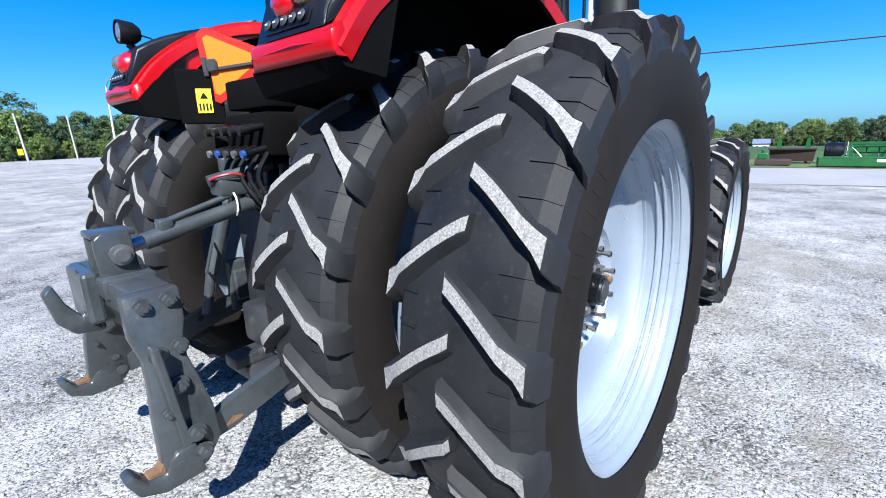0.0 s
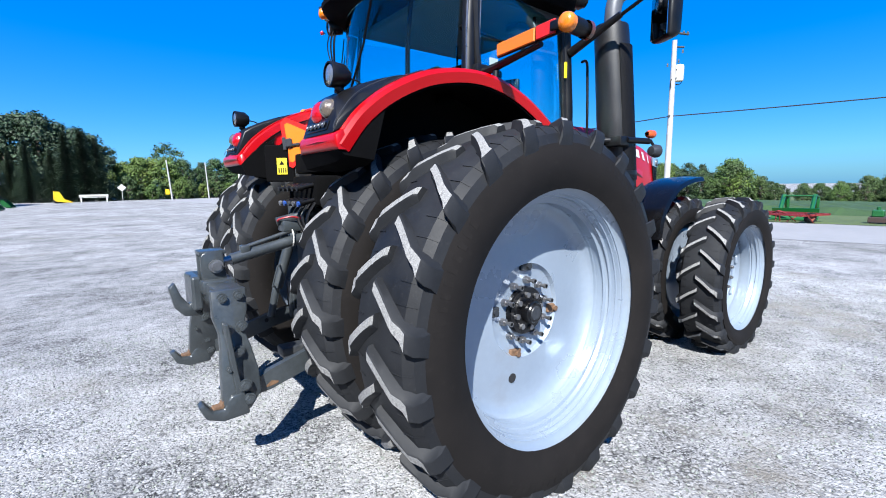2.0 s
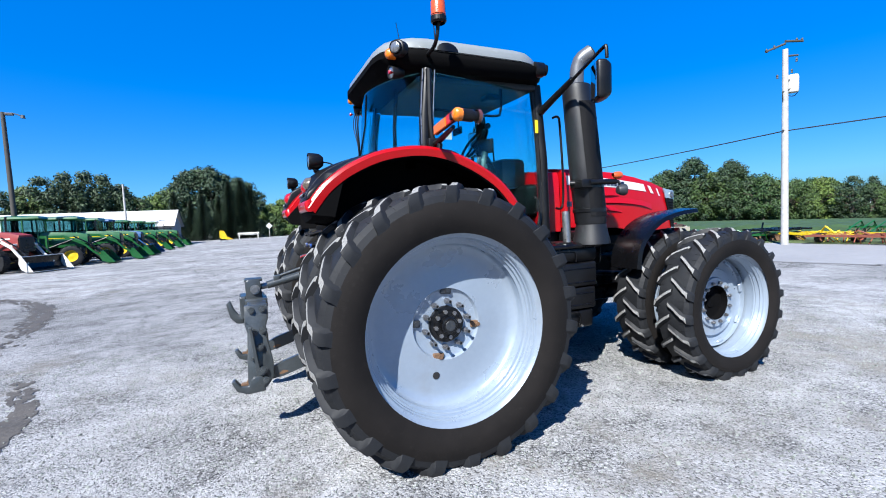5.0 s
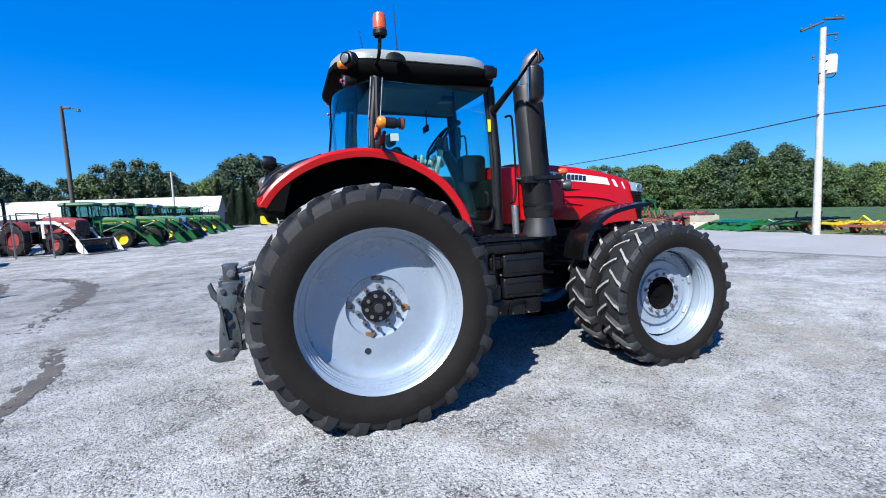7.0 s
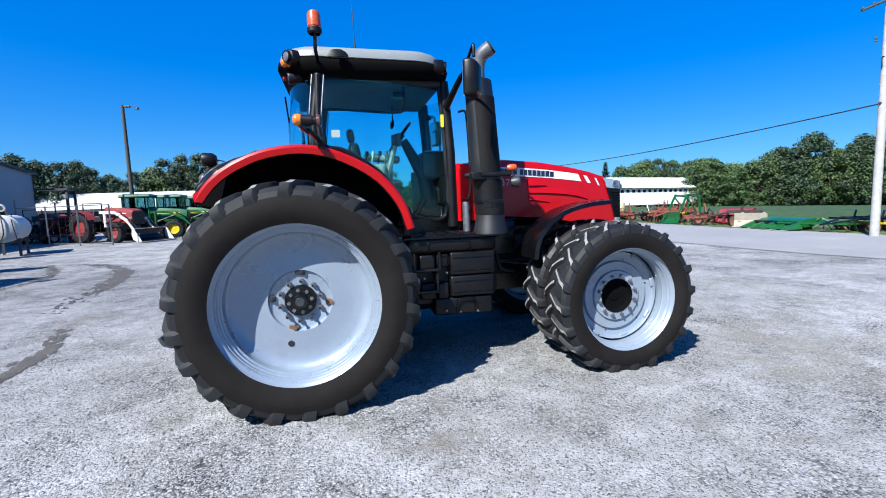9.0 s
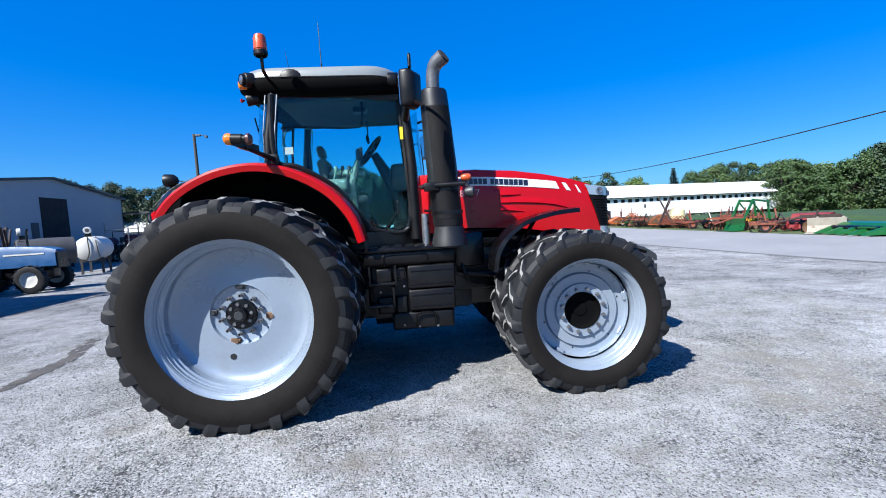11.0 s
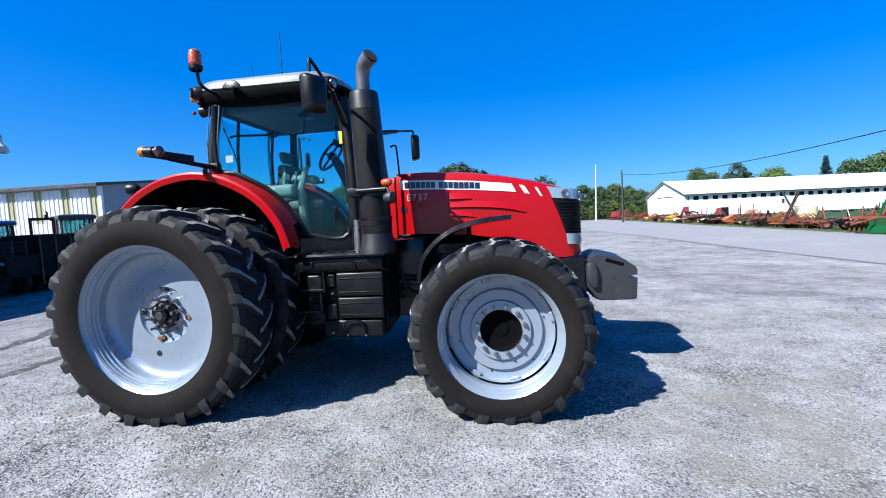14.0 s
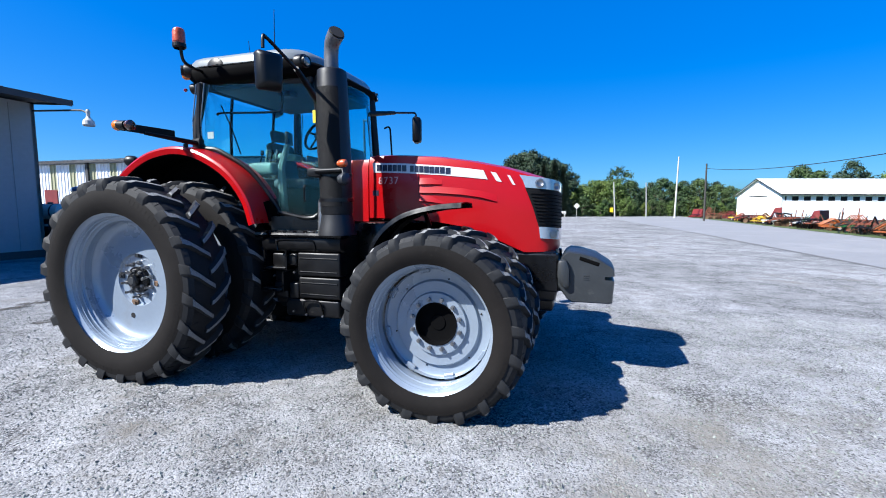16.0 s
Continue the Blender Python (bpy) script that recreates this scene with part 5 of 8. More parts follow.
# front weight
WX = -0.05
WP = [(3.99, 1.09), (4.05, 1.195), (4.10, 1.222), (4.20, 1.212), (4.344, 1.178), (4.485, 1.09), (4.51, 1.06), (4.512, 1.0), (4.43, 0.992), (4.43, 0.962), (4.512, 0.955), (4.50, 0.75), (4.47, 0.735), (4.13, 0.735), (4.09, 0.76), (4.0, 0.885)]
wt = part("front_weight", loft([[(WX + (x if y0 else 4.26 + (x - 4.26) * 0.97), CEN + y, 0.98 + (z - 0.98) * k) for x, z in WP] for y, k, y0 in ((-0.345, 0.955, 0), (-0.325, 1.0, 1), (-0.2, 1.02, 1), (-0.12, 1.10, 1), (0.12, 1.10, 1), (0.2, 1.02, 1), (0.325, 1.0, 1), (0.345, 0.955, 0))]), WEIGHT, TR, "grey cast block front weight", 30)
for s in (-1, 1):
    part("weight_slot", moved(box(-0.095, 0.095, -0.012, 0.012, -0.02, 0.02, 0.009), pose(WX + 4.285, CEN + s * 0.338, 1.135, 0, 18, 0)), LINER, wt)
    for k in range(3):
        part("weight_mark", box(WX + 4.235, WX + 4.29, CEN + s * 0.342, CEN + s * 0.3485, 0.955 + 0.02 * k, 0.961 + 0.02 * k), WEIGHT, wt)
    part("weight_bracket", prism([(3.95, 1.14), (4.03, 1.15), (4.06, 1.06), (4.06, 0.88), (4.0, 0.87), (3.945, 0.97)], CEN + s * 0.40, CEN + s * 0.26, 0.025), WEIGHT, TR, "grey weight bracket", 40)
part("weight_hanger", box(3.86, 4.02, CEN - 0.27, CEN + 0.27, 0.82, 1.12, 0.02), SATIN, TR)

# front fenders
for f in (lambda b: b, mir):
    line = spline([(2.30, 0, 1.10), (2.335, 0, 1.28), (2.42, 0, 1.42), (2.56, 0, 1.54), (2.72, 0, 1.615), (2.95, 0, 1.665), (3.20, 0, 1.685)], 5)
    secs = []
    n = len(line)
    for i, p in enumerate(line):
        d = (line[min(i + 1, n - 1)] - line[max(i - 1, 0)]).normalized()
        out = Vector((-d.z, 0, d.x))
        if out.dot(Vector((p.x - 3.1, 0, p.z - 0.7))) < 0:
            out = -out
        secs.append([(p.x - out.x * 0.04, -1.115, p.z - out.z * 0.04), (p.x, -1.10, p.z), (p.x + out.x * 0.01, -0.92, p.z + out.z * 0.01), (p.x, -0.74, p.z), (p.x - out.x * 0.04, -0.725, p.z - out.z * 0.04)])
    ff = part("front_fender", thick(f(loft(secs, caps=False, wrap=False)), 0.008), GLOSSB, TR, "glossy black plastic front fender", 40)
    part("fender_stay", f(rod((2.75, -0.45, 1.30), (2.80, -0.9, 1.60), 0.022)), SATIN, ff)

# steps, tank and side boxes on the right, fuel tank on the left
tk = part("fuel_tank", loft([[(x, y, z) for y, z in ((-0.30, 0.60), (-0.70, 0.58), (-0.80, 0.66), (-0.815, 0.80), (-0.81, 1.18), (-0.80, 1.30), (-0.78, 1.36), (-0.30, 1.36))] for x in (1.08, 1.10, 1.88, 1.91)]), BLACK, TR, "black moulded side tank", 35)
part("tank_shoulder", loft([[(x, y0 + d, z) for y0, z in ((-0.45, 1.20), (-0.86, 1.195), (-0.915, 1.215), (-0.94, 1.25), (-0.945, 1.32), (-0.93, 1.36), (-0.45, 1.36))] for x, d in ((1.0, 0.05), (1.02, 0.012), (1.06, 0.0), (1.45, 0.0), (1.88, 0.0), (1.93, 0.015), (1.95, 0.05))]), BLACK, tk, "black moulded tank shoulder", 35)
part("shoulder_rib", tube(spline([(1.22, -0.945, 1.22), (1.21, -0.947, 1.29), (1.24, -0.947, 1.325), (1.44, -0.948, 1.33), (1.62, -0.947, 1.325), (1.655, -0.947, 1.29), (1.66, -0.94, 1.22)], 4), 0.008, 6), GLOSSB, tk)
for x0, x1, z0, z1, y in ((1.44, 1.93, 0.965, 1.205, -0.935), (1.44, 1.92, 0.735, 0.955, -0.925), (1.30, 1.425, 1.06, 1.19, -0.92), (1.12, 1.285, 1.04, 1.19, -0.91), (1.12, 1.29, 0.72, 0.89, -0.90), (1.305, 1.425, 0.72, 0.89, -0.905)):
    tp = part("tank_panel", box(x0, x1, y, -0.80, z0, z1, 0.022, 3), BLACK, tk, "black moulded cover", 40)
    if x1 - x0 > 0.3:
        for zz in (z0 + 0.045, z1 - 0.06):
            part("panel_rib", rod((x0 + 0.03, y - 0.001, zz), (x1 - 0.03, y - 0.001, zz), 0.006, seg=8), GLOSSB, tp)
part("lower_cover", box(1.26, 1.90, -0.905, -0.60, 0.54, 0.725, 0.03, 3), BLACK, tk, "", 40)
part("cover_handle", tube(spline([(1.500, -0.90, 0.56), (1.505, -0.935, 0.68), (1.540, -0.94, 0.715), (1.660, -0.94, 0.715), (1.700, -0.935, 0.68), (1.705, -0.90, 0.56)], 4), 0.011, 6), GLOSSB, tk)
part("panel_rib", tube(spline([(1.315, -0.925, 1.17), (1.41, -0.928, 1.17), (1.415, -0.928, 1.08), (1.32, -0.925, 1.075)], 3), 0.006, 6), GLOSSB, tk)
for x, z in ((1.16, 0.955), (1.40, 1.0), (1.38, 0.60), (1.53, 0.575), (1.72, 0.57)):
    part("cover_bolt", bolt_bm(Vector((x, -0.925, z)), (0, -1, 0), 0.011, 0.02), STEEL, tk)
part("top_step", loft([[(x, y0, z) for y0, z in ((-0.55, 1.345), (-0.935, 1.345), (-0.965, 1.36), (-0.97, 1.378), (-0.955, 1.398), (-0.92, 1.408), (-0.55, 1.412))] for x in (0.96, 0.98, 1.45, 1.94, 1.97)]), GLOSSB, TR, "black step plate over the tank", 35)
for k in range(5):
    part("step_rib", box(1.08 + 0.12 * k, 1.16 + 0.12 * k, -0.93, -0.66, 1.40, 1.417, 0.004, 1), SATIN, TR)
for k, z in enumerate((0.80, 1.02)):
    sx = 1.02 + 0.03 * k
    part("step", join(box(sx, sx + 0.28, -0.975 + 0.02 * k, -0.74 + 0.02 * k, z, z + 0.03, 0.008, 1), box(sx, sx + 0.02, -0.975 + 0.02 * k, -0.74 + 0.02 * k, z, z + 0.2), box(sx + 0.26, sx + 0.28, -0.975 + 0.02 * k, -0.74 + 0.02 * k, z, z + 0.2)), SATIN, TR, "black steel boarding step")
part("lower_cab_tank", rod((1.66, -0.82, 1.41), (1.665, -0.80, 1.72), 0.04, seg=16), STEEL, TR, "pale metal canister beside the exhaust", 40)
part("left_tank", box(0.98, 1.95, 2 * CEN + 0.45, 2 * CEN + 0.93, 0.6, 1.38, 0.08, 3), BLACK, TR, "", 40)
part("side_hose", tube(spline([(2.0, -0.5, 1.3), (2.05, -0.62, 1.12), (2.12, -0.6, 0.95), (2.3, -0.5, 0.9)], 6), 0.022, 8), BLACK, TR, "", 45)
part("front_drive_guard", join(box(1.95, 2.3, -0.62, -0.30, 1.12, 1.50, 0.04), rod((2.0, -0.55, 1.05), (2.9, -0.5, 0.95), 0.03)), SATIN, TR, "", 40)

# exhaust
ex = part("exhaust_shield", lathe([(0.128, 1.57), (0.145, 1.60), (0.147, 2.2), (0.135, 2.90), (0.13, 2.955), (0.118, 2.965), (0.10, 2.96)], (0, 0, 0), 28, "z"), SHIELD, TR, "charcoal perforated exhaust shield", 40)
ex.data.transform(Matrix.Translation((1.9266, -0.98, 0)) @ Matrix(((1.06, 0, -0.05, 0), (0, 1.06, 0.06, 0), (0, 0, 1, 0), (0, 0, 0, 1))))
panel = [[(1.9266 - 0.05 * z + 0.162 * math.cos(a), -0.98 + 0.06 * z + 0.162 * math.sin(a), z) for a in [radians(-128 + 11 * q) for q in range(9)]] for z in (1.66, 2.0, 2.4, 2.78)]
part("shield_panel", thick(loft(panel, caps=False, wrap=False), 0.004), MESHB, ex, "black perforated heat panel", 40)
part("exhaust_collar", lathe([(0.185, 1.385), (0.178, 1.43), (0.16, 1.50), (0.148, 1.58)], (1.85, -0.885, 0), 28, "z"), SHIELD, ex, "grey exhaust collar", 40)
part("exhaust_pipe", tube(spline([(1.781, -0.808, 2.88), (1.781, -0.81, 3.0), (1.786, -0.815, 3.12), (1.816, -0.84, 3.21), (1.896, -0.89, 3.27)], 6), [0.068] * 16 + [0.070, 0.071, 0.072, 0.073, 0.074, 0.075, 0.076, 0.077, 0.078], 20), PIPEM, ex, "dull silver bent exhaust pipe", 45)
part("pipe_mouth", tube([(1.891, -0.887, 3.265), (1.908, -0.899, 3.278)], 0.068, 20), DARKIN, ex)
for z in (1.72, 1.955):
    part("shield_band", lathe([(0.157, z - 0.02), (0.164, z - 0.016), (0.164, z + 0.016), (0.157, z + 0.02)], (1.847 - 0.05 * (z - 1.6), -0.884 + 0.06 * (z - 1.6), 0), 28, "z"), SATIN, ex, "", 40)
br = part("lamp_bracket", join(rod((1.60, -0.88, 1.99), (1.72, -1.0, 1.99), 0.025), rod((1.72, -1.02, 1.99), (2.02, -1.06, 1.99), 0.026), box(1.62, 1.76, -1.03, -0.86, 1.94, 2.02, 0.01)), BLACK, TR, "black side lamp bracket", 40)
part("side_indicator", lathe_dir(Vector((2.03, -1.07, 2.05)), Vector((1, -0.2, 0)).normalized(), [(0.022, -0.05), (0.034, -0.025), (0.036, 0.025), (0.024, 0.045), (0.0, 0.05)]), BEACON, br, "amber side indicator", 45)
part("side_lamp", lathe_dir(Vector((2.06, -1.10, 1.905)), Vector((1, -0.3, 0)).normalized(), [(0.0, -0.06), (0.04, -0.05), (0.058, 0.0), (0.055, 0.03), (0.03, 0.045), (0.0, 0.05)]), DARKGREY, br, "grey round side lamp", 45)
part("lamp_stalk", rod((2.03, -1.07, 2.0), (2.05, -1.09, 1.95), 0.012), BLACK, br)

for ob in TR.children:
    if ob.name.startswith(("exhaust", "lamp_bracket")):
        ob.location = (0.045, -0.02, 0.0)

# rear linkage and quick hitch
BEFORE_HITCH = set(TR.children)


def bolt_set(parent, pts, axis=(0, -1, 0), r=0.024):
    for p in pts:
        c, a = Vector(p), Vector(axis).normalized()
        b = join(tube([c, c + a * 0.006], r * 1.35, 14), tube([c, c + a * 0.026], r, 6), tube([c, c + a * 0.036], r * 0.5, 8))
        part("bolt", b, GREY, parent)


qh = part("hitch_frame", join(box(-1.30, -1.14, CEN - 0.36, CEN + 0.36, 0.905, 1.02, 0.02), box(-1.315, -1.13, CEN - 0.13, CEN + 0.13, 0.95, 1.03, 0.01)), GREY, TR, "grey cast three-point quick hitch frame", 40)
for sgn, yc in ((-1, -0.41), (1, 0.45)):
    y0, y1 = yc - 0.032, yc + 0.032
    leg_pts = [(-1.325, 1.02), (-1.14, 1.02), (-1.145, 0.90), (-1.165, 0.84), (-1.17, 0.76), (-1.15, 0.68), (-1.13, 0.56), (-1.13, 0.44), (-1.19, 0.355), (-1.30, 0.335), (-1.335, 0.42), (-1.325, 0.60), (-1.312, 0.70), (-1.308, 0.78), (-1.33, 0.87)]
    lean = sgn * 0.07
    leg = prism(leg_pts, y0, y1, 0.012)
    for v in leg.verts:
        v.co.y += lean * max(-1.0, min(1.0, (0.72 - v.co.z) / 0.25)) if v.co.z < 0.97 else -lean
    lg = part("hitch_leg", leg, GREY, qh, "grey cast hitch leg with claw hook", 40)
    hook = prism([(-1.20, 0.33), (-1.34, 0.325), (-1.42, 0.36), (-1.455, 0.44), (-1.425, 0.455), (-1.40, 0.42), (-1.385, 0.40), (-1.33, 0.395), (-1.315, 0.43), (-1.29, 0.46), (-1.22, 0.46)], y0 + lean - 0.008, y1 + lean + 0.008, 0.012)
    part("claw_hook", hook, GREY, lg, "grey claw hook with worn rusty throat", 40)
    part("hook_wear", prism([(-1.385, 0.402), (-1.335, 0.397), (-1.318, 0.428), (-1.33, 0.44), (-1.345, 0.412), (-1.38, 0.41)], y0 + lean + 0.006, y1 + lean - 0.006), RUST, lg)
    rib = prism([(-1.30, 0.86), (-1.275, 0.86), (-1.225, 0.42), (-1.26, 0.42)], (y0 if sgn < 0 else y1) + lean * 0.6 - 0.026, (y0 if sgn < 0 else y1) + lean * 0.6 + 0.026, 0.006)
    part("leg_rib", rib, GREY, lg)
    ys = y0 - 0.0 if sgn < 0 else y0
    bolt_set(lg, [(-1.27, ys + lean * -1, 0.972), (-1.185, ys + lean * -1, 0.978)])
    bolt_set(lg, [(-1.262, ys - lean * 0.3, 0.80), (-1.19, ys - lean * 0.3, 0.81)])
    bolt_set(lg, [(-1.225, ys + lean * 0.2, 0.68), (-1.215, ys + lean, 0.50), (-1.20, ys + lean, 0.415)], r=0.026)
    bolt_set(lg, [(-1.285, ys + lean * 0.6, 0.60)], r=0.012)
    # lower link arm from the leg to the tractor
    arm = part("lower_link", join(loft([[(x, yc + lean * 0.4 + dy, z + dz) for dy, dz in ((-0.02, -0.06 * k), (0.02, -0.06 * k), (0.02, 0.06 * k), (-0.02, 0.06 * k))] for x, z, k in ((-1.17, 0.44, 0.7), (-1.06, 0.47, 1.0), (-0.75, 0.56, 1.0), (-0.2, 0.66, 0.8))]),), GREY, TR, "grey steel lower link arm")
    part("link_pin_hole", rod((-0.80, yc + lean * 0.4 - 0.024, 0.56), (-0.80, yc + lean * 0.4 - 0.02, 0.56), 0.016, seg=14), DARKIN, arm)
    part("link_rust", loft([[(x, yc + lean * 0.4 - 0.0215, z0) for z0 in (za, zb)] for x, za, zb in ((-1.09, 0.428, 0.44), (-1.06, 0.43, 0.462), (-1.02, 0.44, 0.45))], caps=False, wrap=False), RUST, arm)
    # lift rod
    lr = part("lift_rod", join(tube([(-0.78, yc + 0.05 * -sgn, 0.60), (-0.72, yc + 0.05 * -sgn, 0.85)], 0.028, 12), tube([(-0.72, yc + 0.05 * -sgn, 0.82), (-0.62, yc + 0.06 * -sgn, 1.12)], 0.04, 14), tube([(-0.62, yc + 0.06 * -sgn, 1.1), (-0.52, yc + 0.07 * -sgn, 1.40)], 0.026, 12)), GREY, TR, "grey adjustable lift rod", 45)
    hy = yc + 0.05 * -sgn
    part("lift_rod_handle", tube([(-0.75, hy - 0.03, 0.84), (-0.78, hy - 0.085, 0.85), (-0.735, hy - 0.09, 1.0), (-0.70, hy - 0.03, 1.0)], 0.007, 6), GREY, lr)
    part("lift_arm", join(box(-0.60, -0.25, yc - 0.02 + 0.07 * -sgn, yc + 0.04 + 0.07 * -sgn, 1.36, 1.46, 0.02), ), GREY, TR)
    part("stabiliser_bracket", join(box(-0.62, -0.5, CEN + sgn * 0.44 - 0.03, CEN + sgn * 0.44 + 0.03, 0.55, 0.86, 0.015), box(-0.60, -0.3, CEN + sgn * 0.40 - 0.02, CEN + sgn * 0.40 + 0.02, 0.62, 0.80, 0.01)), GREY, TR)

# top hook and top-link plates
tm = part("top_link_mount", join(prism([(-1.305, 1.02), (-1.305, 1.18), (-1.27, 1.205), (-1.18, 1.195), (-1.165, 1.02)], CEN - 0.075, CEN - 0.045, 0.008), prism([(-1.305, 1.02), (-1.305, 1.18), (-1.27, 1.205), (-1.18, 1.195), (-1.165, 1.02)], CEN + 0.045, CEN + 0.075, 0.008),
                                     box(-1.31, -1.16, CEN - 0.07, CEN + 0.07, 1.18, 1.205, 0.005)), GREY, qh, "grey top-link mounting plates", 40)
part("top_pin", join(rod((-1.225, CEN - 0.11, 1.11), (-1.225, CEN + 0.14, 1.11), 0.026, seg=14), rod((-1.225, CEN - 0.095, 1.11), (-1.225, CEN - 0.078, 1.11), 0.042, seg=16)), STEEL, tm, "", 40)
part("top_hook", prism([(-1.30, 1.0), (-1.36, 1.06), (-1.345, 0.90), (-1.37, 0.87), (-1.41, 0.93), (-1.44, 1.02), (-1.475, 0.985), (-1.45, 0.86), (-1.40, 0.80), (-1.30, 0.79)], CEN + 0.02, CEN + 0.08, 0.012), GREY, qh, "grey upper catch hook", 40)
part("hook_plate", box(-1.36, -1.30, CEN - 0.04, CEN + 0.22, 0.84, 1.05, 0.015), GREY, qh)
tl = part("top_link", join(tube([(-1.225, CEN, 1.11), (-1.10, CEN, 1.135)], 0.026, 12), tube([(-1.12, CEN, 1.13), (-0.56, CEN, 1.25)], 0.037, 14), tube([(-0.60, CEN, 1.24), (-0.42, CEN, 1.28)], 0.026, 12), box(-1.06, -1.0, CEN - 0.03, CEN + 0.03, 1.16, 1.215, 0.008)), GREY, TR, "grey tubular top link", 45)
part("top_link_thread", rod((-1.165, CEN, 1.122), (-1.10, CEN, 1.135), 0.028, seg=14), STEEL, tl)
part("link_lever", rod((-1.03, CEN - 0.0, 1.20), (-0.60, CEN - 0.0, 1.32), 0.014), GREY, tl)
part("link_tie", tube([(-0.72 + 0.0 * math.cos(a), CEN + 0.047 * math.cos(a), 1.24 + 0.06 * math.sin(a)) for a in [2 * math.pi * k / 12 for k in range(12)]], 0.005, 6, True), OLDWHITE, tl, "white cord tie")
for yb in (-0.08, 0.08):
    part("link_bracket", box(-0.5, -0.36, CEN + yb - 0.02, CEN + yb + 0.02, 1.18, 1.42, 0.01), GREY, TR)
# hydraulic remotes
vb = part("valve_block", join(box(-0.62, -0.42, CEN - 0.22, CEN + 0.20, 1.46, 1.66, 0.02), box(-0.60, -0.42, CEN - 0.2, CEN + 0.18, 1.68, 1.82, 0.015)), LINER, TR, "dark hydraulic remote valve block", 40)
rng = random.Random(5)
for k in range(5):
    for r_ in range(2):
        y = CEN - 0.18 + 0.085 * k
        z = 1.50 + 0.10 * r_
        part("coupler", join(tube([(-0.60, y, z), (-0.70, y, z - 0.02)], 0.016, 10), tube([(-0.69, y, z - 0.02), (-0.72, y, z - 0.025)], 0.02, 10)), BLACK, vb, "", 45)
        part("coupler_cap", tube([(-0.72, y, z - 0.025), (-0.735, y, z - 0.028)], 0.018, 10), (HOSE_B, BLACK, STEEL, BLACK, DARKGREY, BLACK)[(k * 2 + r_) % 6], vb)
    part("hose", tube(spline([(-0.62, CEN - 0.2 + 0.08 * k, 1.48), (-0.68, CEN - 0.2 + 0.08 * k, 1.36), (-0.6, CEN - 0.22 + 0.06 * k, 1.2), (-0.45, CEN - 0.15 + 0.05 * k, 1.05)], 5), 0.011, 6), BLACK, vb, "", 45)
lm = part("linkage_valve", join(box(-0.78, -0.62, CEN - 0.02, CEN + 0.10, 1.28, 1.36, 0.015), rod((-0.8, CEN + 0.05, 1.35), (-0.5, CEN + 0.0, 1.42), 0.03)), GREY, TR, "", 40)
part("red_hose", tube(spline([(-0.78, CEN + 0.05, 1.33), (-0.80, CEN + 0.01, 1.365), (-0.73, CEN - 0.04, 1.385), (-0.65, CEN - 0.03, 1.37), (-0.66, CEN + 0.02, 1.40), (-0.58, CEN + 0.02, 1.42)], 6), 0.007, 8), HOSE_R, lm, "red hydraulic hose", 45)
part("lift_shaft", rod((-0.32, CEN - 0.42, 1.42), (-0.32, CEN + 0.42, 1.42), 0.06, seg=16), DARKGREY, TR, "", 40)
part("lift_housing", join(box(-0.46, 0.1, CEN - 0.3, CEN + 0.3, 1.35, 1.7, 0.05), box(-0.3, 0.05, CEN - 0.40, CEN + 0.40, 1.68, 1.98, 0.05)), LINER, TR, "", 40)
part("drawbar", join(box(-0.85, 0.0, CEN - 0.06, CEN + 0.06, 0.42, 0.48, 0.01), box(-0.80, -0.4, CEN - 0.2, CEN + 0.2, 0.34, 0.42, 0.02), box(-0.7, -0.45, CEN - 0.14, CEN + 0.14, 0.48, 0.7, 0.03)), DARKGREY, TR, "", 40)

# slow-vehicle triangle on its bracket
TP = pose(-0.617, 0.363, 1.905, 0, -6, -54)
tri = part("warning_triangle", moved(prism([(0.0, 0.155), (0.05, 0.185), (0.35, 0.03), (0.35, -0.03), (0.05, -0.185), (0.0, -0.155)], -0.003, 0.003), TP), REFLECT_R, TR, "red-edged orange slow-vehicle triangle")
part("triangle_field", moved(prism([(0.035, 0.135), (0.06, 0.145), (0.30, 0.012), (0.30, -0.012), (0.06, -0.145), (0.035, -0.135)], -0.006, 0.005), TP), REFLECT_O, tri, "orange centre of the triangle")
part("triangle_bracket", moved(join(box(0.005, 0.03, -0.022, -0.006, -0.05, 0.045, 0.004, 1), box(0.03, 0.085, -0.03, -0.006, -0.035, 0.03, 0.008, 1), box(0.085, 0.3, -0.022, -0.008, -0.03, -0.012, 0.004, 1)), TP), DARKGREY, tri, "grey mounting bracket")
ws = part("warning_sticker", moved(box(-0.004, 0.0, -0.036, 0.036, -0.055, 0.065), pose(-0.64, 0.352, 1.735, 0, 0, 60)), YELLOW, TR, "yellow warning sticker")
part("sticker_panel", moved(box(0.002, 0.02, -0.09, 0.12, -0.11, 0.16, 0.01), pose(-0.64, 0.352, 1.735, 0, 0, 60)), LINER, TR)
part("sticker_mark", moved(prism([(-0.018, 0.005), (0.018, 0.005), (0.0, 0.036)], -0.0015, 0.0015), pose(-0.64, 0.352, 1.735, 0, 0, 60) @ pose(-0.0055, 0, 0.012, 0, 0, 90)), BLACK, ws)
for k in range(4):
    part("sticker_bar", moved(box(-0.007, -0.005, -0.029 + 0.016 * k, -0.021 + 0.016 * k, -0.042, -0.008), pose(-0.64, 0.352, 1.735, 0, 0, 60)), BLACK, ws)


for ob in TR.children:
    if ob not in BEFORE_HITCH:
        ob.location = (-0.03, -0.04, 0.045)

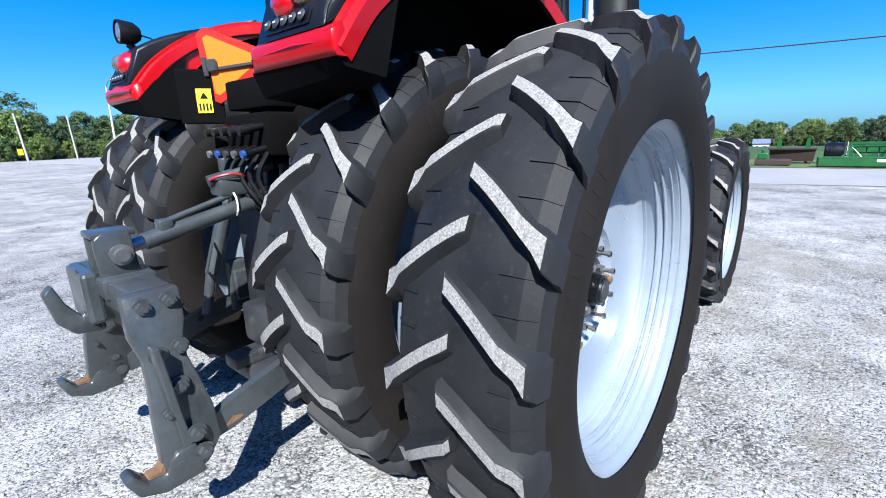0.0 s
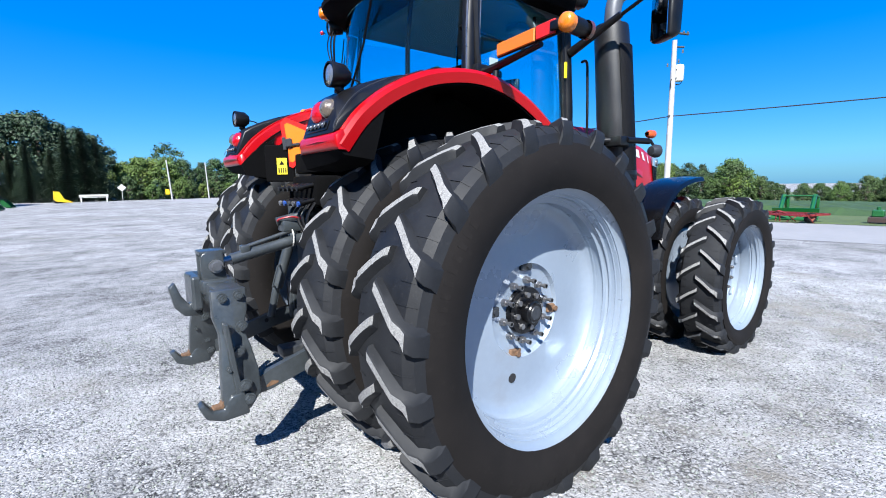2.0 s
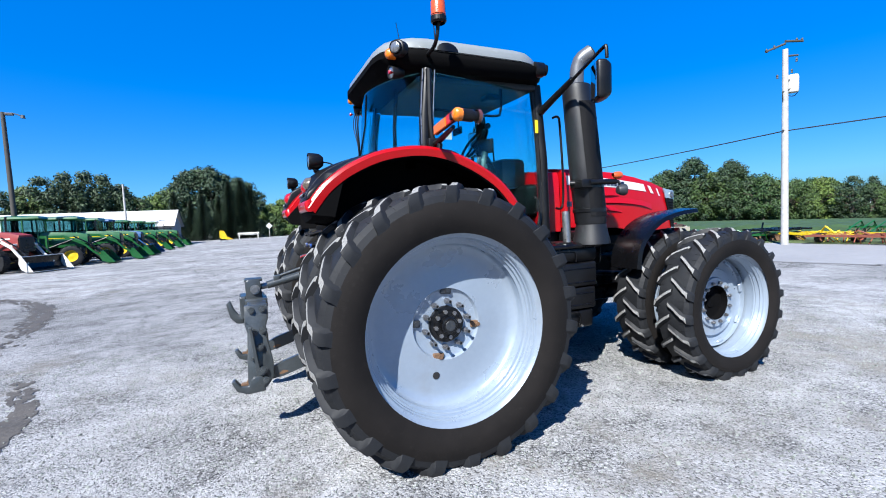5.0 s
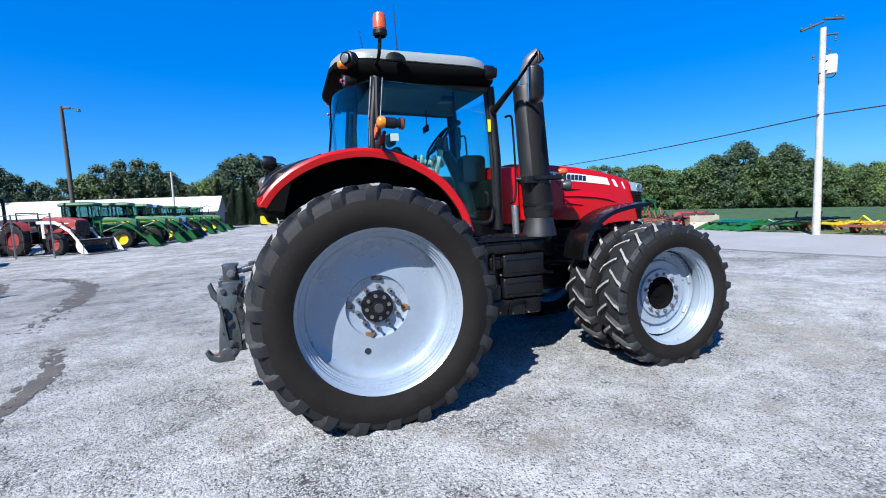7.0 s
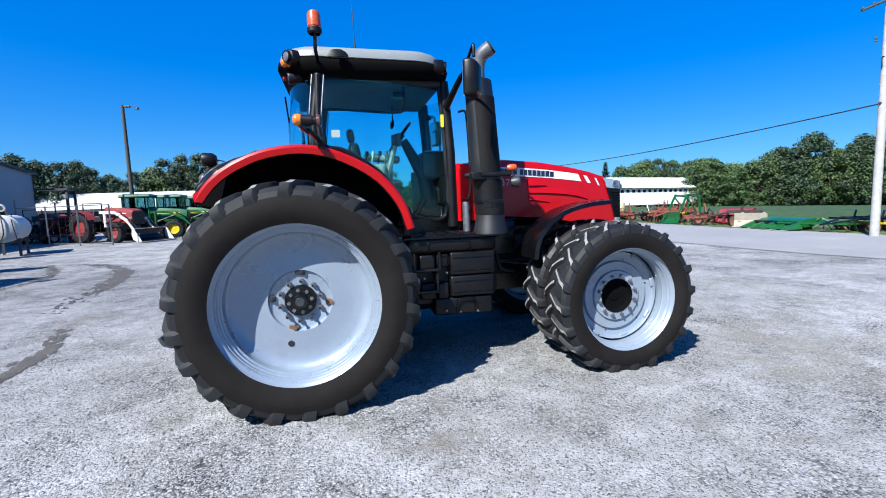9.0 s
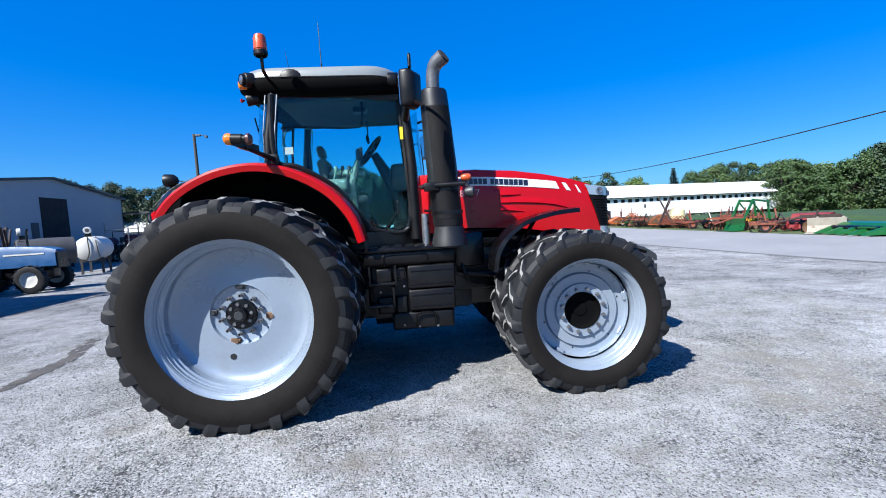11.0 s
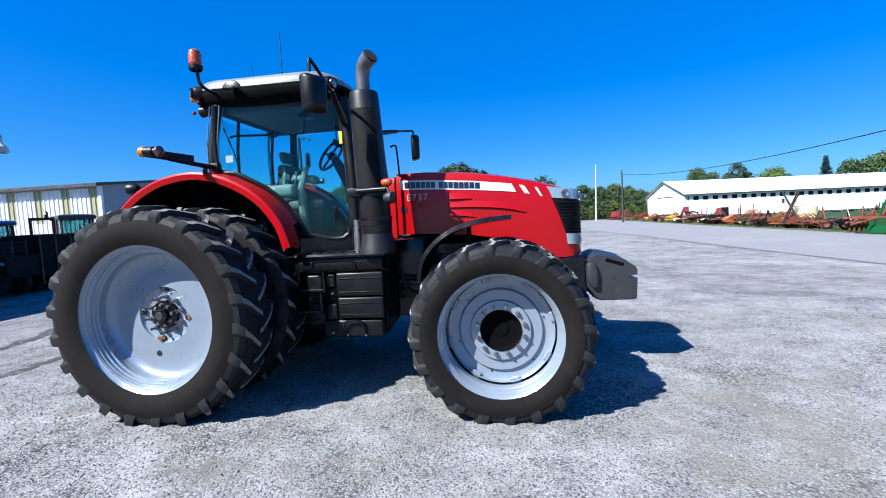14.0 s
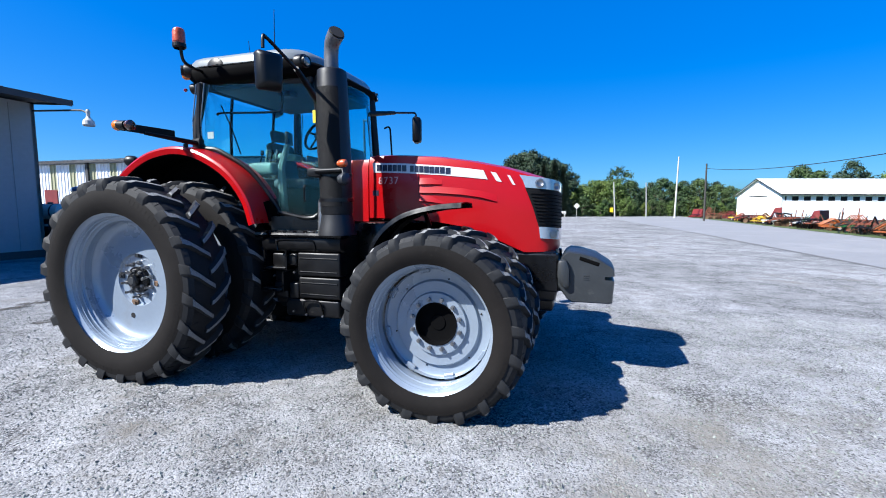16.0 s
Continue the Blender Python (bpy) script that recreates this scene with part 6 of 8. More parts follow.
# ---- road, grass and field ----
def poly_sheet(name, pts, z0, z1, material, label, category, kind="structure"):
    bm = slab(pts, z0, z1)
    return tagged(part(name, bm, material), label, category, kind=kind)


VERGE_Y = (-120, -50, -4, 2, 6, 12, 20, 35, 52, 80)
VERGE_X = (44, 29, 20.6, 20.0, 19.2, 18.5, 18.5, 18.7, 19.2, 19.8)
poly_sheet("road", [(34, -120), (21, -40), (14.2, -3), (13.1, 1.6), (12.3, 4.5), (11.9, 8), (11.5, 13), (11.1, 20), (10.6, 28), (8.2, 55), (6.2, 74)] + [(x - 0.2, y) for x, y in zip(VERGE_X[::-1], VERGE_Y[::-1])], -0.02, 0.004, ROADM, "smooth pale grey chip-seal road beside the yard", "road")
seam = spline([(21, -40, 0.008), (14.2, -3, 0.008), (13.1, 1.6, 0.008), (12.3, 4.5, 0.008), (11.9, 8, 0.008), (11.5, 13, 0.008), (11.1, 20, 0.008), (10.6, 28, 0.008), (8.2, 55, 0.008)], 10)
bm = bmesh.new()
rng = random.Random(3)
prev = None
for p in seam:
    w = 0.06 + 0.05 * rng.random()
    a, b = bm.verts.new((p.x - w, p.y, 0.008)), bm.verts.new((p.x + w, p.y, 0.008))
    if prev:
        bm.faces.new((prev[0], prev[1], b, a))
    prev = (a, b)
tagged(part("road_edge_seam", bm, SEAM), "thin dark worn seam along the road edge", "road edge", kind="structure")
bm = bmesh.new()
rows = [[bm.verts.new((x, y, land(x) + 0.012)) for x in (np.interp(y, VERGE_Y, VERGE_X), max(21.0, np.interp(y, VERGE_Y, VERGE_X) + 0.5), 60, 110, 160, 300)] for y in (-120, -50, -4, 2, 6, 12, 20, 35, 52, 80, 140)]
for a, b in zip(rows, rows[1:]):
    for k in range(5):
        bm.faces.new((a[k], a[k + 1], b[k + 1], b[k]))
tagged(part("grass_verge", bm, GRASSM), "mown grass verge beyond the road", "grass", kind="structure")


def field(name, x0, x1, y0, y1, step, h):
    rng = random.Random(9)
    nx, ny = int((x1 - x0) / step), int((y1 - y0) / step)
    vs, fs = [], []
    for i in range(nx + 1):
        for j in range(ny + 1):
            edge = i in (0, nx) or j in (0, ny)
            vs.append((x0 + i * step + rng.uniform(-0.2, 0.2), y0 + j * step + rng.uniform(-0.2, 0.2), land(x0 + i * step) + (0.0 if edge else h + rng.uniform(-0.14, 0.12))))
    for i in range(nx):
        for j in range(ny):
            a = i * (ny + 1) + j
            fs.append((a, a + ny + 1, a + ny + 2, a + 1))
    me = bpy.data.meshes.new(name)
    me.from_pydata(vs, [], fs)
    me.materials.append(CROPM)
    return tagged(new(name, me), "low dense green soybean crop", "crop field", kind="stuff")


field("crop_field", 31, 112, -80, 64, 0.9, 0.42)

# muddy wheel ruts in the gravel
def rut(pts, w, seed):
    rng = random.Random(seed)
    bm = bmesh.new()
    line = spline([(x, y, 0.006) for x, y in pts], 26)
    for i, p in enumerate(line[:-1]):
        fade = math.sin(math.pi * min(1.0, max(0.04, (i + 1) / len(line)))) ** 0.5
        d = (line[i + 1] - p).normalized()
        side = Vector((-d.y, d.x, 0))
        for k in range(3):
            if rng.random() > 0.8 * fade:
                continue
            q = p + side * rng.gauss(0, w * 0.9) + d * rng.uniform(-0.08, 0.08)
            n = rng.randint(5, 7)
            a, b = rng.uniform(0.04, 0.16) * fade, rng.uniform(0.02, 0.06)
            z = Vector((0, 0, 0.0008 * rng.random()))
            bm.faces.new([bm.verts.new(q + z + d * (a * math.cos(6.283 * j / n) * rng.uniform(0.7, 1.2)) + side * (b * math.sin(6.283 * j / n) * rng.uniform(0.6, 1.3))) for j in range(n)])
    return tagged(part("wheel_rut", bm, RUT), "dark muddy wheel rut pressed into gravel", "wheel rut", kind="structure")


rut([(-10.6, 13.2), (-8.4, 12.4), (-7.0, 11.2), (-6.1, 9.6), (-5.6, 7.8), (-5.3, 6.2)], 0.12, 1)
rut([(-8.0, 12.0), (-6.8, 10.7), (-5.85, 9.1), (-5.4, 7.4), (-5.15, 5.4), (-4.8, 3.6)], 0.13, 7)
rut([(-6.4, 10.4), (-5.7, 8.9), (-5.3, 7.3), (-5.0, 5.6)], 0.07, 8)
rut([(-3.9, 2.4), (-3.5, 1.4), (-3.35, 0.5), (-3.3, -0.6)], 0.06, 9)
rut([(-11.2, 13.2), (-9.6, 12.4), (-8.6, 11.0), (-7.9, 9.2), (-7.8, 7.2), (-8.3, 4.8)], 0.09, 2)
rut([(-6.5, 3.5), (-5.6, 2.2), (-5.0, 0.6), (-4.8, -1.4)], 0.08, 4)

# loose larger stones on the near gravel
STONE = leaf_material("loose_limestone", (0.27, 0.27, 0.27))


def stones(name, x0, x1, y0, y1, count, smin, smax, seed, label):
    g = np.random.default_rng(seed)
    c = np.stack([g.uniform(x0, x1, count), g.uniform(y0, y1, count), np.zeros(count)], 1)
    s = g.uniform(smin, smax, count) * np.where(g.random(count) < 0.05, 1.7, 1.0)
    tpl = np.array([(1, 0, -0.2), (-0.1, 0.9, -0.2), (-0.9, 0.1, -0.2), (0.0, -0.9, -0.2), (0.35, 0.3, 0.75), (-0.35, -0.2, 0.85)])
    a = g.uniform(0, 6.283, count)
    rot = np.stack([np.stack([np.cos(a), -np.sin(a), 0 * a], 1), np.stack([np.sin(a), np.cos(a), 0 * a], 1), np.stack([0 * a, 0 * a, 1 + 0 * a], 1)], 1)
    v = tpl[None] + g.uniform(-0.25, 0.25, (count, 6, 3))
    v = np.einsum("nij,nkj->nki", rot, v) * s[:, None, None] + c[:, None]
    tri_ = np.array([(0, 1, 4), (1, 2, 5), (1, 5, 4), (2, 3, 5), (3, 0, 4), (3, 4, 5)])
    f = (tri_[None] + 6 * np.arange(count)[:, None, None]).reshape(-1, 3)
    me = bpy.data.meshes.new(name)
    me.from_pydata(v.reshape(-1, 3), [], f)
    me.materials.append(STONE)
    return tagged(new(name, me), label, "stones", kind="stuff")


stones("loose_stones", -5.0, 8.0, -7.5, 3.0, 60000, 0.005, 0.0115, 21, "loose angular limestone chips on the gravel")


# ---- trees ----
def leaf_cloud(centres, rng, per, size, squash=0.7):
    vs, fs = [], []
    for c, rad in centres:
        for _ in range(per):
            d = Vector((rng.gauss(0, 1), rng.gauss(0, 1), rng.gauss(0, squash)))
            d = d.normalized() * rad * rng.random() ** 0.4
            p = Vector(c) + d
            n = (d.normalized() + Vector((rng.gauss(0, 0.45), rng.gauss(0, 0.45), rng.gauss(0.35, 0.45)))).normalized()
            u = n.orthogonal().normalized()
            u.rotate(Matrix.Rotation(rng.uniform(0, 6.28), 3, n))
            w = n.cross(u)
            s = size * rng.uniform(0.55, 1.25)
            b = len(vs)
            vs += [tuple(p + u * s), tuple(p + w * s * 0.6 - n * s * 0.2), tuple(p - u * s), tuple(p - w * s * 0.6 - n * s * 0.2)]
            fs.append((b, b + 1, b + 2, b + 3))
    return vs, fs


def broad_tree(seed, h, w, leaf, label, per=62, n=84, size=0.2, low=0.06):
    rng = random.Random(seed)
    t = thing("tree", label, "tree", "trees round the yard")
    trunk = tube([(0, 0, 0), (rng.uniform(-0.1, 0.1), 0, h * 0.3), (rng.uniform(-0.2, 0.2), rng.uniform(-0.2, 0.2), h * 0.75)], [0.035 * h, 0.026 * h, 0.008 * h], 7)
    limbs = []
    for k in range(7):
        a = 2 * math.pi * k / 7 + rng.uniform(-0.3, 0.3)
        z0 = h * rng.uniform(0.18, 0.5)
        limbs.append(tube([(0, 0, z0), (math.cos(a) * w * 0.22, math.sin(a) * w * 0.22, z0 + h * 0.14), (math.cos(a) * w * 0.4, math.sin(a) * w * 0.4, z0 + h * 0.2)], [0.014 * h, 0.009 * h, 0.003 * h], 5))
    part("trunk", join(trunk, *limbs), BARK, t)
    cs = []
    for k in range(n):
        a, u = rng.uniform(0, 6.28), rng.random()
        z = h * (low + (0.97 - low) * u)
        prof = math.sin(math.pi * min(1.0, max(0.04, (u * 0.86 + 0.14)))) ** 0.7
        r = w * 0.5 * prof * rng.uniform(0.45, 1.0)
        cs.append(((r * math.cos(a), r * math.sin(a), z), w * rng.uniform(0.08, 0.16)))
    vs, fs = leaf_cloud(cs, rng, per, size)
    me = bpy.data.meshes.new("crown")
    me.from_pydata(vs, [], fs)
    me.materials.append(leaf)
    c = new("crown", me)
    c.parent = t
    return t


def spruce(seed, h, w, label):
    rng = random.Random(seed)
    t = thing("spruce", label, "tree", "trees round the yard")
    part("trunk", tube([(0, 0, 0), (0, 0, h * 0.98)], [0.022 * h, 0.003 * h], 7), BARK, t)
    vs, fs = [], []
    tiers = 34
    for i in range(tiers):
        u = i / (tiers - 1)
        z = h * (0.05 + 0.93 * u)
        R = w * 0.5 * (1 - u) ** 0.85 * rng.uniform(0.8, 1.1) + 0.08
        nb = int(20 - 9 * u)
        for k in range(nb):
            a = 2 * math.pi * (k + rng.random()) / nb
            L = R * rng.uniform(0.7, 1.15)
            for q in range(7):
                f = (q + 0.6) / 7
                p = Vector((math.cos(a) * L * f, math.sin(a) * L * f, z - 0.28 * L * f * f + rng.uniform(-0.05, 0.05)))
                side = Vector((-math.sin(a), math.cos(a), 0))
                for sg in (-1, 1):
                    s = (0.16 + 0.16 * (1 - f)) * (0.6 + 0.05 * h) * rng.uniform(0.7, 1.2)
                    b = len(vs)
                    o = Vector((math.cos(a), math.sin(a), 0))
                    vs += [tuple(p), tuple(p + o * s * 0.8 + side * sg * s * 0.3), tuple(p + o * s * 0.5 + side * sg * s + Vector((0, 0, -s * 0.5))), tuple(p + side * sg * s * 0.5 - Vector((0, 0, s * 0.25)))]
                    fs.append((b, b + 1, b + 2, b + 3))
    me = bpy.data.meshes.new("crown")
    me.from_pydata(vs, [], fs)
    me.materials.append(NEEDLE)
    c = new("crown", me)
    c.parent = t
    return t


def S(x, y, turn, k, kz=None):
    return Matrix.Translation((x, y, 0)) @ Matrix.Rotation(turn, 4, "Z") @ Matrix.Diagonal((k, k, kz or k, 1))


rng = random.Random(77)
KINDS = {
    "g": broad_tree(1, 9.0, 8.0, LEAF_G, "broad green summer tree with an uneven crown"),
    "g2": broad_tree(2, 9.0, 7.0, LEAF_G, "rounded green summer tree at the field edge"),
    "y": broad_tree(3, 8.0, 7.5, LEAF_Y, "yellow-green leafy tree with sunlit crown"),
    "d": broad_tree(4, 12.0, 8.5, LEAF_D, "tall dark green maple with dense crown", n=120),
    "d2": broad_tree(5, 10.0, 7.5, LEAF_D, "dark green tree behind the sheds"),
    "w": broad_tree(6, 10.0, 7.0, LEAF_G, "tall thin-crowned tree with wispy top", per=26, n=55, low=0.35),
}
SPR = spruce(8, 9.0, 5.0, "dark blue-green spruce with drooping boughs")
USED = set()


def plant(kind, x, y, h):
    src = SPR if kind == "s" else KINDS[kind]
    base = {"g": 9.0, "g2": 9.0, "y": 8.0, "d": 12.0, "d2": 10.0, "w": 10.0, "s": 9.0}[kind]
    k = h / base
    m = Matrix.Translation((0, 0, land(x) - 0.05)) @ S(x, y, rng.uniform(0, 6.28), k * rng.uniform(0.92, 1.15), k)
    if kind not in USED:
        USED.add(kind)
        src.matrix_basis = m
    else:
        copy_thing_scaled(src, m)


def copy_thing_scaled(src, m):
    c = copy_thing(src, Matrix())
    c.matrix_basis = m
    return c


# dark clump at the yard's end
for kind, x, y, h in (("d", -10.4, 87, 12.2), ("d", -8.6, 89, 12.9), ("d", -6.6, 87, 12.8), ("d", -4.4, 88, 11.6), ("d", -2.3, 86, 10.8), ("d2", -0.5, 86, 10.0), ("d2", 0.9, 87, 7.4), ("g", -13.4, 88, 9.3), ("y", -15.6, 86, 8.0), ("d2", -12.2, 90, 10.6),
                      ("s", -11.6, 78.5, 8.2), ("s", -9.4, 79, 7.0), ("s", -7.6, 78, 8.6), ("s", -5.2, 78.5, 7.4), ("s", -3.6, 78, 9.8), ("s", -1.7, 78.5, 10.4), ("s", -0.2, 79, 9.2)):
    plant(kind, x, y, h)
# yellow-green trees along the road's end and hedge to the barn
for kind, x, y, h in (("y", 3.2, 85, 5.9), ("y", 5.0, 84, 6.6), ("y", 7.0, 85, 6.6), ("y", 9.0, 84, 6.8), ("w", 9.6, 88, 9.4), ("g", 11.6, 86, 6.6), ("g2", 14.4, 88, 5.4), ("g", 17.6, 89, 6.9), ("g2", 20.4, 89, 6.2), ("g", 23.6, 88, 6.8), ("g2", 26.4, 88, 6.0), ("g", 29.0, 90, 5.6),
                      ("g2", 6.0, 92, 7.2), ("d2", 13, 96, 6.8), ("d2", 19, 97, 7.4), ("d2", 25, 97, 7.2), ("d2", 16, 94, 6.6), ("d2", 22, 94, 6.8), ("d2", 28, 96, 6.8)):
    plant(kind, x, y, h)
for i in range(20):
    plant(("g", "g2", "y")[i % 3], 3.4 + 1.35 * i + rng.uniform(-0.5, 0.5), 81.0 + 0.2 * i + rng.uniform(-1, 1), rng.uniform(2.4, 3.8))
# lone tops over the barn's roof
for kind, x, y, h in (("g", 47.5, 111, 11.0), ("g2", 50.5, 111, 10.2), ("d2", 55, 108, 11.8), ("d2", 58, 110, 9.8), ("y", 62, 106, 10.2), ("s", 69, 101, 12.2), ("g", 72.5, 99, 10.6), ("g2", 76, 97, 11.6), ("g", 79, 98, 12.2), ("d2", 82, 97, 12.6), ("g2", 86, 97, 12.4), ("d2", 90, 96, 12.0)):
    plant(kind, x, y, h)
# wood beyond the field
for i in range(34):
    az = 43.0 + 1.75 * i
    tall = np.interp(az, [40, 45, 48, 52, 54, 56, 58, 61, 64, 67, 69.5, 71.5, 73.5, 77, 79, 81, 84, 95, 110], [10, 10.9, 10, 11.4, 12.4, 11.8, 10.2, 8.2, 8.6, 8.2, 6, 8, 4.8, 3.6, 4.2, 5.2, 5.6, 5.6, 6])
    for row in range(3):
        kd = rng.choice(("g", "g2", "y", "d2", "g", "g2"))
        far = 116 + 4.5 * row + rng.uniform(-1.5, 1.5)
        a = radians(az + rng.uniform(-0.7, 0.7))
        plant(kd, far * math.sin(a), far * math.cos(a) - 4, (rng.uniform(0.82, 1.06) + 0.04 * row) * tall)
for kind, x, y, h in (("d", 93, 66, 14.6), ("d", 97, 60, 13.4), ("d2", 90, 70, 12.4), ("g", 109, 34, 8.6), ("y", 111, 35.5, 9.4)):
    plant(kind, x, y, h)
# trees behind the long shed and the workshop
for x, y, h in ((-16.6, 80, 7.4), (-18.8, 79.5, 9.2), (-21, 79, 10.8), (-23, 78.5, 11.2), (-25, 77, 10.9), (-27.2, 76, 10.2), (-29, 76, 9.0), (-31.5, 75, 8.2), (-34.5, 74, 7.8), (-37, 73, 7.2), (-40, 72, 7.6), (-43, 71, 7.2), (-46, 70, 7.4), (-20, 84, 9.6), (-26, 83, 9.8), (-32, 82, 8.0)):
    plant(rng.choice(("d2", "d", "d2", "g2")), x, y, h)
for x, y, h in ((-44.4, 60, 10.0), (-42.2, 61.5, 9.2), (-40.2, 63, 9.6), (-38.4, 64.3, 8.9), (-36.6, 65.2, 8.8), (-34.9, 66.3, 9.0), (-33.4, 67, 8.0), (-31, 68.2, 6.9)):
    plant("d2" if h < 8.85 else "d", x, y, h)



# ---- poles and wires ----
def pole(x, y, h, r, material, label, lean=0.0, k=1.0):
    t = thing("utility_pole", label, "pole", at=Matrix.Translation((x, y, 0)) @ Matrix.Diagonal((k, k, k, 1)))
    part("shaft", tube([(0, 0, -0.2), (lean * 0.5, 0, h * 0.5), (lean, 0, h)], [r, r * 0.88, r * 0.72], 12), material, t, "", 50)
    return t


P1 = pole(18.4, 6.35, 8.75, 0.155, WOODGREY, "tall pale grey wooden utility pole with transformer", 0.0, 0.872)
part("transformer", join(lathe([(0.0, 6.85), (0.21, 6.86), (0.23, 6.92), (0.23, 7.55), (0.2, 7.62), (0.0, 7.66)], (0.34, -0.12, 0), 20, "z"), box(0.05, 0.25, -0.16, -0.06, 7.0, 7.1), box(0.05, 0.25, -0.16, -0.06, 7.4, 7.5)), OLDWHITE, P1, "white pole transformer can", 40)
part("crossarm", join(rod((-0.9, 0.3, 8.65), (0.0, 0, 9.0), 0.045), rod((0.0, 0, 9.1), (0.85, -0.25, 9.12), 0.05), rod((0.0, 0, 8.45), (0.6, -0.18, 8.5), 0.04)), WOODDARK, P1)
for p in ((-0.85, 0.29, 8.7), (-0.5, 0.17, 8.84), (0.55, -0.16, 9.17), (0.8, -0.24, 9.17), (0.55, -0.16, 8.3), (-0.4, 0.1, 7.55), (0.3, -0.1, 7.8)):
    part("insulator", lathe([(0.0, -0.09), (0.05, -0.08), (0.035, -0.02), (0.05, 0.02), (0.03, 0.08), (0.0, 0.1)], p, 8, "z"), TRIMM, P1)
part("cable_loop", tube(spline([(0.55, -0.16, 7.5), (0.66, -0.2, 7.1), (0.5, -0.15, 6.75), (0.1, -0.1, 6.7), (-0.16, 0, 6.9), (-0.16, 0, 6.5)], 6), 0.018, 6), WIREM, P1)
part("wire_clamp", rod((-0.17, 0.0, 5.16), (0.17, 0, 5.16), 0.05), TRIMM, P1)
pole(17.4, 55.6, 6.75, 0.12, WOODDARK, "short dark wooden pole at the roadside")
pole(16.6, 70.0, 9.1, 0.13, OLDWHITE, "slender white-painted pole at the roadside", 0.25)
P4 = pole(8.6, 77.4, 6.0, 0.13, WOODGREY, "grey wooden pole with a yellow sign", -0.35)
part("sign", box(-0.85, -0.3, -0.16, -0.14, 0.8, 1.6, 0.02), GYEL, P4, "yellow road sign")
pole(13.2, 74.4, 5.6, 0.10, WOODGREY, "thin grey wooden pole at the roadside", -0.2)
DS = thing("road_sign", "small grey diamond road sign on a post", "road sign", at=pose(2.3, 76.5, 0))
part("post", rod((0, 0, 0), (0, 0, 1.9), 0.04), WOODGREY, DS)
part("sign_plate", moved(box(-0.38, 0.38, -0.05, -0.03, -0.38, 0.38), pose(0, 0, 1.9, 0, 45, 0)), OLDWHITE, DS, "pale diamond plate")
L1 = pole(-13.4, 28.95, 8.9, 0.14, WOODDARK, "tall dark wooden yard lamp pole")
part("lamp_arm", join(tube([(0, 0, 8.75), (0.45, -0.1, 8.85), (0.85, -0.2, 8.7)], 0.03, 6), box(0.1, 0.5, -0.16, 0.02, 8.72, 8.86, 0.03), lathe([(0.0, 8.6), (0.12, 8.56), (0.09, 8.72), (0.0, 8.75)], (0.95, -0.22, 0), 10, "z")), TRIMM, L1, "small yard lamp on an arm")
L2 = pole(-14.1, 58.5, 7.5, 0.13, WOODGREY, "grey wooden yard lamp pole behind tractors")
part("lamp_arm", join(tube([(0, 0, 7.1), (0.3, -0.1, 7.2), (0.5, -0.15, 7.1)], 0.03, 6), lathe([(0.0, 6.95), (0.12, 6.92), (0.09, 7.06), (0.0, 7.1)], (0.55, -0.17, 0), 10, "z")), TRIMM, L2, "small yard lamp on an arm")


def wire(a, b, sag, r=0.022):
    a, b = Vector(a), Vector(b)
    pts = [a.lerp(b, k / 24) - Vector((0, 0, sag * 4 * (k / 24) * (1 - k / 24))) for k in range(25)]
    return tagged(part("overhead_wire", tube(pts, r, 6), WIREM), "thin black overhead wire between poles", "wire")


wire((18.4, 6.35, 4.5), (17.4, 55.6, 6.2), 0.95)
wire((18.4, 6.35, 4.5), (30.6, -43, 6.6), 0.7)


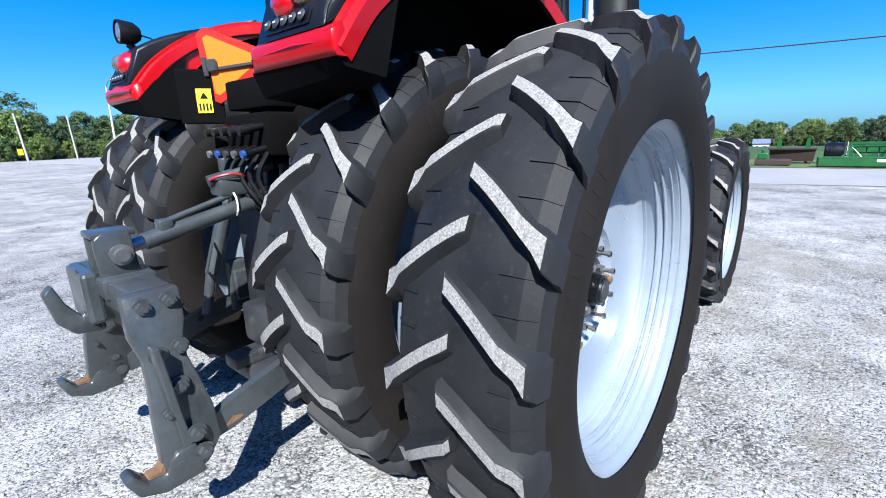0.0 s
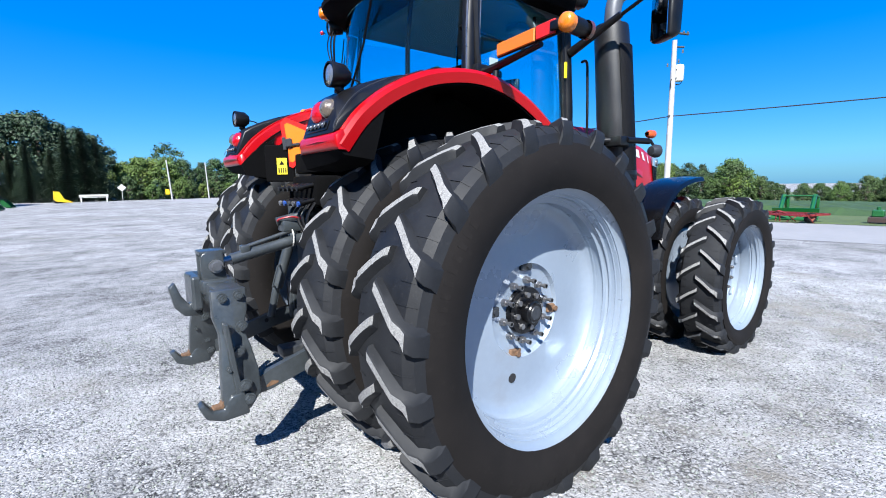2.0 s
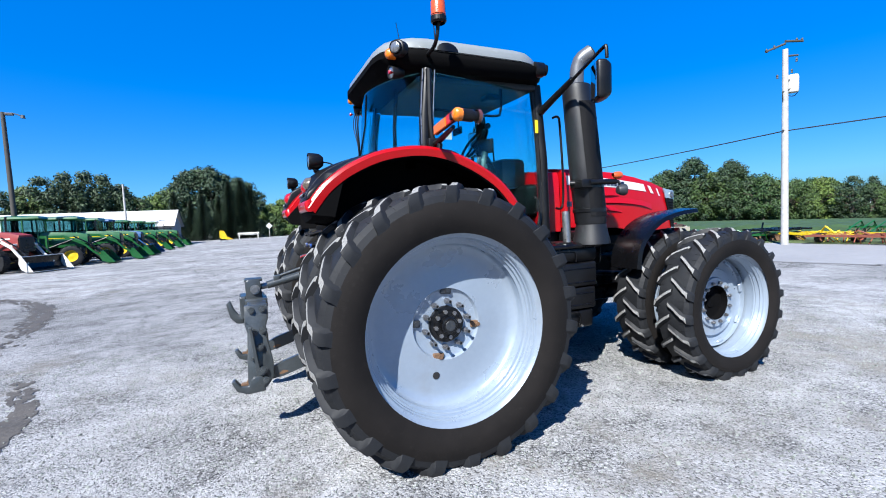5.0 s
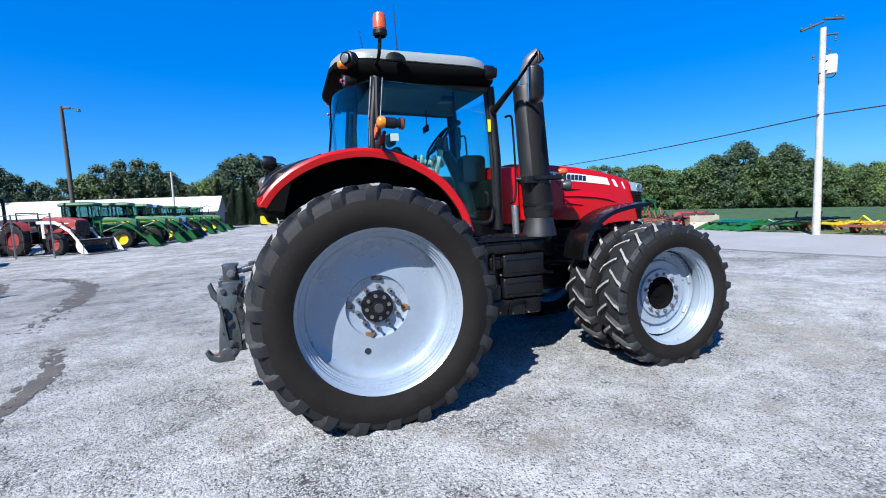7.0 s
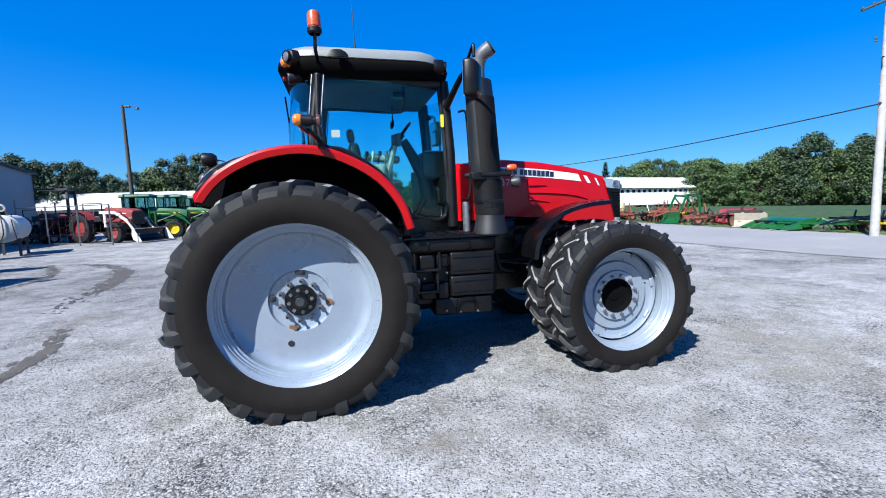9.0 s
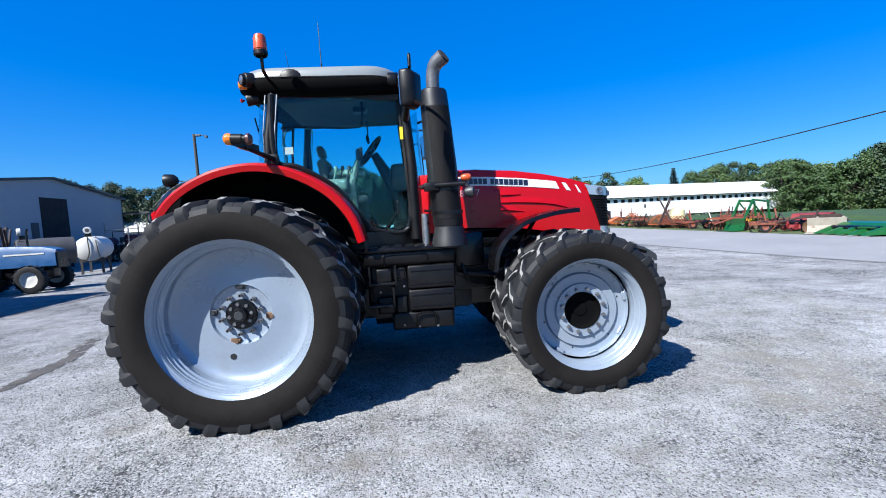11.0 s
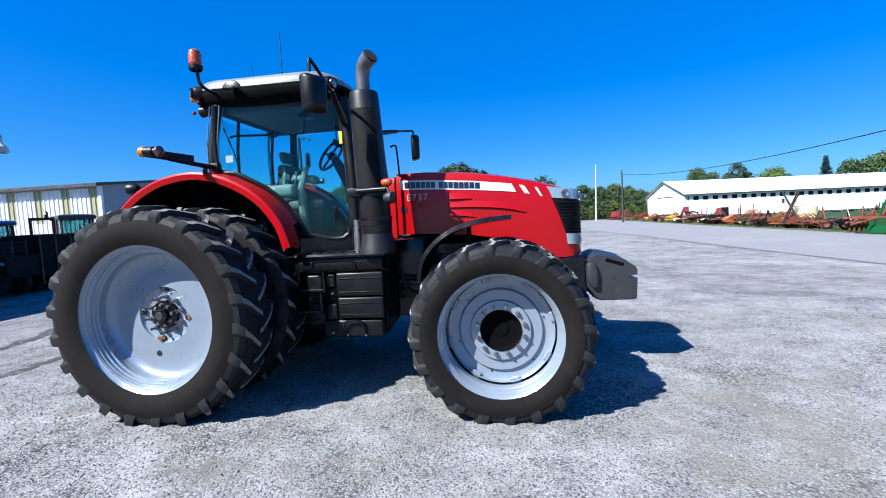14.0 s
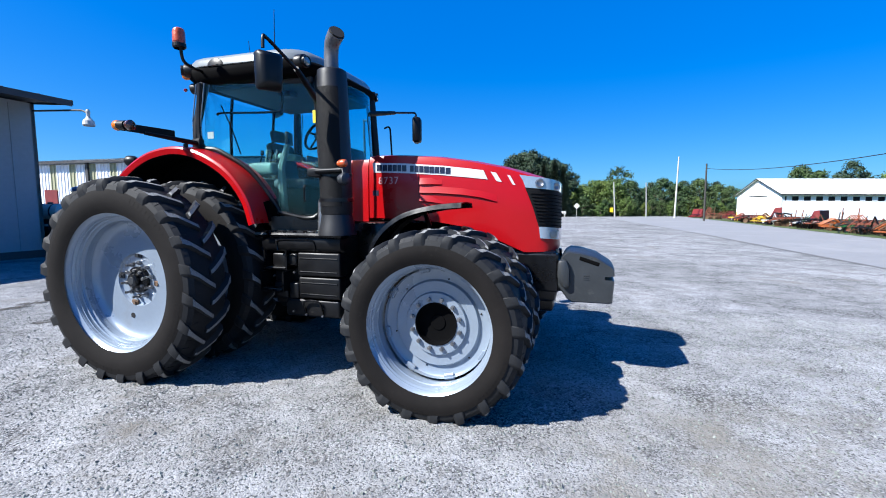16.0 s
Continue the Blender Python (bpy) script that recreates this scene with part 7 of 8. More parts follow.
# ---- buildings ----
def gable_building(name, label, corner, u, length, width, eave, ridge, wall, roof, over=0.35, end=None, fall=0.0, n=None):
    """corner is the front-left corner; u runs along the long wall; the depth goes to the left of u."""
    end = over if end is None else end
    u = Vector((u[0], u[1], 0)).normalized()
    n = Vector((-u.y, u.x, 0)) if n is None else Vector((n[0], n[1], 0)).normalized()
    m = Matrix(((u.x, n.x, 0, corner[0]), (u.y, n.y, 0, corner[1]), (fall, 0, 1, corner[2] if len(corner) > 2 else 0.0), (0, 0, 0, 1)))
    t = thing(name, label, "building", at=m)
    w = join(box(0, length, 0, 0.12, 0, eave), box(0, length, width - 0.12, width, 0, eave))
    for x0 in (0, length - 0.12):
        g = prism([(0, 0), (width, 0), (width, eave), (width / 2, ridge), (0, eave)], x0, x0 + 0.12)
        for v in g.verts:
            v.co = Vector((v.co.y, v.co.x, v.co.z))
        w = join(w, g)
    part("wall", w, wall, t)
    s = (ridge - eave) / (width / 2)
    for k, (ya, yb) in enumerate(((-over, width / 2), (width + over, width / 2))):
        za = eave - s * over + 0.06
        zb = ridge + 0.06
        r = loft([[(x, ya, za), (x, yb, zb), (x, yb, zb + 0.08), (x, ya, za + 0.08)] for x in (-end, length + end)])
        part("roof", r, roof, t, "pale metal roof slope")
        nrib = min(int(length / 0.9), 80)
        ribs = [tube([(-end + (length + 2 * end) * i / nrib, ya, za + 0.09), (-end + (length + 2 * end) * i / nrib, yb, zb + 0.09)], 0.02, 4) for i in range(nrib + 1)]
        tagged(part("roof_rib", join(*ribs), roof, t), kind="stuff")
        part("eave_trim", box(-end, length + end, min(ya, ya + 0.02), max(ya, ya + 0.02), za - 0.1, za + 0.09), TRIMM, t)
    for x0 in (-end - 0.03, length + end):
        part("ridge_trim", join(*[loft([[(x0, ya, eave - s * over), (x0, ya, eave - s * over + 0.15), (x0 + 0.03, ya, eave - s * over + 0.15), (x0 + 0.03, ya, eave - s * over)], [(x0, width / 2, ridge), (x0, width / 2, ridge + 0.16), (x0 + 0.03, width / 2, ridge + 0.16), (x0 + 0.03, width / 2, ridge)]]) for ya in (-over, width + over)]), TRIMM, t)
    return t


# long white poultry barn by the road
barn = gable_building("barn", "long low white metal barn with open vent strip", (30.4, 70.9, -0.1), (0.979, 0.205), 54.8, 11.7, 3.6, 5.95, METALW, METALW, 0.4, fall=-0.022)
part("vent_strip", box(0.4, 54.4, -0.012, 0.0, 2.62, 3.24), DARKIN, barn)
for i in range(34):
    x = 0.6 + 1.59 * i
    part("vent_panel", box(x, x + 0.72, -0.03, -0.014, 2.63, 3.23, 0.005, 1), METALW, barn)
part("gable_door_rail", box(-0.06, 0.0, 3.4, 8.2, 3.3, 3.42), DARKIN, barn)
part("wall_vent", box(16.0, 16.4, -0.02, -0.003, 1.5, 2.2), TRIMM, barn)

# long shed behind the green tractors
shed = gable_building("shed", "long open-fronted shed with pale metal roof", (-53, 60), (1, 0.0), 43.2, 9, 2.45, 4.45, METALB, OLDWHITE, 0.4)
for i in range(10):
    part("open_bay", box(0.6 + 4.1 * i, 4.2 + 4.1 * i, -0.015, -0.003, 0.1, 2.1), DARKIN, shed)

# striped building; its gable end's shade is partly painted by darker, bluer METALB
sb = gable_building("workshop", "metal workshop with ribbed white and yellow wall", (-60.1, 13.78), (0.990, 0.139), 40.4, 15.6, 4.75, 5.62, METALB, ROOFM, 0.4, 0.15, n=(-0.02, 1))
def wall_sheet(z0, z1, m):
    return part("wall_sheet", loft([[(0, -0.004, z), (0.03, -0.045, z), (0.10, -0.045, z), (0.13, -0.006, z), (0.282, -0.006, z)] for z in (z0, z1)], caps=False, wrap=False), m, sb)


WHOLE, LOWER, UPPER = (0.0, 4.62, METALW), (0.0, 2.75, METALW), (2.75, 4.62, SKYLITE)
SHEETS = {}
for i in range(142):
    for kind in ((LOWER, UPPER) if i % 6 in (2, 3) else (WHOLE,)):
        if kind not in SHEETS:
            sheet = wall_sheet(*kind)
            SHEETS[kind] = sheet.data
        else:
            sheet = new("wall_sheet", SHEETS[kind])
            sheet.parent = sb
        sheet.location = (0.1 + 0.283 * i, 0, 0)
part("corner_post", box(40.3, 40.5, -0.06, 0.1, 0, 4.7), METALW, sb)
part("downpipe", join(box(32.7, 32.84, -0.13, -0.05, 0, 4.75), box(32.86, 32.95, -0.16, -0.05, 0, 4.75)), TRIMM, sb, "dark downpipe")
part("door_opening", box(40.401, 40.42, 6.5, 9.0, 0.0, 4.45), DARKIN, sb)
part("side_door", box(40.401, 40.43, 5.6, 6.2, 0, 2.9), TRIMM, sb)
part("sliding_door", box(26.0, 28.4, -0.10, -0.05, 0, 4.1), METALW, sb, "plain white sliding door")
part("wood_door", box(29.0, 30.1, -0.09, -0.05, 0, 2.95), OLDRED, sb, "brown wooden door")
part("canopy", join(box(40.4, 42.4, 15.6, 17.1, 3.6, 3.72), box(42.2, 42.35, 15.7, 15.85, 0, 3.6), box(42.2, 42.35, 16.9, 17.05, 0, 3.6)), TRIMM, sb)

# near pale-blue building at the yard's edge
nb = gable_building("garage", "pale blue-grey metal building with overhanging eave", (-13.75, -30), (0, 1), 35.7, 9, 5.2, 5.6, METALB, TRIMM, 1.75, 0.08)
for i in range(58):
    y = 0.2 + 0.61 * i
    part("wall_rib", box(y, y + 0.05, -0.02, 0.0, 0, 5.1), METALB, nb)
# dark strip along the foot of the wall
part("dark_base_strip", box(0, 35.7, -0.03, -0.004, 0, 0.25), TRIMM, nb)
part("lamp_arm", tube([(35.66, -0.02, 4.96), (35.55, -2.3, 4.80), (35.5, -2.62, 4.76), (35.5, -2.84, 4.66)], 0.03, 6), TRIMM, nb)
part("yard_lamp", lathe([(0.0, 4.28), (0.15, 4.26), (0.17, 4.30), (0.15, 4.42), (0.08, 4.5), (0.05, 4.55), (0.06, 4.72), (0.03, 4.78), (0.0, 4.78)], (35.5, -2.86, 0), 16, "z"), OLDWHITE, nb, "small white yard lamp on an arm")

# small far house beyond the field
fh = gable_building("house", "small white shed with pale blue roof beyond the field", (107.4, 9.2, land(107)), (0.1, -1), 2.7, 2.2, 0.95, 1.75, METALW, mat("slate_blue_roof", (0.16, 0.21, 0.34), 0.6, 0, 0.1, 1), 0.12)
part("window", box(0.5, 0.9, -0.02, -0.004, 0.3, 0.6), FARGLASS, fh)
part("window", box(1.8, 2.2, -0.02, -0.004, 0.3, 0.6), FARGLASS, fh)


# ---- other machines ----
def wheel_at(parent, x, y, z, r, w, rim_mat, nl=16):
    prof = [(0.55 * r, -0.45 * w), (0.8 * r, -0.5 * w), (0.93 * r, -0.42 * w), (0.96 * r, 0), (0.93 * r, 0.42 * w), (0.8 * r, 0.5 * w), (0.55 * r, 0.45 * w)]
    bm = lathe(prof, (x, y, z), 28)
    for k in range(nl):
        for s in (-1, 1):
            a = 2 * math.pi * (k + (0.5 if s > 0 else 0)) / nl
            b = box(0.93 * r, 1.0 * r, 0, s * 0.5 * w, -0.03 * r, 0.03 * r)
            for v in b.verts:
                v.co.z += abs(v.co.y) * 0.5
            bm = join(bm, moved(b, Matrix.Translation((x, y, z)) @ Matrix.Rotation(-a, 4, "Y")))
    wh = part("wheel", lathe([(0.57 * r, -0.4 * w), (0.55 * r, -0.2 * w), (0.3 * r, -0.12 * w), (0.1 * r, -0.2 * w), (0.0, -0.2 * w), (0.0, 0.2 * w), (0.3 * r, 0.12 * w), (0.57 * r, 0.4 * w)], (x, y, z), 24), rim_mat, parent, "", 40)
    part("tyre", bm, RUBBER, wh, "", 35)
    return wh


def farm_tractor(at, paint, rim_mat, label, cab=True, loader=None, group="", post=None):
    t = thing("farm_tractor", label, "tractor", group, at=at)
    part("chassis", join(box(-0.5, 1.2, -0.35, 0.35, 0.6, 1.25, 0.05), box(1.1, 3.1, -0.25, 0.25, 0.6, 1.15, 0.05), box(2.45, 2.75, -0.8, 0.8, 0.5, 0.65, 0.03), box(-0.15, 0.15, -0.85, 0.85, 0.75, 0.95, 0.04)), SATIN, t, "", 40)
    part("bonnet", loft([[(x, y, z) for y, z in ((-0.38, 1.1), (-0.40, zt - 0.2), (-0.3, zt), (0.3, zt), (0.40, zt - 0.2), (0.38, 1.1))] for x, zt in ((1.15, 2.02), (1.8, 2.0), (2.8, 1.92), (3.3, 1.80))]), paint, t, "", 30)
    part("grille", box(3.27, 3.36, -0.35, 0.35, 1.0, 1.7, 0.03), SATIN, t)
    part("stripe", join(box(1.4, 2.9, -0.412, -0.40, 1.62, 1.68), box(1.4, 2.9, 0.40, 0.412, 1.62, 1.68)), GYEL if paint is GREEN else OLDWHITE, t)
    for s in (-1, 1):
        part("fender", loft([[(0.95 * math.cos(a), s * 0.62, 0.88 + 0.98 * math.sin(a)), (0.95 * math.cos(a), s * 1.1, 0.88 + 0.98 * math.sin(a)), (0.92 * math.cos(a), s * 1.1, 0.88 + 0.94 * math.sin(a)), (0.92 * math.cos(a), s * 0.62, 0.88 + 0.94 * math.sin(a))] for a in [0.5 + 2.0 * k / 8 for k in range(9)]]), paint, t, "", 40)
        wheel_at(t, 0, s * 0.92, 0.88, 0.88, 0.48, rim_mat, 18)
        wheel_at(t, 2.6, s * 0.86, 0.6, 0.6, 0.36, rim_mat, 14)
    if cab:
        for x, y in ((-0.35, -0.68), (-0.35, 0.68), (0.55, -0.74), (0.55, 0.74), (1.15, -0.66), (1.15, 0.66)):
            part("cab_post", tube([(x, y, 1.35), (x * 0.97 + 0.01, y * 0.95, 2.78)], 0.045, 6), post or (SATIN if paint is not GREEN else paint), t)
        part("cab_roof", loft([[(cx + sx * lx, sy * ly, z) for sx, sy in ((-1, -1), (1, -1), (1, 1), (-1, 1))] for cx, lx, ly, z in ((0.4, 0.85, 0.74, 2.74), (0.4, 0.9, 0.78, 2.82), (0.4, 0.86, 0.74, 2.93), (0.4, 0.6, 0.5, 2.99))]), paint, t, "", 40)
        g = part("cab_glass", join(box(-0.35, 1.15, -0.69, -0.68, 1.5, 2.74), box(-0.35, 1.15, 0.68, 0.69, 1.5, 2.74), box(-0.36, -0.35, -0.66, 0.66, 1.6, 2.74), box(1.14, 1.15, -0.64, 0.64, 1.6, 2.74)), GLASS_D, t, "tinted cab glass")
        part("seat", box(0.1, 0.6, -0.25, 0.25, 1.4, 2.1, 0.05), SEATM, t)
        part("cab_base", box(-0.4, 1.15, -0.66, 0.66, 1.15, 1.5, 0.04), paint, t)
    else:
        part("seat", join(box(0.0, 0.45, -0.22, 0.22, 1.45, 1.55, 0.03), box(-0.05, 0.05, -0.22, 0.22, 1.5, 1.85, 0.03)), SEATM, t)
        part("steering_wheel", moved(tube([(0.2 * math.cos(a), 0.2 * math.sin(a), 0) for a in [2 * math.pi * k / 16 for k in range(16)]], 0.015, 6, True), pose(0.95, 0, 1.95, 0, -40, 0)), SATIN, t)
        part("roll_bar", tube([(-0.3, -0.55, 1.0), (-0.32, -0.55, 2.3), (-0.32, 0.55, 2.3), (-0.3, 0.55, 1.0)], 0.04, 6), SATIN, t)
    part("exhaust", tube([(1.9, 0.3, 1.8), (1.9, 0.3, 2.6), (1.95, 0.3, 2.75)], 0.045, 8), SATIN, t)
    if loader is not None:
        ld = part("loader_frame", rod((3.2, -0.6, 1.35), (3.2, 0.6, 1.35), 0.06), loader, t, "front loader", 40)
        for s in (-1, 1):
            part("loader_arm", join(loft([[(x, s * 0.62 + dy, z + dz) for dy, dz in ((-0.035, -0.075), (0.035, -0.075), (0.035, 0.075), (-0.035, 0.075))] for x, z in ((1.1, 1.75), (2.3, 1.72), (3.15, 1.25), (3.55, 0.8), (4.0, 0.45))]), tube([(1.5, s * 0.62, 0.9), (1.5, s * 0.62, 1.8)], 0.09, 6)), loader, ld)
            part("loader_ram", tube([(1.55, s * 0.62, 1.1), (2.7, s * 0.62, 1.55)], 0.05, 8), SATIN, ld)
            part("bucket_ram", tube([(2.7, s * 0.62, 1.72), (3.4, s * 0.62, 1.28), (4.03, s * 0.62, 0.75)], 0.035, 8), SATIN, ld)
        part("loader_bucket", thick(loft([[(4.12, y, 0.78), (4.0, y, 0.74), (3.95, y, 0.45), (4.05, y, 0.2), (4.3, y, 0.08), (4.68, y, 0.08)] for y in (-1.0, -0.5, 0.5, 1.0)], caps=False, wrap=False), 0.03), loader, ld, "scoop bucket", 30)
        part("bucket_lining", loft([[(4.11, y, 0.745), (4.035, y, 0.72), (3.99, y, 0.45), (4.08, y, 0.235), (4.31, y, 0.118), (4.62, y, 0.118)] for y in (-0.98, 0.98)], caps=False, wrap=False), SATIN, ld)
        for y in (-1.015, 1.015):
            part("bucket_side", prism([(4.14, 0.78), (4.0, 0.74), (3.95, 0.45), (4.05, 0.2), (4.3, 0.08), (4.66, 0.08), (4.5, 0.3)], y - 0.015, y + 0.015), loader, ld)
    return t


ROW = [(-13.2, 28.3, 3), (-12.2, 31.2, 0), (-12.2, 35.6, -2), (-12.4, 45.0, 2), (-12.1, 50.0, 0), (-12.0, 56.5, -3)]
gt = farm_tractor(pose(ROW[0][0], ROW[0][1], 0, 0, 0, ROW[0][2]), GREEN, GYEL, "green loader tractor with yellow wheels parked in a row", True, GREEN, "parked green tractors")
for x, y, a in ROW[1:]:
    copy_thing(gt, pose(x, y, 0, 0, 0, a))
farm_tractor(pose(-12.6, 40.2, 0, 0, 0, -4), BLUEP, OLDWHITE, "blue tractor parked among green loader tractors", True, BLUEP)
farm_tractor(pose(-14.7, 27.0, 0, 0, 0, -33) @ Matrix.Diagonal((1.12, 1.0, 1.05, 1)), OLDRED, OLDRED, "old faded red tractor with white front loader", False, OLDWHITE)
farm_tractor(pose(-19.6, 29.8, 0, 0, 0, -36) @ Matrix.Diagonal((0.95, 0.95, 0.95, 1)), OLDRED, OLDRED, "faded red open tractor behind the gate panel", False)
farm_tractor(pose(-13.2, 10.9, 0, 0, 0, 6) @ Matrix.Diagonal((0.8, 0.8, 0.8, 1)), BLUEP, OLDWHITE, "old open blue tractor parked in the yard", False)
farm_tractor(pose(-17.3, 12.9, 0, 0, 0, -28) @ Matrix.Diagonal((0.9, 0.9, 0.97, 1)), TRIMM, OLDWHITE, "dark cab tractor with red window posts before the workshop", True, post=OLDRED)

# gate fence panel
fc = thing("gate_panel", "galvanised steel gate panel with wire mesh", "fence")
a, b = Vector((-18.4, 26.0, 0)), Vector((-12.05, 22.6, 0))
for k in range(4):
    p = a.lerp(b, k / 3)
    part("post", rod((p.x, p.y, 0), (p.x, p.y, 2.75 if k == 0 else 2.3), 0.04), STEEL, fc)
for z in (0.12, 2.25):
    part("rail", rod((a.x, a.y, z), (b.x, b.y, z), 0.024), STEEL, fc)
for k in range(14):
    p = a.lerp(b, (k + 0.5) / 14)
    part("mesh_wire", rod((p.x, p.y, 0.1), (p.x, p.y, 2.25), 0.0035, seg=4), STEEL, fc)

# fuel tank on a stand
def fuel_tank(at, label, paint):
    ft = thing("fuel_tank", label, "fuel tank", "fuel tanks in the yard", at=at)
    part("shell", lathe([(0.0, -1.27), (0.54, -1.25), (0.6, -1.2), (0.61, 0.0), (0.6, 1.2), (0.54, 1.25), (0.0, 1.27)], (0, 0, 1.25), 28), paint, ft, "", 40)
    for y in (-0.85, 0.85):
        part("stand", join(box(-0.5, 0.5, y - 0.05, y + 0.05, 0.6, 0.8), *[box(x - 0.05, x + 0.05, y - 0.05, y + 0.05, 0, 0.62) for x in (-0.42, 0.42)]), TRIMM, ft)
    pump = part("pump", box(-0.13, 0.13, -1.1, -0.84, 1.84, 2.02, 0.03), SATIN, ft, "dark fuel pump")
    part("dial", lathe([(0.0, -1.17), (0.15, -1.17), (0.17, -1.14), (0.17, -1.0), (0.0, -0.99)], (0, 0, 2.16), 20), OLDWHITE, pump, "round white pump dial", 40)
    part("dial_face", lathe([(0.0, -1.175), (0.09, -1.175), (0.09, -1.172)], (0, 0, 2.16), 16), TRIMM, pump)
    part("pump_hose", tube(spline([(-0.02, -1.1, 1.9), (0.0, -1.30, 1.7), (0.02, -1.31, 1.1), (-0.1, -1.30, 0.75), (-0.28, -1.30, 0.72)], 5), 0.022, 6), WIREM, ft)
    part("pipe", tube([(0.3, -1.05, 1.86), (0.32, -1.30, 1.6), (0.42, -1.30, 0.8)], 0.02, 6), WIREM, ft)


fuel_tank(pose(-14.5, 18.9, 0, 0, 0, 22), "white horizontal fuel tank with round pump dial on a stand", OLDWHITE)
fuel_tank(pose(-14.7, 16.1, 0, 0, 0, -50) @ Matrix.Diagonal((0.9, 0.8, 1.02, 1)), "dark steel fuel tank with pump behind the blue tractor", TRIMM)

PLASTIC = mat("pale_yellow_plastic", (0.82, 0.75, 0.42), 0.5, 0, 0.08, 2)

# low scrap implements in the shade by the near building
def implement(at, paint, label, cat, kind_, seed, wid=3.0, length=2.2, hi=1.0):
    rng = random.Random(seed)
    t = thing("farm_implement", label, cat, "old implements along the verge", at=at)
    if kind_ == "disc":
        part("frame", join(*[box(-length / 2 + length * k / 3 - 0.06, -length / 2 + length * k / 3 + 0.06, -wid / 2, wid / 2, 0.75, 0.87) for k in range(4)], box(-length / 2, length / 2, -0.5, -0.38, 0.75, 0.9), box(-length / 2, length / 2, 0.38, 0.5, 0.75, 0.9)), paint, t)
        for r in range(2):
            for k in range(int(wid / 0.28)):
                y = -wid / 2 + 0.28 * k + 0.1
                part("disc_blade", moved(lathe([(0.0, -0.05), (0.15, -0.035), (0.28, 0.02), (0.15, -0.03), (0.0, -0.045)], (0, 0, 0), 14), pose(-length / 3 + r * length * 0.66, y, 0.28, 0, 0, 12 * (1 if r else -1))), RUST, t)
        part("drawbar", join(rod((length / 2, -0.5, 0.8), (length / 2 + 1.4, 0, 0.5), 0.05), rod((length / 2, 0.5, 0.8), (length / 2 + 1.4, 0, 0.5), 0.05)), paint, t)
        for y in (-wid * 0.3, wid * 0.3):
            part("standard", join(rod((0, y, 0.0), (0.2, y, 0.8), 0.04), rod((0.2, y, 0.8), (0.1, y, hi + 0.3), 0.04)), paint, t)
    elif kind_ == "rake":
        for k in range(5):
            y = -wid / 2 + wid * (k + 0.5) / 5
            part("tine_frame", join(tube([(-length / 2, y, 0.3), (0, y + 0.2, hi), (length / 2, y, 0.5)], 0.04, 6), tube([(-length / 2, y, 0.3), (length / 2, y + 0.5, 0.35)], 0.035, 6), tube([(-0.2, y - 0.4, 0.1), (0.1, y + 0.3, hi * 0.8)], 0.03, 6)), paint, t)
        part("beam", join(box(-0.08, 0.08, -wid / 2, wid / 2, hi * 0.6, hi * 0.6 + 0.12), box(-length / 2, length / 2, -0.06, 0.06, 0.4, 0.5)), paint, t)
        for k in range(18):
            y = -wid / 2 + wid * k / 17
            part("tine", tube([(0.05, y, hi * 0.6), (0.3, y + rng.uniform(-0.1, 0.1), 0.35), (0.2, y, 0.02)], 0.014, 5), RUST, t)
        for y in (-wid * 0.4, wid * 0.4):
            wheel_at(t, -0.4, y, 0.33, 0.33, 0.16, OLDWHITE, 8)
    elif kind_ == "header":
        part("hood", loft([[(-0.3, y, 0.25), (-0.45, y, 0.5), (-0.4, y, hi), (0.1, y, hi - 0.05), (0.6, y, 0.35), (0.7, y, 0.15)] for y in (-wid / 2, wid / 2)]), paint, t, "", 30)
        part("auger", rod((0.45, -wid / 2 + 0.05, 0.45), (0.45, wid / 2 - 0.05, 0.45), 0.16), SATIN, t)
        for y in np.linspace(-wid / 2, wid / 2, 5):
            part("snout", loft([[(0.4, y - 0.18, 0.12), (0.4, y + 0.18, 0.12), (0.4, y + 0.12, 0.6), (0.4, y - 0.12, 0.6)], [(1.3, y - 0.03, 0.08), (1.3, y + 0.03, 0.08), (1.3, y + 0.02, 0.14), (1.3, y - 0.02, 0.14)]]), paint, t)
        for y in (-wid * 0.4, wid * 0.4):
            part("skid", box(-0.4, 0.6, y - 0.05, y + 0.05, 0, 0.25), SATIN, t)
    elif kind_ == "loader":
        part("arm", join(*[join(tube([(-1.2, s * 0.6, 0.1), (-1.0, s * 0.6, hi), (0.2, s * 0.6, hi + 0.15), (1.2, s * 0.6, 0.3)], 0.09, 6), tube([(-1.0, s * 0.6, 0.5), (0.3, s * 0.6, hi + 0.05)], 0.05, 6)) for s in (-1, 1)], rod((0.2, -0.6, hi + 0.1), (0.2, 0.6, hi + 0.1), 0.06)), paint, t, "", 40)
        part("bucket", thick(loft([[(1.2, y, 0.8), (1.1, y, 0.4), (1.3, y, 0.05), (1.9, y, 0.03)] for y in (-0.9, 0.9)], caps=False, wrap=False), 0.04), paint, t)
    elif kind_ == "sprayer":
        part("tank", lathe([(0.0, 0.3), (0.5, 0.33), (0.68, 0.55), (0.72, 0.95), (0.66, 1.4), (0.4, 1.62), (0.16, 1.66), (0.14, 1.74), (0.0, 1.75)], (-0.5, 0.4, 0), 22, "z"), PLASTIC, t, "pale yellow plastic tank", 40)
        part("cradle", join(box(-0.6, 0.6, -0.8, 0.8, 0.35, 0.45), box(-0.5, 0.5, -0.55, -0.45, 0.4, 0.7), box(-0.5, 0.5, 0.45, 0.55, 0.4, 0.7)), RUSTRED, t)
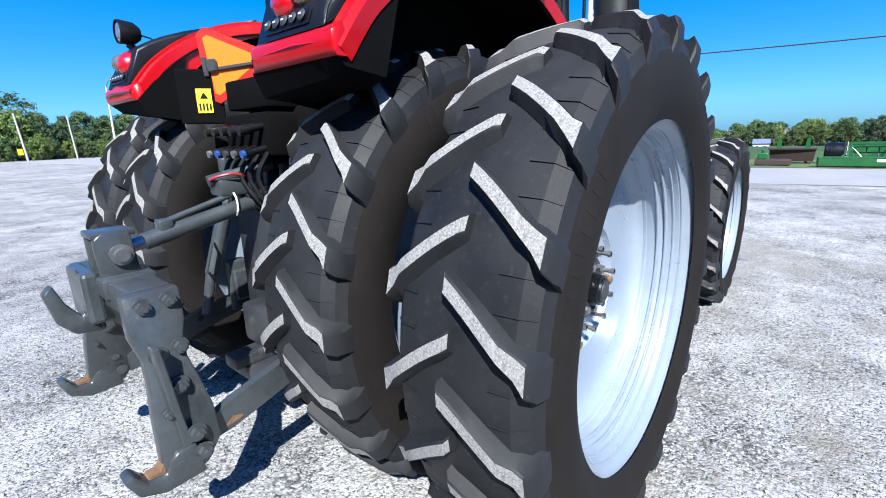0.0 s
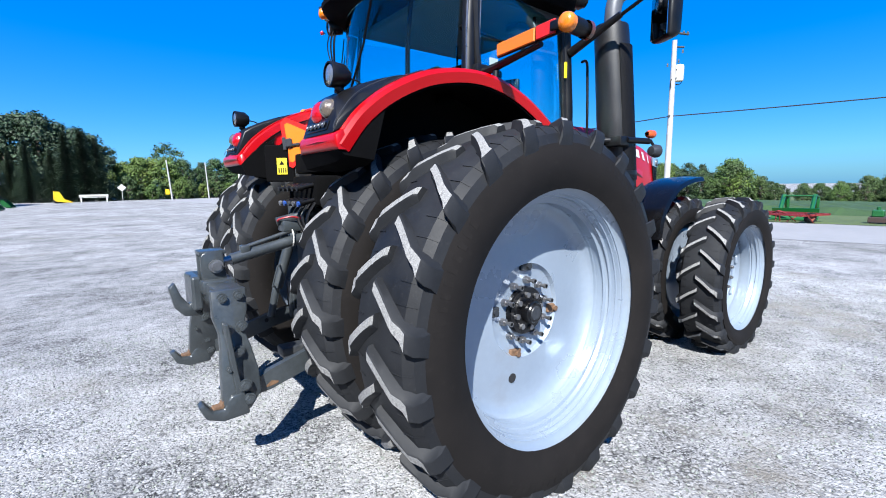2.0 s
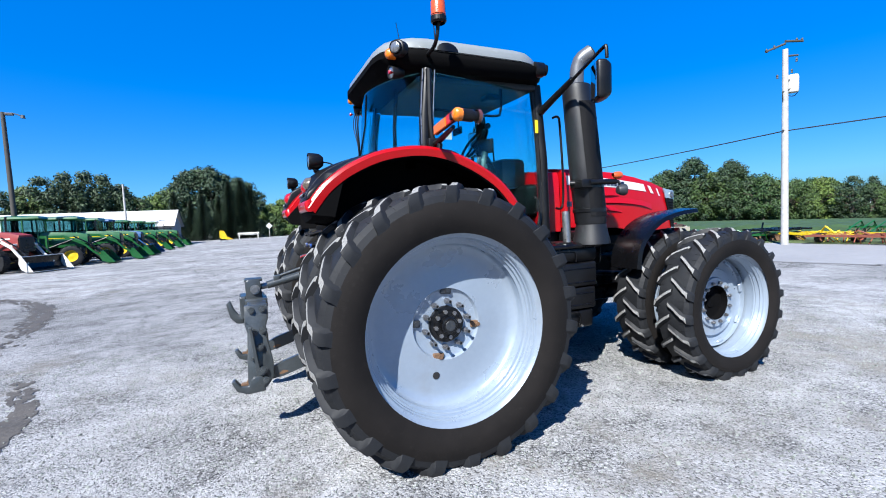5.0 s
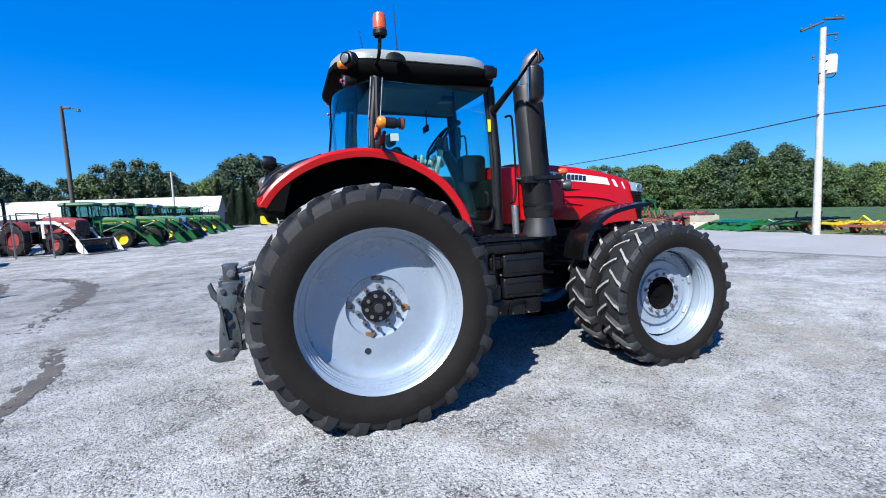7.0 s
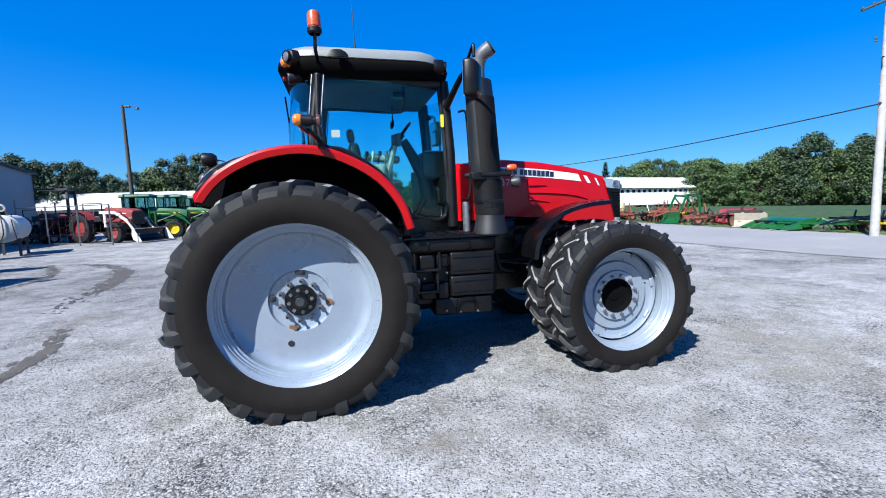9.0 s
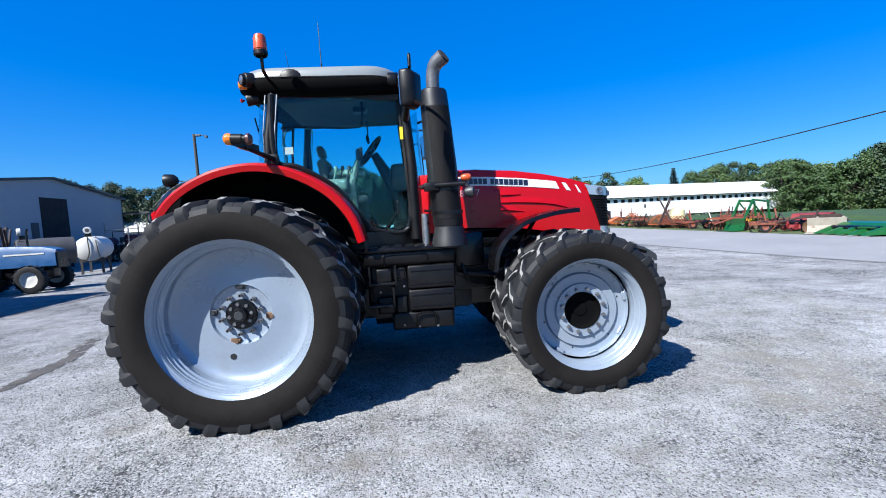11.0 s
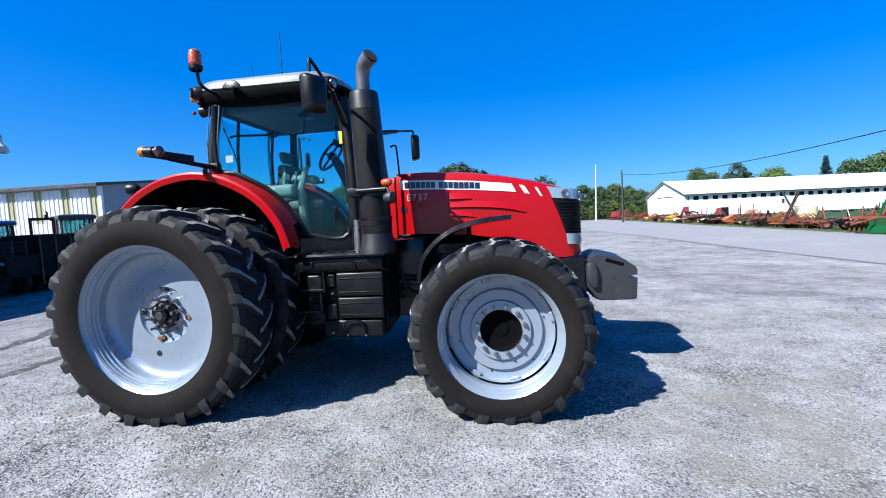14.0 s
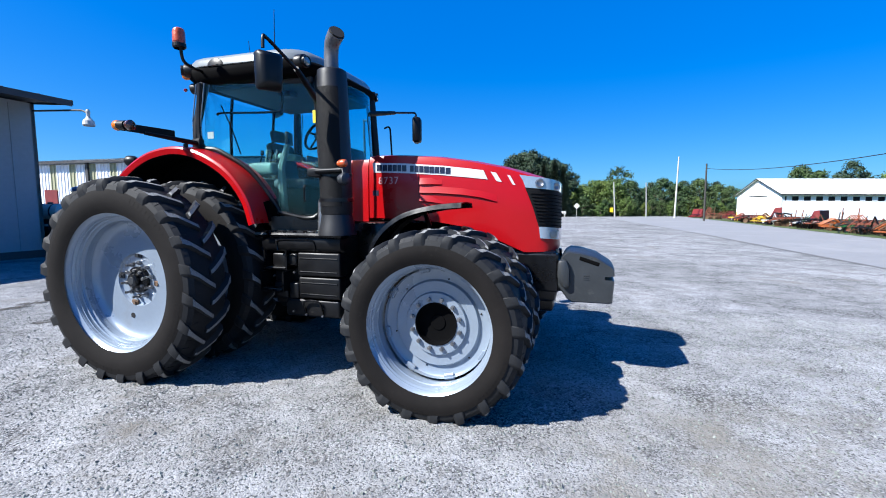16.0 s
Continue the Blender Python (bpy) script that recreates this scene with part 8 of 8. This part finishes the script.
        part("boom", join(tube([(0.7, -0.6, 0.5), (0.75, 0.6, 2.5)], 0.06, 6), tube([(0.7, 0.6, 0.5), (0.75, -0.6, 2.5)], 0.06, 6), tube([(0.8, -0.45, 0.5), (0.85, 0.78, 2.4)], 0.05, 6), tube([(0.8, 0.78, 0.5), (0.85, -0.45, 2.4)], 0.05, 6)), BINM, t, "crossed folded booms")
        for y in (-0.8, 0.8):
            wheel_at(t, 0, y, 0.36, 0.36, 0.2, OLDWHITE, 10)
    else:
        part("frame", join(box(-length / 2, length / 2, -wid / 2, -wid / 2 + 0.1, 0.45, 0.57), box(-length / 2, length / 2, wid / 2 - 0.1, wid / 2, 0.45, 0.57), *[box(-length / 2 + length * k / 4 - 0.05, -length / 2 + length * k / 4 + 0.05, -wid / 2, wid / 2, 0.47, 0.57) for k in range(5)]), paint, t)
        for k in range(12):
            part("shank", tube([(rng.uniform(-length / 2, length / 2), -wid / 2 + wid * k / 11, 0.5), (rng.uniform(-length / 2, length / 2), -wid / 2 + wid * k / 11, 0.25 + rng.uniform(0, 0.5)), (rng.uniform(-0.4, 0.4), -wid / 2 + wid * k / 11, 0.0)], 0.025, 5), paint, t)
        part("mast", tube([(0, -0.4, 0.5), (0.1, 0, hi + 0.2), (0, 0.4, 0.5)], 0.05, 6), paint, t)
        for y in (-wid * 0.45, wid * 0.45):
            wheel_at(t, 0.1, y, 0.33, 0.33, 0.18, RUSTRED, 8)
    return t


BEIGE = mat("weathered_cream_paint", (0.46, 0.42, 0.34), 0.7, 0, 0.25, 3, dirt=(0.2, 0.12, 0.07), dirt_at=(0.5, 0.75))
VERGE = [
    (28.1, -9.5, GREEN, "green combine header lying on grass", "header", 5.0, 1.0),
    (23, 2.6, GREEN, "green planter frame with tall masts", "loader", 2.4, 1.5), (20.7, 2.7, OLDRED, "rusty red mower deck on the verge", "cult", 3.0, 0.5),
    (19.9, 4.6, RUSTRED, "rusty flail mower on the verge", "cult", 3.0, 0.6), (23.0, 5.2, GREEN, "green cultivator with upright mast", "rake", 2.4, 1.2), (20.7, 6, GYEL, "yellow hay tedder in the grass", "cult", 3.2, 0.8),
    (19.7, 9, GREEN, "low green planter units in a row", "cult", 2.8, 0.6), (20.6, 7.9, SATIN, "black steel cage frame on the verge", "disc", 2.0, 1.0), (19.4, 10.4, GREEN, "green-topped seed drill on the verge", "header", 2.6, 0.8),
    (19.9, 12.4, BEIGE, "cream loader arms lying on the verge", "loader", 2.0, 0.6), (19.3, 15.2, RUSTRED, "rusty red field cultivator", "cult", 3.0, 0.8), (19.8, 16.9, GREEN, "green front loader with raised arms on the verge", "loader", 2.6, 1.75),
    (19.5, 17.6, RUSTRED, "rusty disc gang on the verge", "disc", 3.0, 1.1), (21.2, 19.2, GYEL, "yellow-painted chisel plough in grass", "cult", 2.4, 0.7), (19.6, 23.7, OLDWHITE, "pale yellow sprayer tank with crossed booms", "sprayer", 2.4, 1.4),
    (19.6, 23.2, RUSTRED, "rusty red rotary rake on grass", "rake", 2.6, 1.0), (19.9, 25.4, ORANGE, "orange hay rake with long tines", "rake", 3.0, 1.1), (19.9, 27.6, RUSTRED, "rusty red hay rake on the verge", "rake", 2.8, 1.1),
    (19.9, 29.8, GREEN, "green hay mower on the verge", "cult", 2.4, 0.9), (20.0, 32.2, ORANGE, "orange tedder with folded arms", "rake", 2.6, 1.0), (20.1, 35, SATIN, "dark disc mower on the verge", "disc", 2.6, 1.0),
    (21.2, 37, OLDRED, "old red baler on the verge", "header", 2.4, 1.6), (20.1, 39.6, RUSTRED, "rusty tillage gang on the verge", "disc", 2.6, 0.9), (20.2, 42.6, OLDWHITE, "white and grey implement frame", "cult", 2.2, 1.0),
    (20.4, 45.8, GYEL, "yellow harrow frame on the verge", "rake", 2.6, 0.9), (20.5, 49.5, OLDRED, "faded red wagon gear on the verge", "disc", 2.6, 1.0), (20.7, 53.5, RUSTRED, "rusty red rake beside the road", "rake", 3.0, 1.1),
    (20.9, 58, OLDRED, "faded red rake at the end of the row", "rake", 3.0, 1.3),
    (20.8, 18.6, RUSTRED, "rusty toolbar with folded wings on the verge", "rake", 2.8, 1.4), (21.6, 20.4, BINM, "dark rusty cultivator behind the row", "disc", 3.0, 1.2), (20.4, 25.0, RUSTRED, "rusty red spring-tooth harrow standing folded", "rake", 2.6, 1.5),
    (21.6, 27.0, BINM, "brown rusted grain auger base on the verge", "cult", 2.8, 1.2), (20.6, 30.6, ORANGE, "orange bale mover frame on the verge", "rake", 2.8, 1.3), (21.4, 33.0, RUSTRED, "rusty red disc harrow with raised wings", "disc", 3.0, 1.5),
    (20.8, 36.8, GREEN, "green folding toolbar on the verge", "rake", 2.6, 1.1), (21.2, 40.2, RUSTRED, "rusty tandem disc on the verge", "disc", 3.0, 1.3), (21.0, 43.8, SATIN, "black steel loader frame on the verge", "loader", 2.4, 1.1),
    (21.4, 50.5, OLDWHITE, "white steel stand with bracing", "rake", 2.2, 1.1), (20.8, 55.5, GYEL, "yellow steel frame on the verge", "cult", 2.4, 1.0), (21.2, 61.5, RUSTRED, "rusty red gang plough on the verge", "rake", 3.0, 1.3),
    (20.8, 66.0, RUSTRED, "rusty red implement bed on the verge", "disc", 3.0, 1.6), (21.2, 70.0, RUSTRED, "rusty red folded harrow at the row's end", "rake", 3.0, 1.9), (20.6, 74.0, OLDRED, "faded red seed box at the row's end", "header", 3.0, 1.6),
]
SCRAP = (("rusty low tillage frame among the implements", RUSTRED, "cult"), ("dark rusted disc gang among the implements", BINM, "disc"), ("rust-brown toothed harrow among the implements", RUST, "rake"), ("black steel tool frame among the implements", SATIN, "cult"),
         ("faded red cutter deck among the implements", OLDRED, "header"), ("rusty orange frame among the implements", RUSTRED, "rake"), ("old green planter unit among the implements", GREEN, "cult"), ("weathered pale frame among the implements", OLDWHITE, "cult"))
rng = random.Random(41)
for k in range(30):
    lab, m, kd = SCRAP[rng.randrange(8) if k % 3 else rng.randrange(3)]
    VERGE.append((19.5 + 0.012 * k * k / 10 + rng.uniform(0.0, 1.8), 12.6 + 1.45 * k + rng.uniform(-0.5, 0.5), m, lab, kd, rng.uniform(1.5, 2.4), rng.uniform(0.7, 1.2)))
for i, (x, y, m, lab, kd, wd, hi) in enumerate(VERGE):
    tall = 0.62 if y < 12 else 0.85
    wide = 0.9 if y < 12 else 0.72
    turn = 176 + (14 if y < 12 else 40) * math.sin(i * 2.3)
    implement(pose(x, y, 0, 0, 0, turn) @ Matrix.Diagonal((wide, wide, tall, 1)), m, lab, "implement", kd, 100 + i, wd, 1.9, hi)

# implements on the near verge
bb = thing("box_scraper", "long low bright green box blade at the road edge", "implement", at=pose(21.2, -2.95, 0, 0, 0, 4))
part("blade_box", join(box(-0.3, -0.25, -1.0, 1.0, 0.05, 0.40, 0.01), box(-0.3, 0.35, -1.0, -0.95, 0.03, 0.36, 0.01), box(-0.3, 0.35, 0.95, 1.0, 0.03, 0.36, 0.01), box(-0.3, 0.3, -0.95, 0.95, 0.34, 0.39, 0.01)), GREEN, bb)
part("cutting_edge", box(-0.33, -0.29, -1.0, 1.0, 0.0, 0.07, 0.005, 1), SATIN, bb)
part("decal", box(-0.304, -0.3005, -0.93, -0.66, 0.22, 0.32), OLDWHITE, bb, "pale decal plate")
part("mast", join(tube([(0.3, -0.3, 0.35), (0.4, 0, 0.72), (0.3, 0.3, 0.35)], 0.03, 6)), GREEN, bb)
fb = thing("feed_bin", "dark brown rusted steel bin on skids with green masts behind", "implement", at=pose(25.2, -0.95, land(25.2), 0, 0, 2))
part("bin", join(loft([[(-0.55, -0.8, 0.12), (-0.45, 0.8, 0.12), (-0.62, 0.86, 0.7), (-0.7, -0.86, 0.7)], [(0.5, -0.8, 0.12), (0.5, 0.8, 0.12), (0.6, 0.86, 0.7), (0.6, -0.86, 0.7)]]), box(-0.74, -0.66, -0.9, 0.9, 0.66, 0.74, 0.01)), BINM, fb)
for y in (-0.55, 0.55):
    part("skid", box(-0.5, 0.55, y - 0.05, y + 0.05, 0.0, 0.14, 0.01), SATIN, fb)
    part("mast", join(loft([[(0.62, y - 0.12, 0.6), (0.62, y + 0.12, 0.6), (0.7, y + 0.12, 0.6), (0.7, y - 0.12, 0.6)], [(0.62, y - 0.05, 1.15), (0.62, y + 0.05, 1.15), (0.7, y + 0.05, 1.15), (0.7, y - 0.05, 1.15)]])), GREEN, fb)
dk = thing("mower_deck", "low rusty brown mower deck with green gearbox", "implement", at=pose(21.9, -0.5, 0, 0, 0, 3))
part("deck", join(box(-0.4, 0.45, -0.62, 0.62, 0.14, 0.24, 0.02), box(-0.44, -0.4, -0.62, 0.62, 0.04, 0.22, 0.005, 1)), BINM, dk)
part("gearbox", join(box(-0.15, 0.25, 0.2, 0.55, 0.24, 0.5, 0.04), rod((0.05, 0.38, 0.5), (0.05, 0.38, 0.62), 0.06)), GREEN, dk)
for y in (-0.55, 0.55):
    part("skid", box(-0.35, 0.4, y - 0.03, y + 0.03, 0.0, 0.15, 0.005, 1), SATIN, dk)
sp = thing("rotary_spreader", "round black steel spreader drum on the grass", "implement", at=pose(25.6, -2.45, land(25.6)))
part("drum", lathe([(0.0, -0.35), (0.36, -0.35), (0.42, -0.3), (0.42, 0.3), (0.36, 0.35), (0.0, 0.35)], (0, 0, 0.52), 20), SATIN, sp, "", 40)
part("frame", join(box(-0.45, 0.45, -0.4, -0.34, 0.0, 0.16), box(-0.45, 0.45, 0.34, 0.4, 0.0, 0.16), tube([(-0.3, -0.42, 0.1), (0, -0.42, 0.95), (0.3, -0.42, 0.1)], 0.025, 6)), SATIN, sp)
rh = thing("reel_header", "green harvesting header with black reel on grass", "implement", at=pose(25.4, -4.3, land(25.4), 0, 0, 3))
part("hood", loft([[(0.3, y, 0.1), (0.5, y, 0.3), (0.5, y, 0.85), (0.42, y, 0.85), (0.4, y, 0.35), (-0.3, y, 0.1)] for y in (-1.3, 1.3)]), GREEN, rh, "", 30)
for k in range(6):
    a_ = 2 * math.pi * k / 6
    part("reel_bar", rod((-0.1 + 0.28 * math.cos(a_), -1.2, 0.5 + 0.28 * math.sin(a_)), (-0.1 + 0.28 * math.cos(a_), 1.2, 0.5 + 0.28 * math.sin(a_)), 0.02, seg=6), SATIN, rh)
for y in np.linspace(-1.2, 1.2, 7):
    part("reel_spider", join(*[rod((-0.1, y, 0.5), (-0.1 + 0.28 * math.cos(2 * math.pi * k / 6), y, 0.5 + 0.28 * math.sin(2 * math.pi * k / 6)), 0.014, seg=5) for k in range(6)]), SATIN, rh)
part("top_beam", join(box(0.4, 0.5, -1.3, 1.3, 0.85, 0.95), *[rod((0.45, y, 0.9), (-0.1, y, 0.55), 0.02) for y in (-1.28, 0, 1.28)]), GREEN, rh)
part("skid", join(box(-0.3, 0.5, -1.3, -1.2, 0, 0.12), box(-0.3, 0.5, 1.2, 1.3, 0, 0.12)), SATIN, rh)
implement(pose(21.6, 46.5, 0, 0, 0, 160), OLDRED, "red tractor hulk before the barn", "implement", "header", 300, 2.6, 1.6, 1.6)
# near-black boards of trailer and wagon; garage shade is partly put into this colour
BLACKBOARD = mat("shade_darkened_boards", (0.008, 0.008, 0.009), 0.75, 0, 0.3, 3, spec=0.2)
bx = thing("box_trailer", "black steel-sided farm trailer standing in shade", "trailer", at=pose(-13.85, 8.45, 0))
part("body", join(box(-1.2, 1.2, -0.95, 0.95, 0.4, 0.55, 0.02), box(-1.2, -1.14, -0.95, 0.95, 0.28, 1.92, 0.01), box(1.14, 1.2, -0.95, 0.95, 0.25, 1.92, 0.01), box(-1.2, 1.2, -0.95, -0.89, 0.28, 1.92, 0.01), box(-1.2, 1.2, 0.89, 0.95, 0.28, 1.92, 0.01)), BLACKBOARD, bx)
for y in (-0.8, -0.27, 0.27, 0.8):
    part("side_rib", box(1.2, 1.235, y - 0.03, y + 0.03, 0.26, 1.9, 0.005, 1), SATIN, bx)
part("top_rail", join(box(1.12, 1.24, -0.97, 0.97, 1.92, 1.97, 0.01), box(-1.22, 1.14, -0.97, -0.88, 1.92, 1.97, 0.01), box(-1.22, 1.14, 0.88, 0.97, 1.92, 1.97, 0.01)), SATIN, bx)
for x in (-0.6, 0.6):
    for y in (-0.75, 0.75):
        wheel_at(bx, x, y, 0.38, 0.38, 0.22, TRIMM, 10)
wg = thing("wagon", "dark flat-bed farm wagon loaded with clutter in shade", "wagon", at=pose(-13.8, 6.45, 0, 0, 0, 14))
part("bed", join(box(-1.5, 1.5, -0.6, 0.6, 1.12, 1.25, 0.02), box(-1.5, 1.5, -0.63, -0.6, 0.62, 1.3, 0.01), box(1.48, 1.53, -0.6, 0.6, 0.62, 1.3, 0.01), box(-1.4, 1.4, -0.2, 0.2, 0.6, 1.12)), BLACKBOARD, wg)
part("edge_board", box(-1.5, 1.5, -0.66, -0.635, 1.05, 1.13, 0.005, 1), METALB, wg, "pale weathered edge board")
for k in range(5):
    part("side_stake", box(-1.4 + 0.68 * k, -1.32 + 0.68 * k, -0.68, -0.662, 0.6, 1.28, 0.005), SATIN, wg)
for x in (-0.95, 0.95):
    for y in (-0.45, 0.45):
        wheel_at(wg, x, y, 0.4, 0.4, 0.2, TRIMM, 10)
part("axle", join(rod((-0.95, -0.45, 0.4), (-0.95, 0.45, 0.4), 0.05), rod((0.95, -0.45, 0.4), (0.95, 0.45, 0.4), 0.05), box(-1.0, -0.9, -0.15, 0.15, 0.4, 0.7), box(0.9, 1.0, -0.15, 0.15, 0.4, 0.7)), SATIN, wg)
implement(pose(-17.3, 16.0, 0, 0, 0, 30), OLDWHITE, "white tank sprayer by the workshop", "implement", "sprayer", 302, 2.4, 1.4, 1.0)
implement(pose(-4.6, 71.5, 0, 0, 0, 5), GYEL, "yellow pull scraper at the yard's end", "implement", "header", 303, 2.2, 2.4, 1.5)
implement(pose(-18.3, 28.4, 0, 0, 0, 60), RUSTRED, "rusty red implement behind the gate panel", "implement", "rake", 304, 3.0, 2.0, 1.5)
implement(pose(-16.6, 28.2, 0, 0, 0, 20), OLDRED, "faded red implement behind the gate panel", "implement", "cult", 305, 3.0, 2.4, 1.3)
wb = thing("bench", "white slatted bench at the yard's end", "bench", at=pose(-1.0, 74.6, 0))
part("board", join(box(-1.6, 1.6, -0.05, 0.05, 0.75, 1.0), box(-1.6, 1.6, -0.3, -0.05, 0.6, 0.68)), OLDWHITE, wb)
for x in (-1.4, 1.4):
    part("leg", box(x - 0.08, x + 0.08, -0.3, 0.05, 0, 0.75), OLDWHITE, wb)

# clutter on and behind the dark wagon
tk2 = thing("tank", "pale plastic tank lying on the dark wagon", "tank", at=pose(-14.35, 6.3, 1.25, 0, 0, 14))
part("shell", lathe([(0.0, -0.55), (0.2, -0.54), (0.28, -0.45), (0.29, 0.45), (0.2, 0.54), (0.0, 0.55)], (0, 0, 0.3), 20, "x"), OLDWHITE, tk2, "", 40)
part("strap", lathe([(0.292, -0.03), (0.3, -0.02), (0.3, 0.02), (0.292, 0.03)], (-0.2, 0, 0.3), 20, "x"), SATIN, tk2)
part("strap", lathe([(0.292, -0.03), (0.3, -0.02), (0.3, 0.02), (0.292, 0.03)], (0.2, 0, 0.3), 20, "x"), SATIN, tk2)
part("cap", lathe([(0.0, 0.66), (0.08, 0.65), (0.09, 0.56), (0.0, 0.55)], (0, 0, 0), 14, "z"), TRIMM, tk2)
gp = thing("pump", "small red and rust engine pump on the wagon", "pump", at=pose(-13.35, 6.5, 1.25, 0, 0, 20))
part("base", box(-0.25, 0.25, -0.2, 0.2, 0.0, 0.08, 0.01), SATIN, gp)
part("engine", join(box(-0.2, 0.05, -0.15, 0.15, 0.08, 0.4, 0.04), rod((-0.1, 0, 0.4), (-0.1, 0, 0.52), 0.06)), OLDRED, gp, "faded red engine", 40)
part("housing", join(rod((0.05, 0, 0.22), (0.24, 0, 0.22), 0.13, seg=16), rod((0.16, 0, 0.3), (0.16, 0, 0.48), 0.04)), RUST, gp, "rusty pump housing", 40)
cr = thing("crate", "brown slatted wooden crate on the wagon", "crate", at=pose(-12.75, 6.7, 1.25, 0, 0, 14))
for k in range(4):
    for yy in (-0.28, 0.28):
        part("slat", box(-0.4, 0.4, yy - 0.015, yy + 0.015, 0.03 + 0.13 * k, 0.12 + 0.13 * k, 0.004, 1), BINM, cr)
for xx in (-0.38, 0.38):
    for yy in (-0.255, 0.255):
        part("post", box(xx - 0.03, xx + 0.03, yy - 0.025, yy + 0.025, 0.0, 0.56, 0.004, 1), BINM, cr)
mast = thing("forklift_mast", "tall dark steel forklift mast standing by the workshop", "forklift mast", at=pose(-15.7, 10.3, 0, 0, 0, 130) @ Matrix.Diagonal((1, 0.8, 1.2, 1)))
for yy in (-0.45, 0.45):
    part("upright", box(-0.07, 0.07, yy - 0.05, yy + 0.05, 0, 2.25, 0.01), SATIN, mast)
for zz in (0.2, 1.1, 2.15):
    part("crossbar", box(-0.04, 0.04, -0.45, 0.45, zz, zz + 0.1, 0.01), SATIN, mast)
part("chain_wheel", lathe([(0.0, -0.05), (0.14, -0.05), (0.16, 0.0), (0.14, 0.05), (0.0, 0.05)], (0, -0.2, 2.3), 16), SATIN, mast)
for yy in (-0.28, 0.28):
    part("fork", join(box(0.07, 0.12, yy - 0.06, yy + 0.06, 0.05, 0.8), box(0.07, 1.1, yy - 0.06, yy + 0.06, 0.05, 0.1)), SATIN, mast)
farm_tractor(pose(-17.9, 10.1, 0, 0, 0, 150) @ Matrix.Diagonal((0.9, 0.9, 0.9, 1)), BLUEP, OLDWHITE, "old blue cab tractor among clutter by the workshop", True)
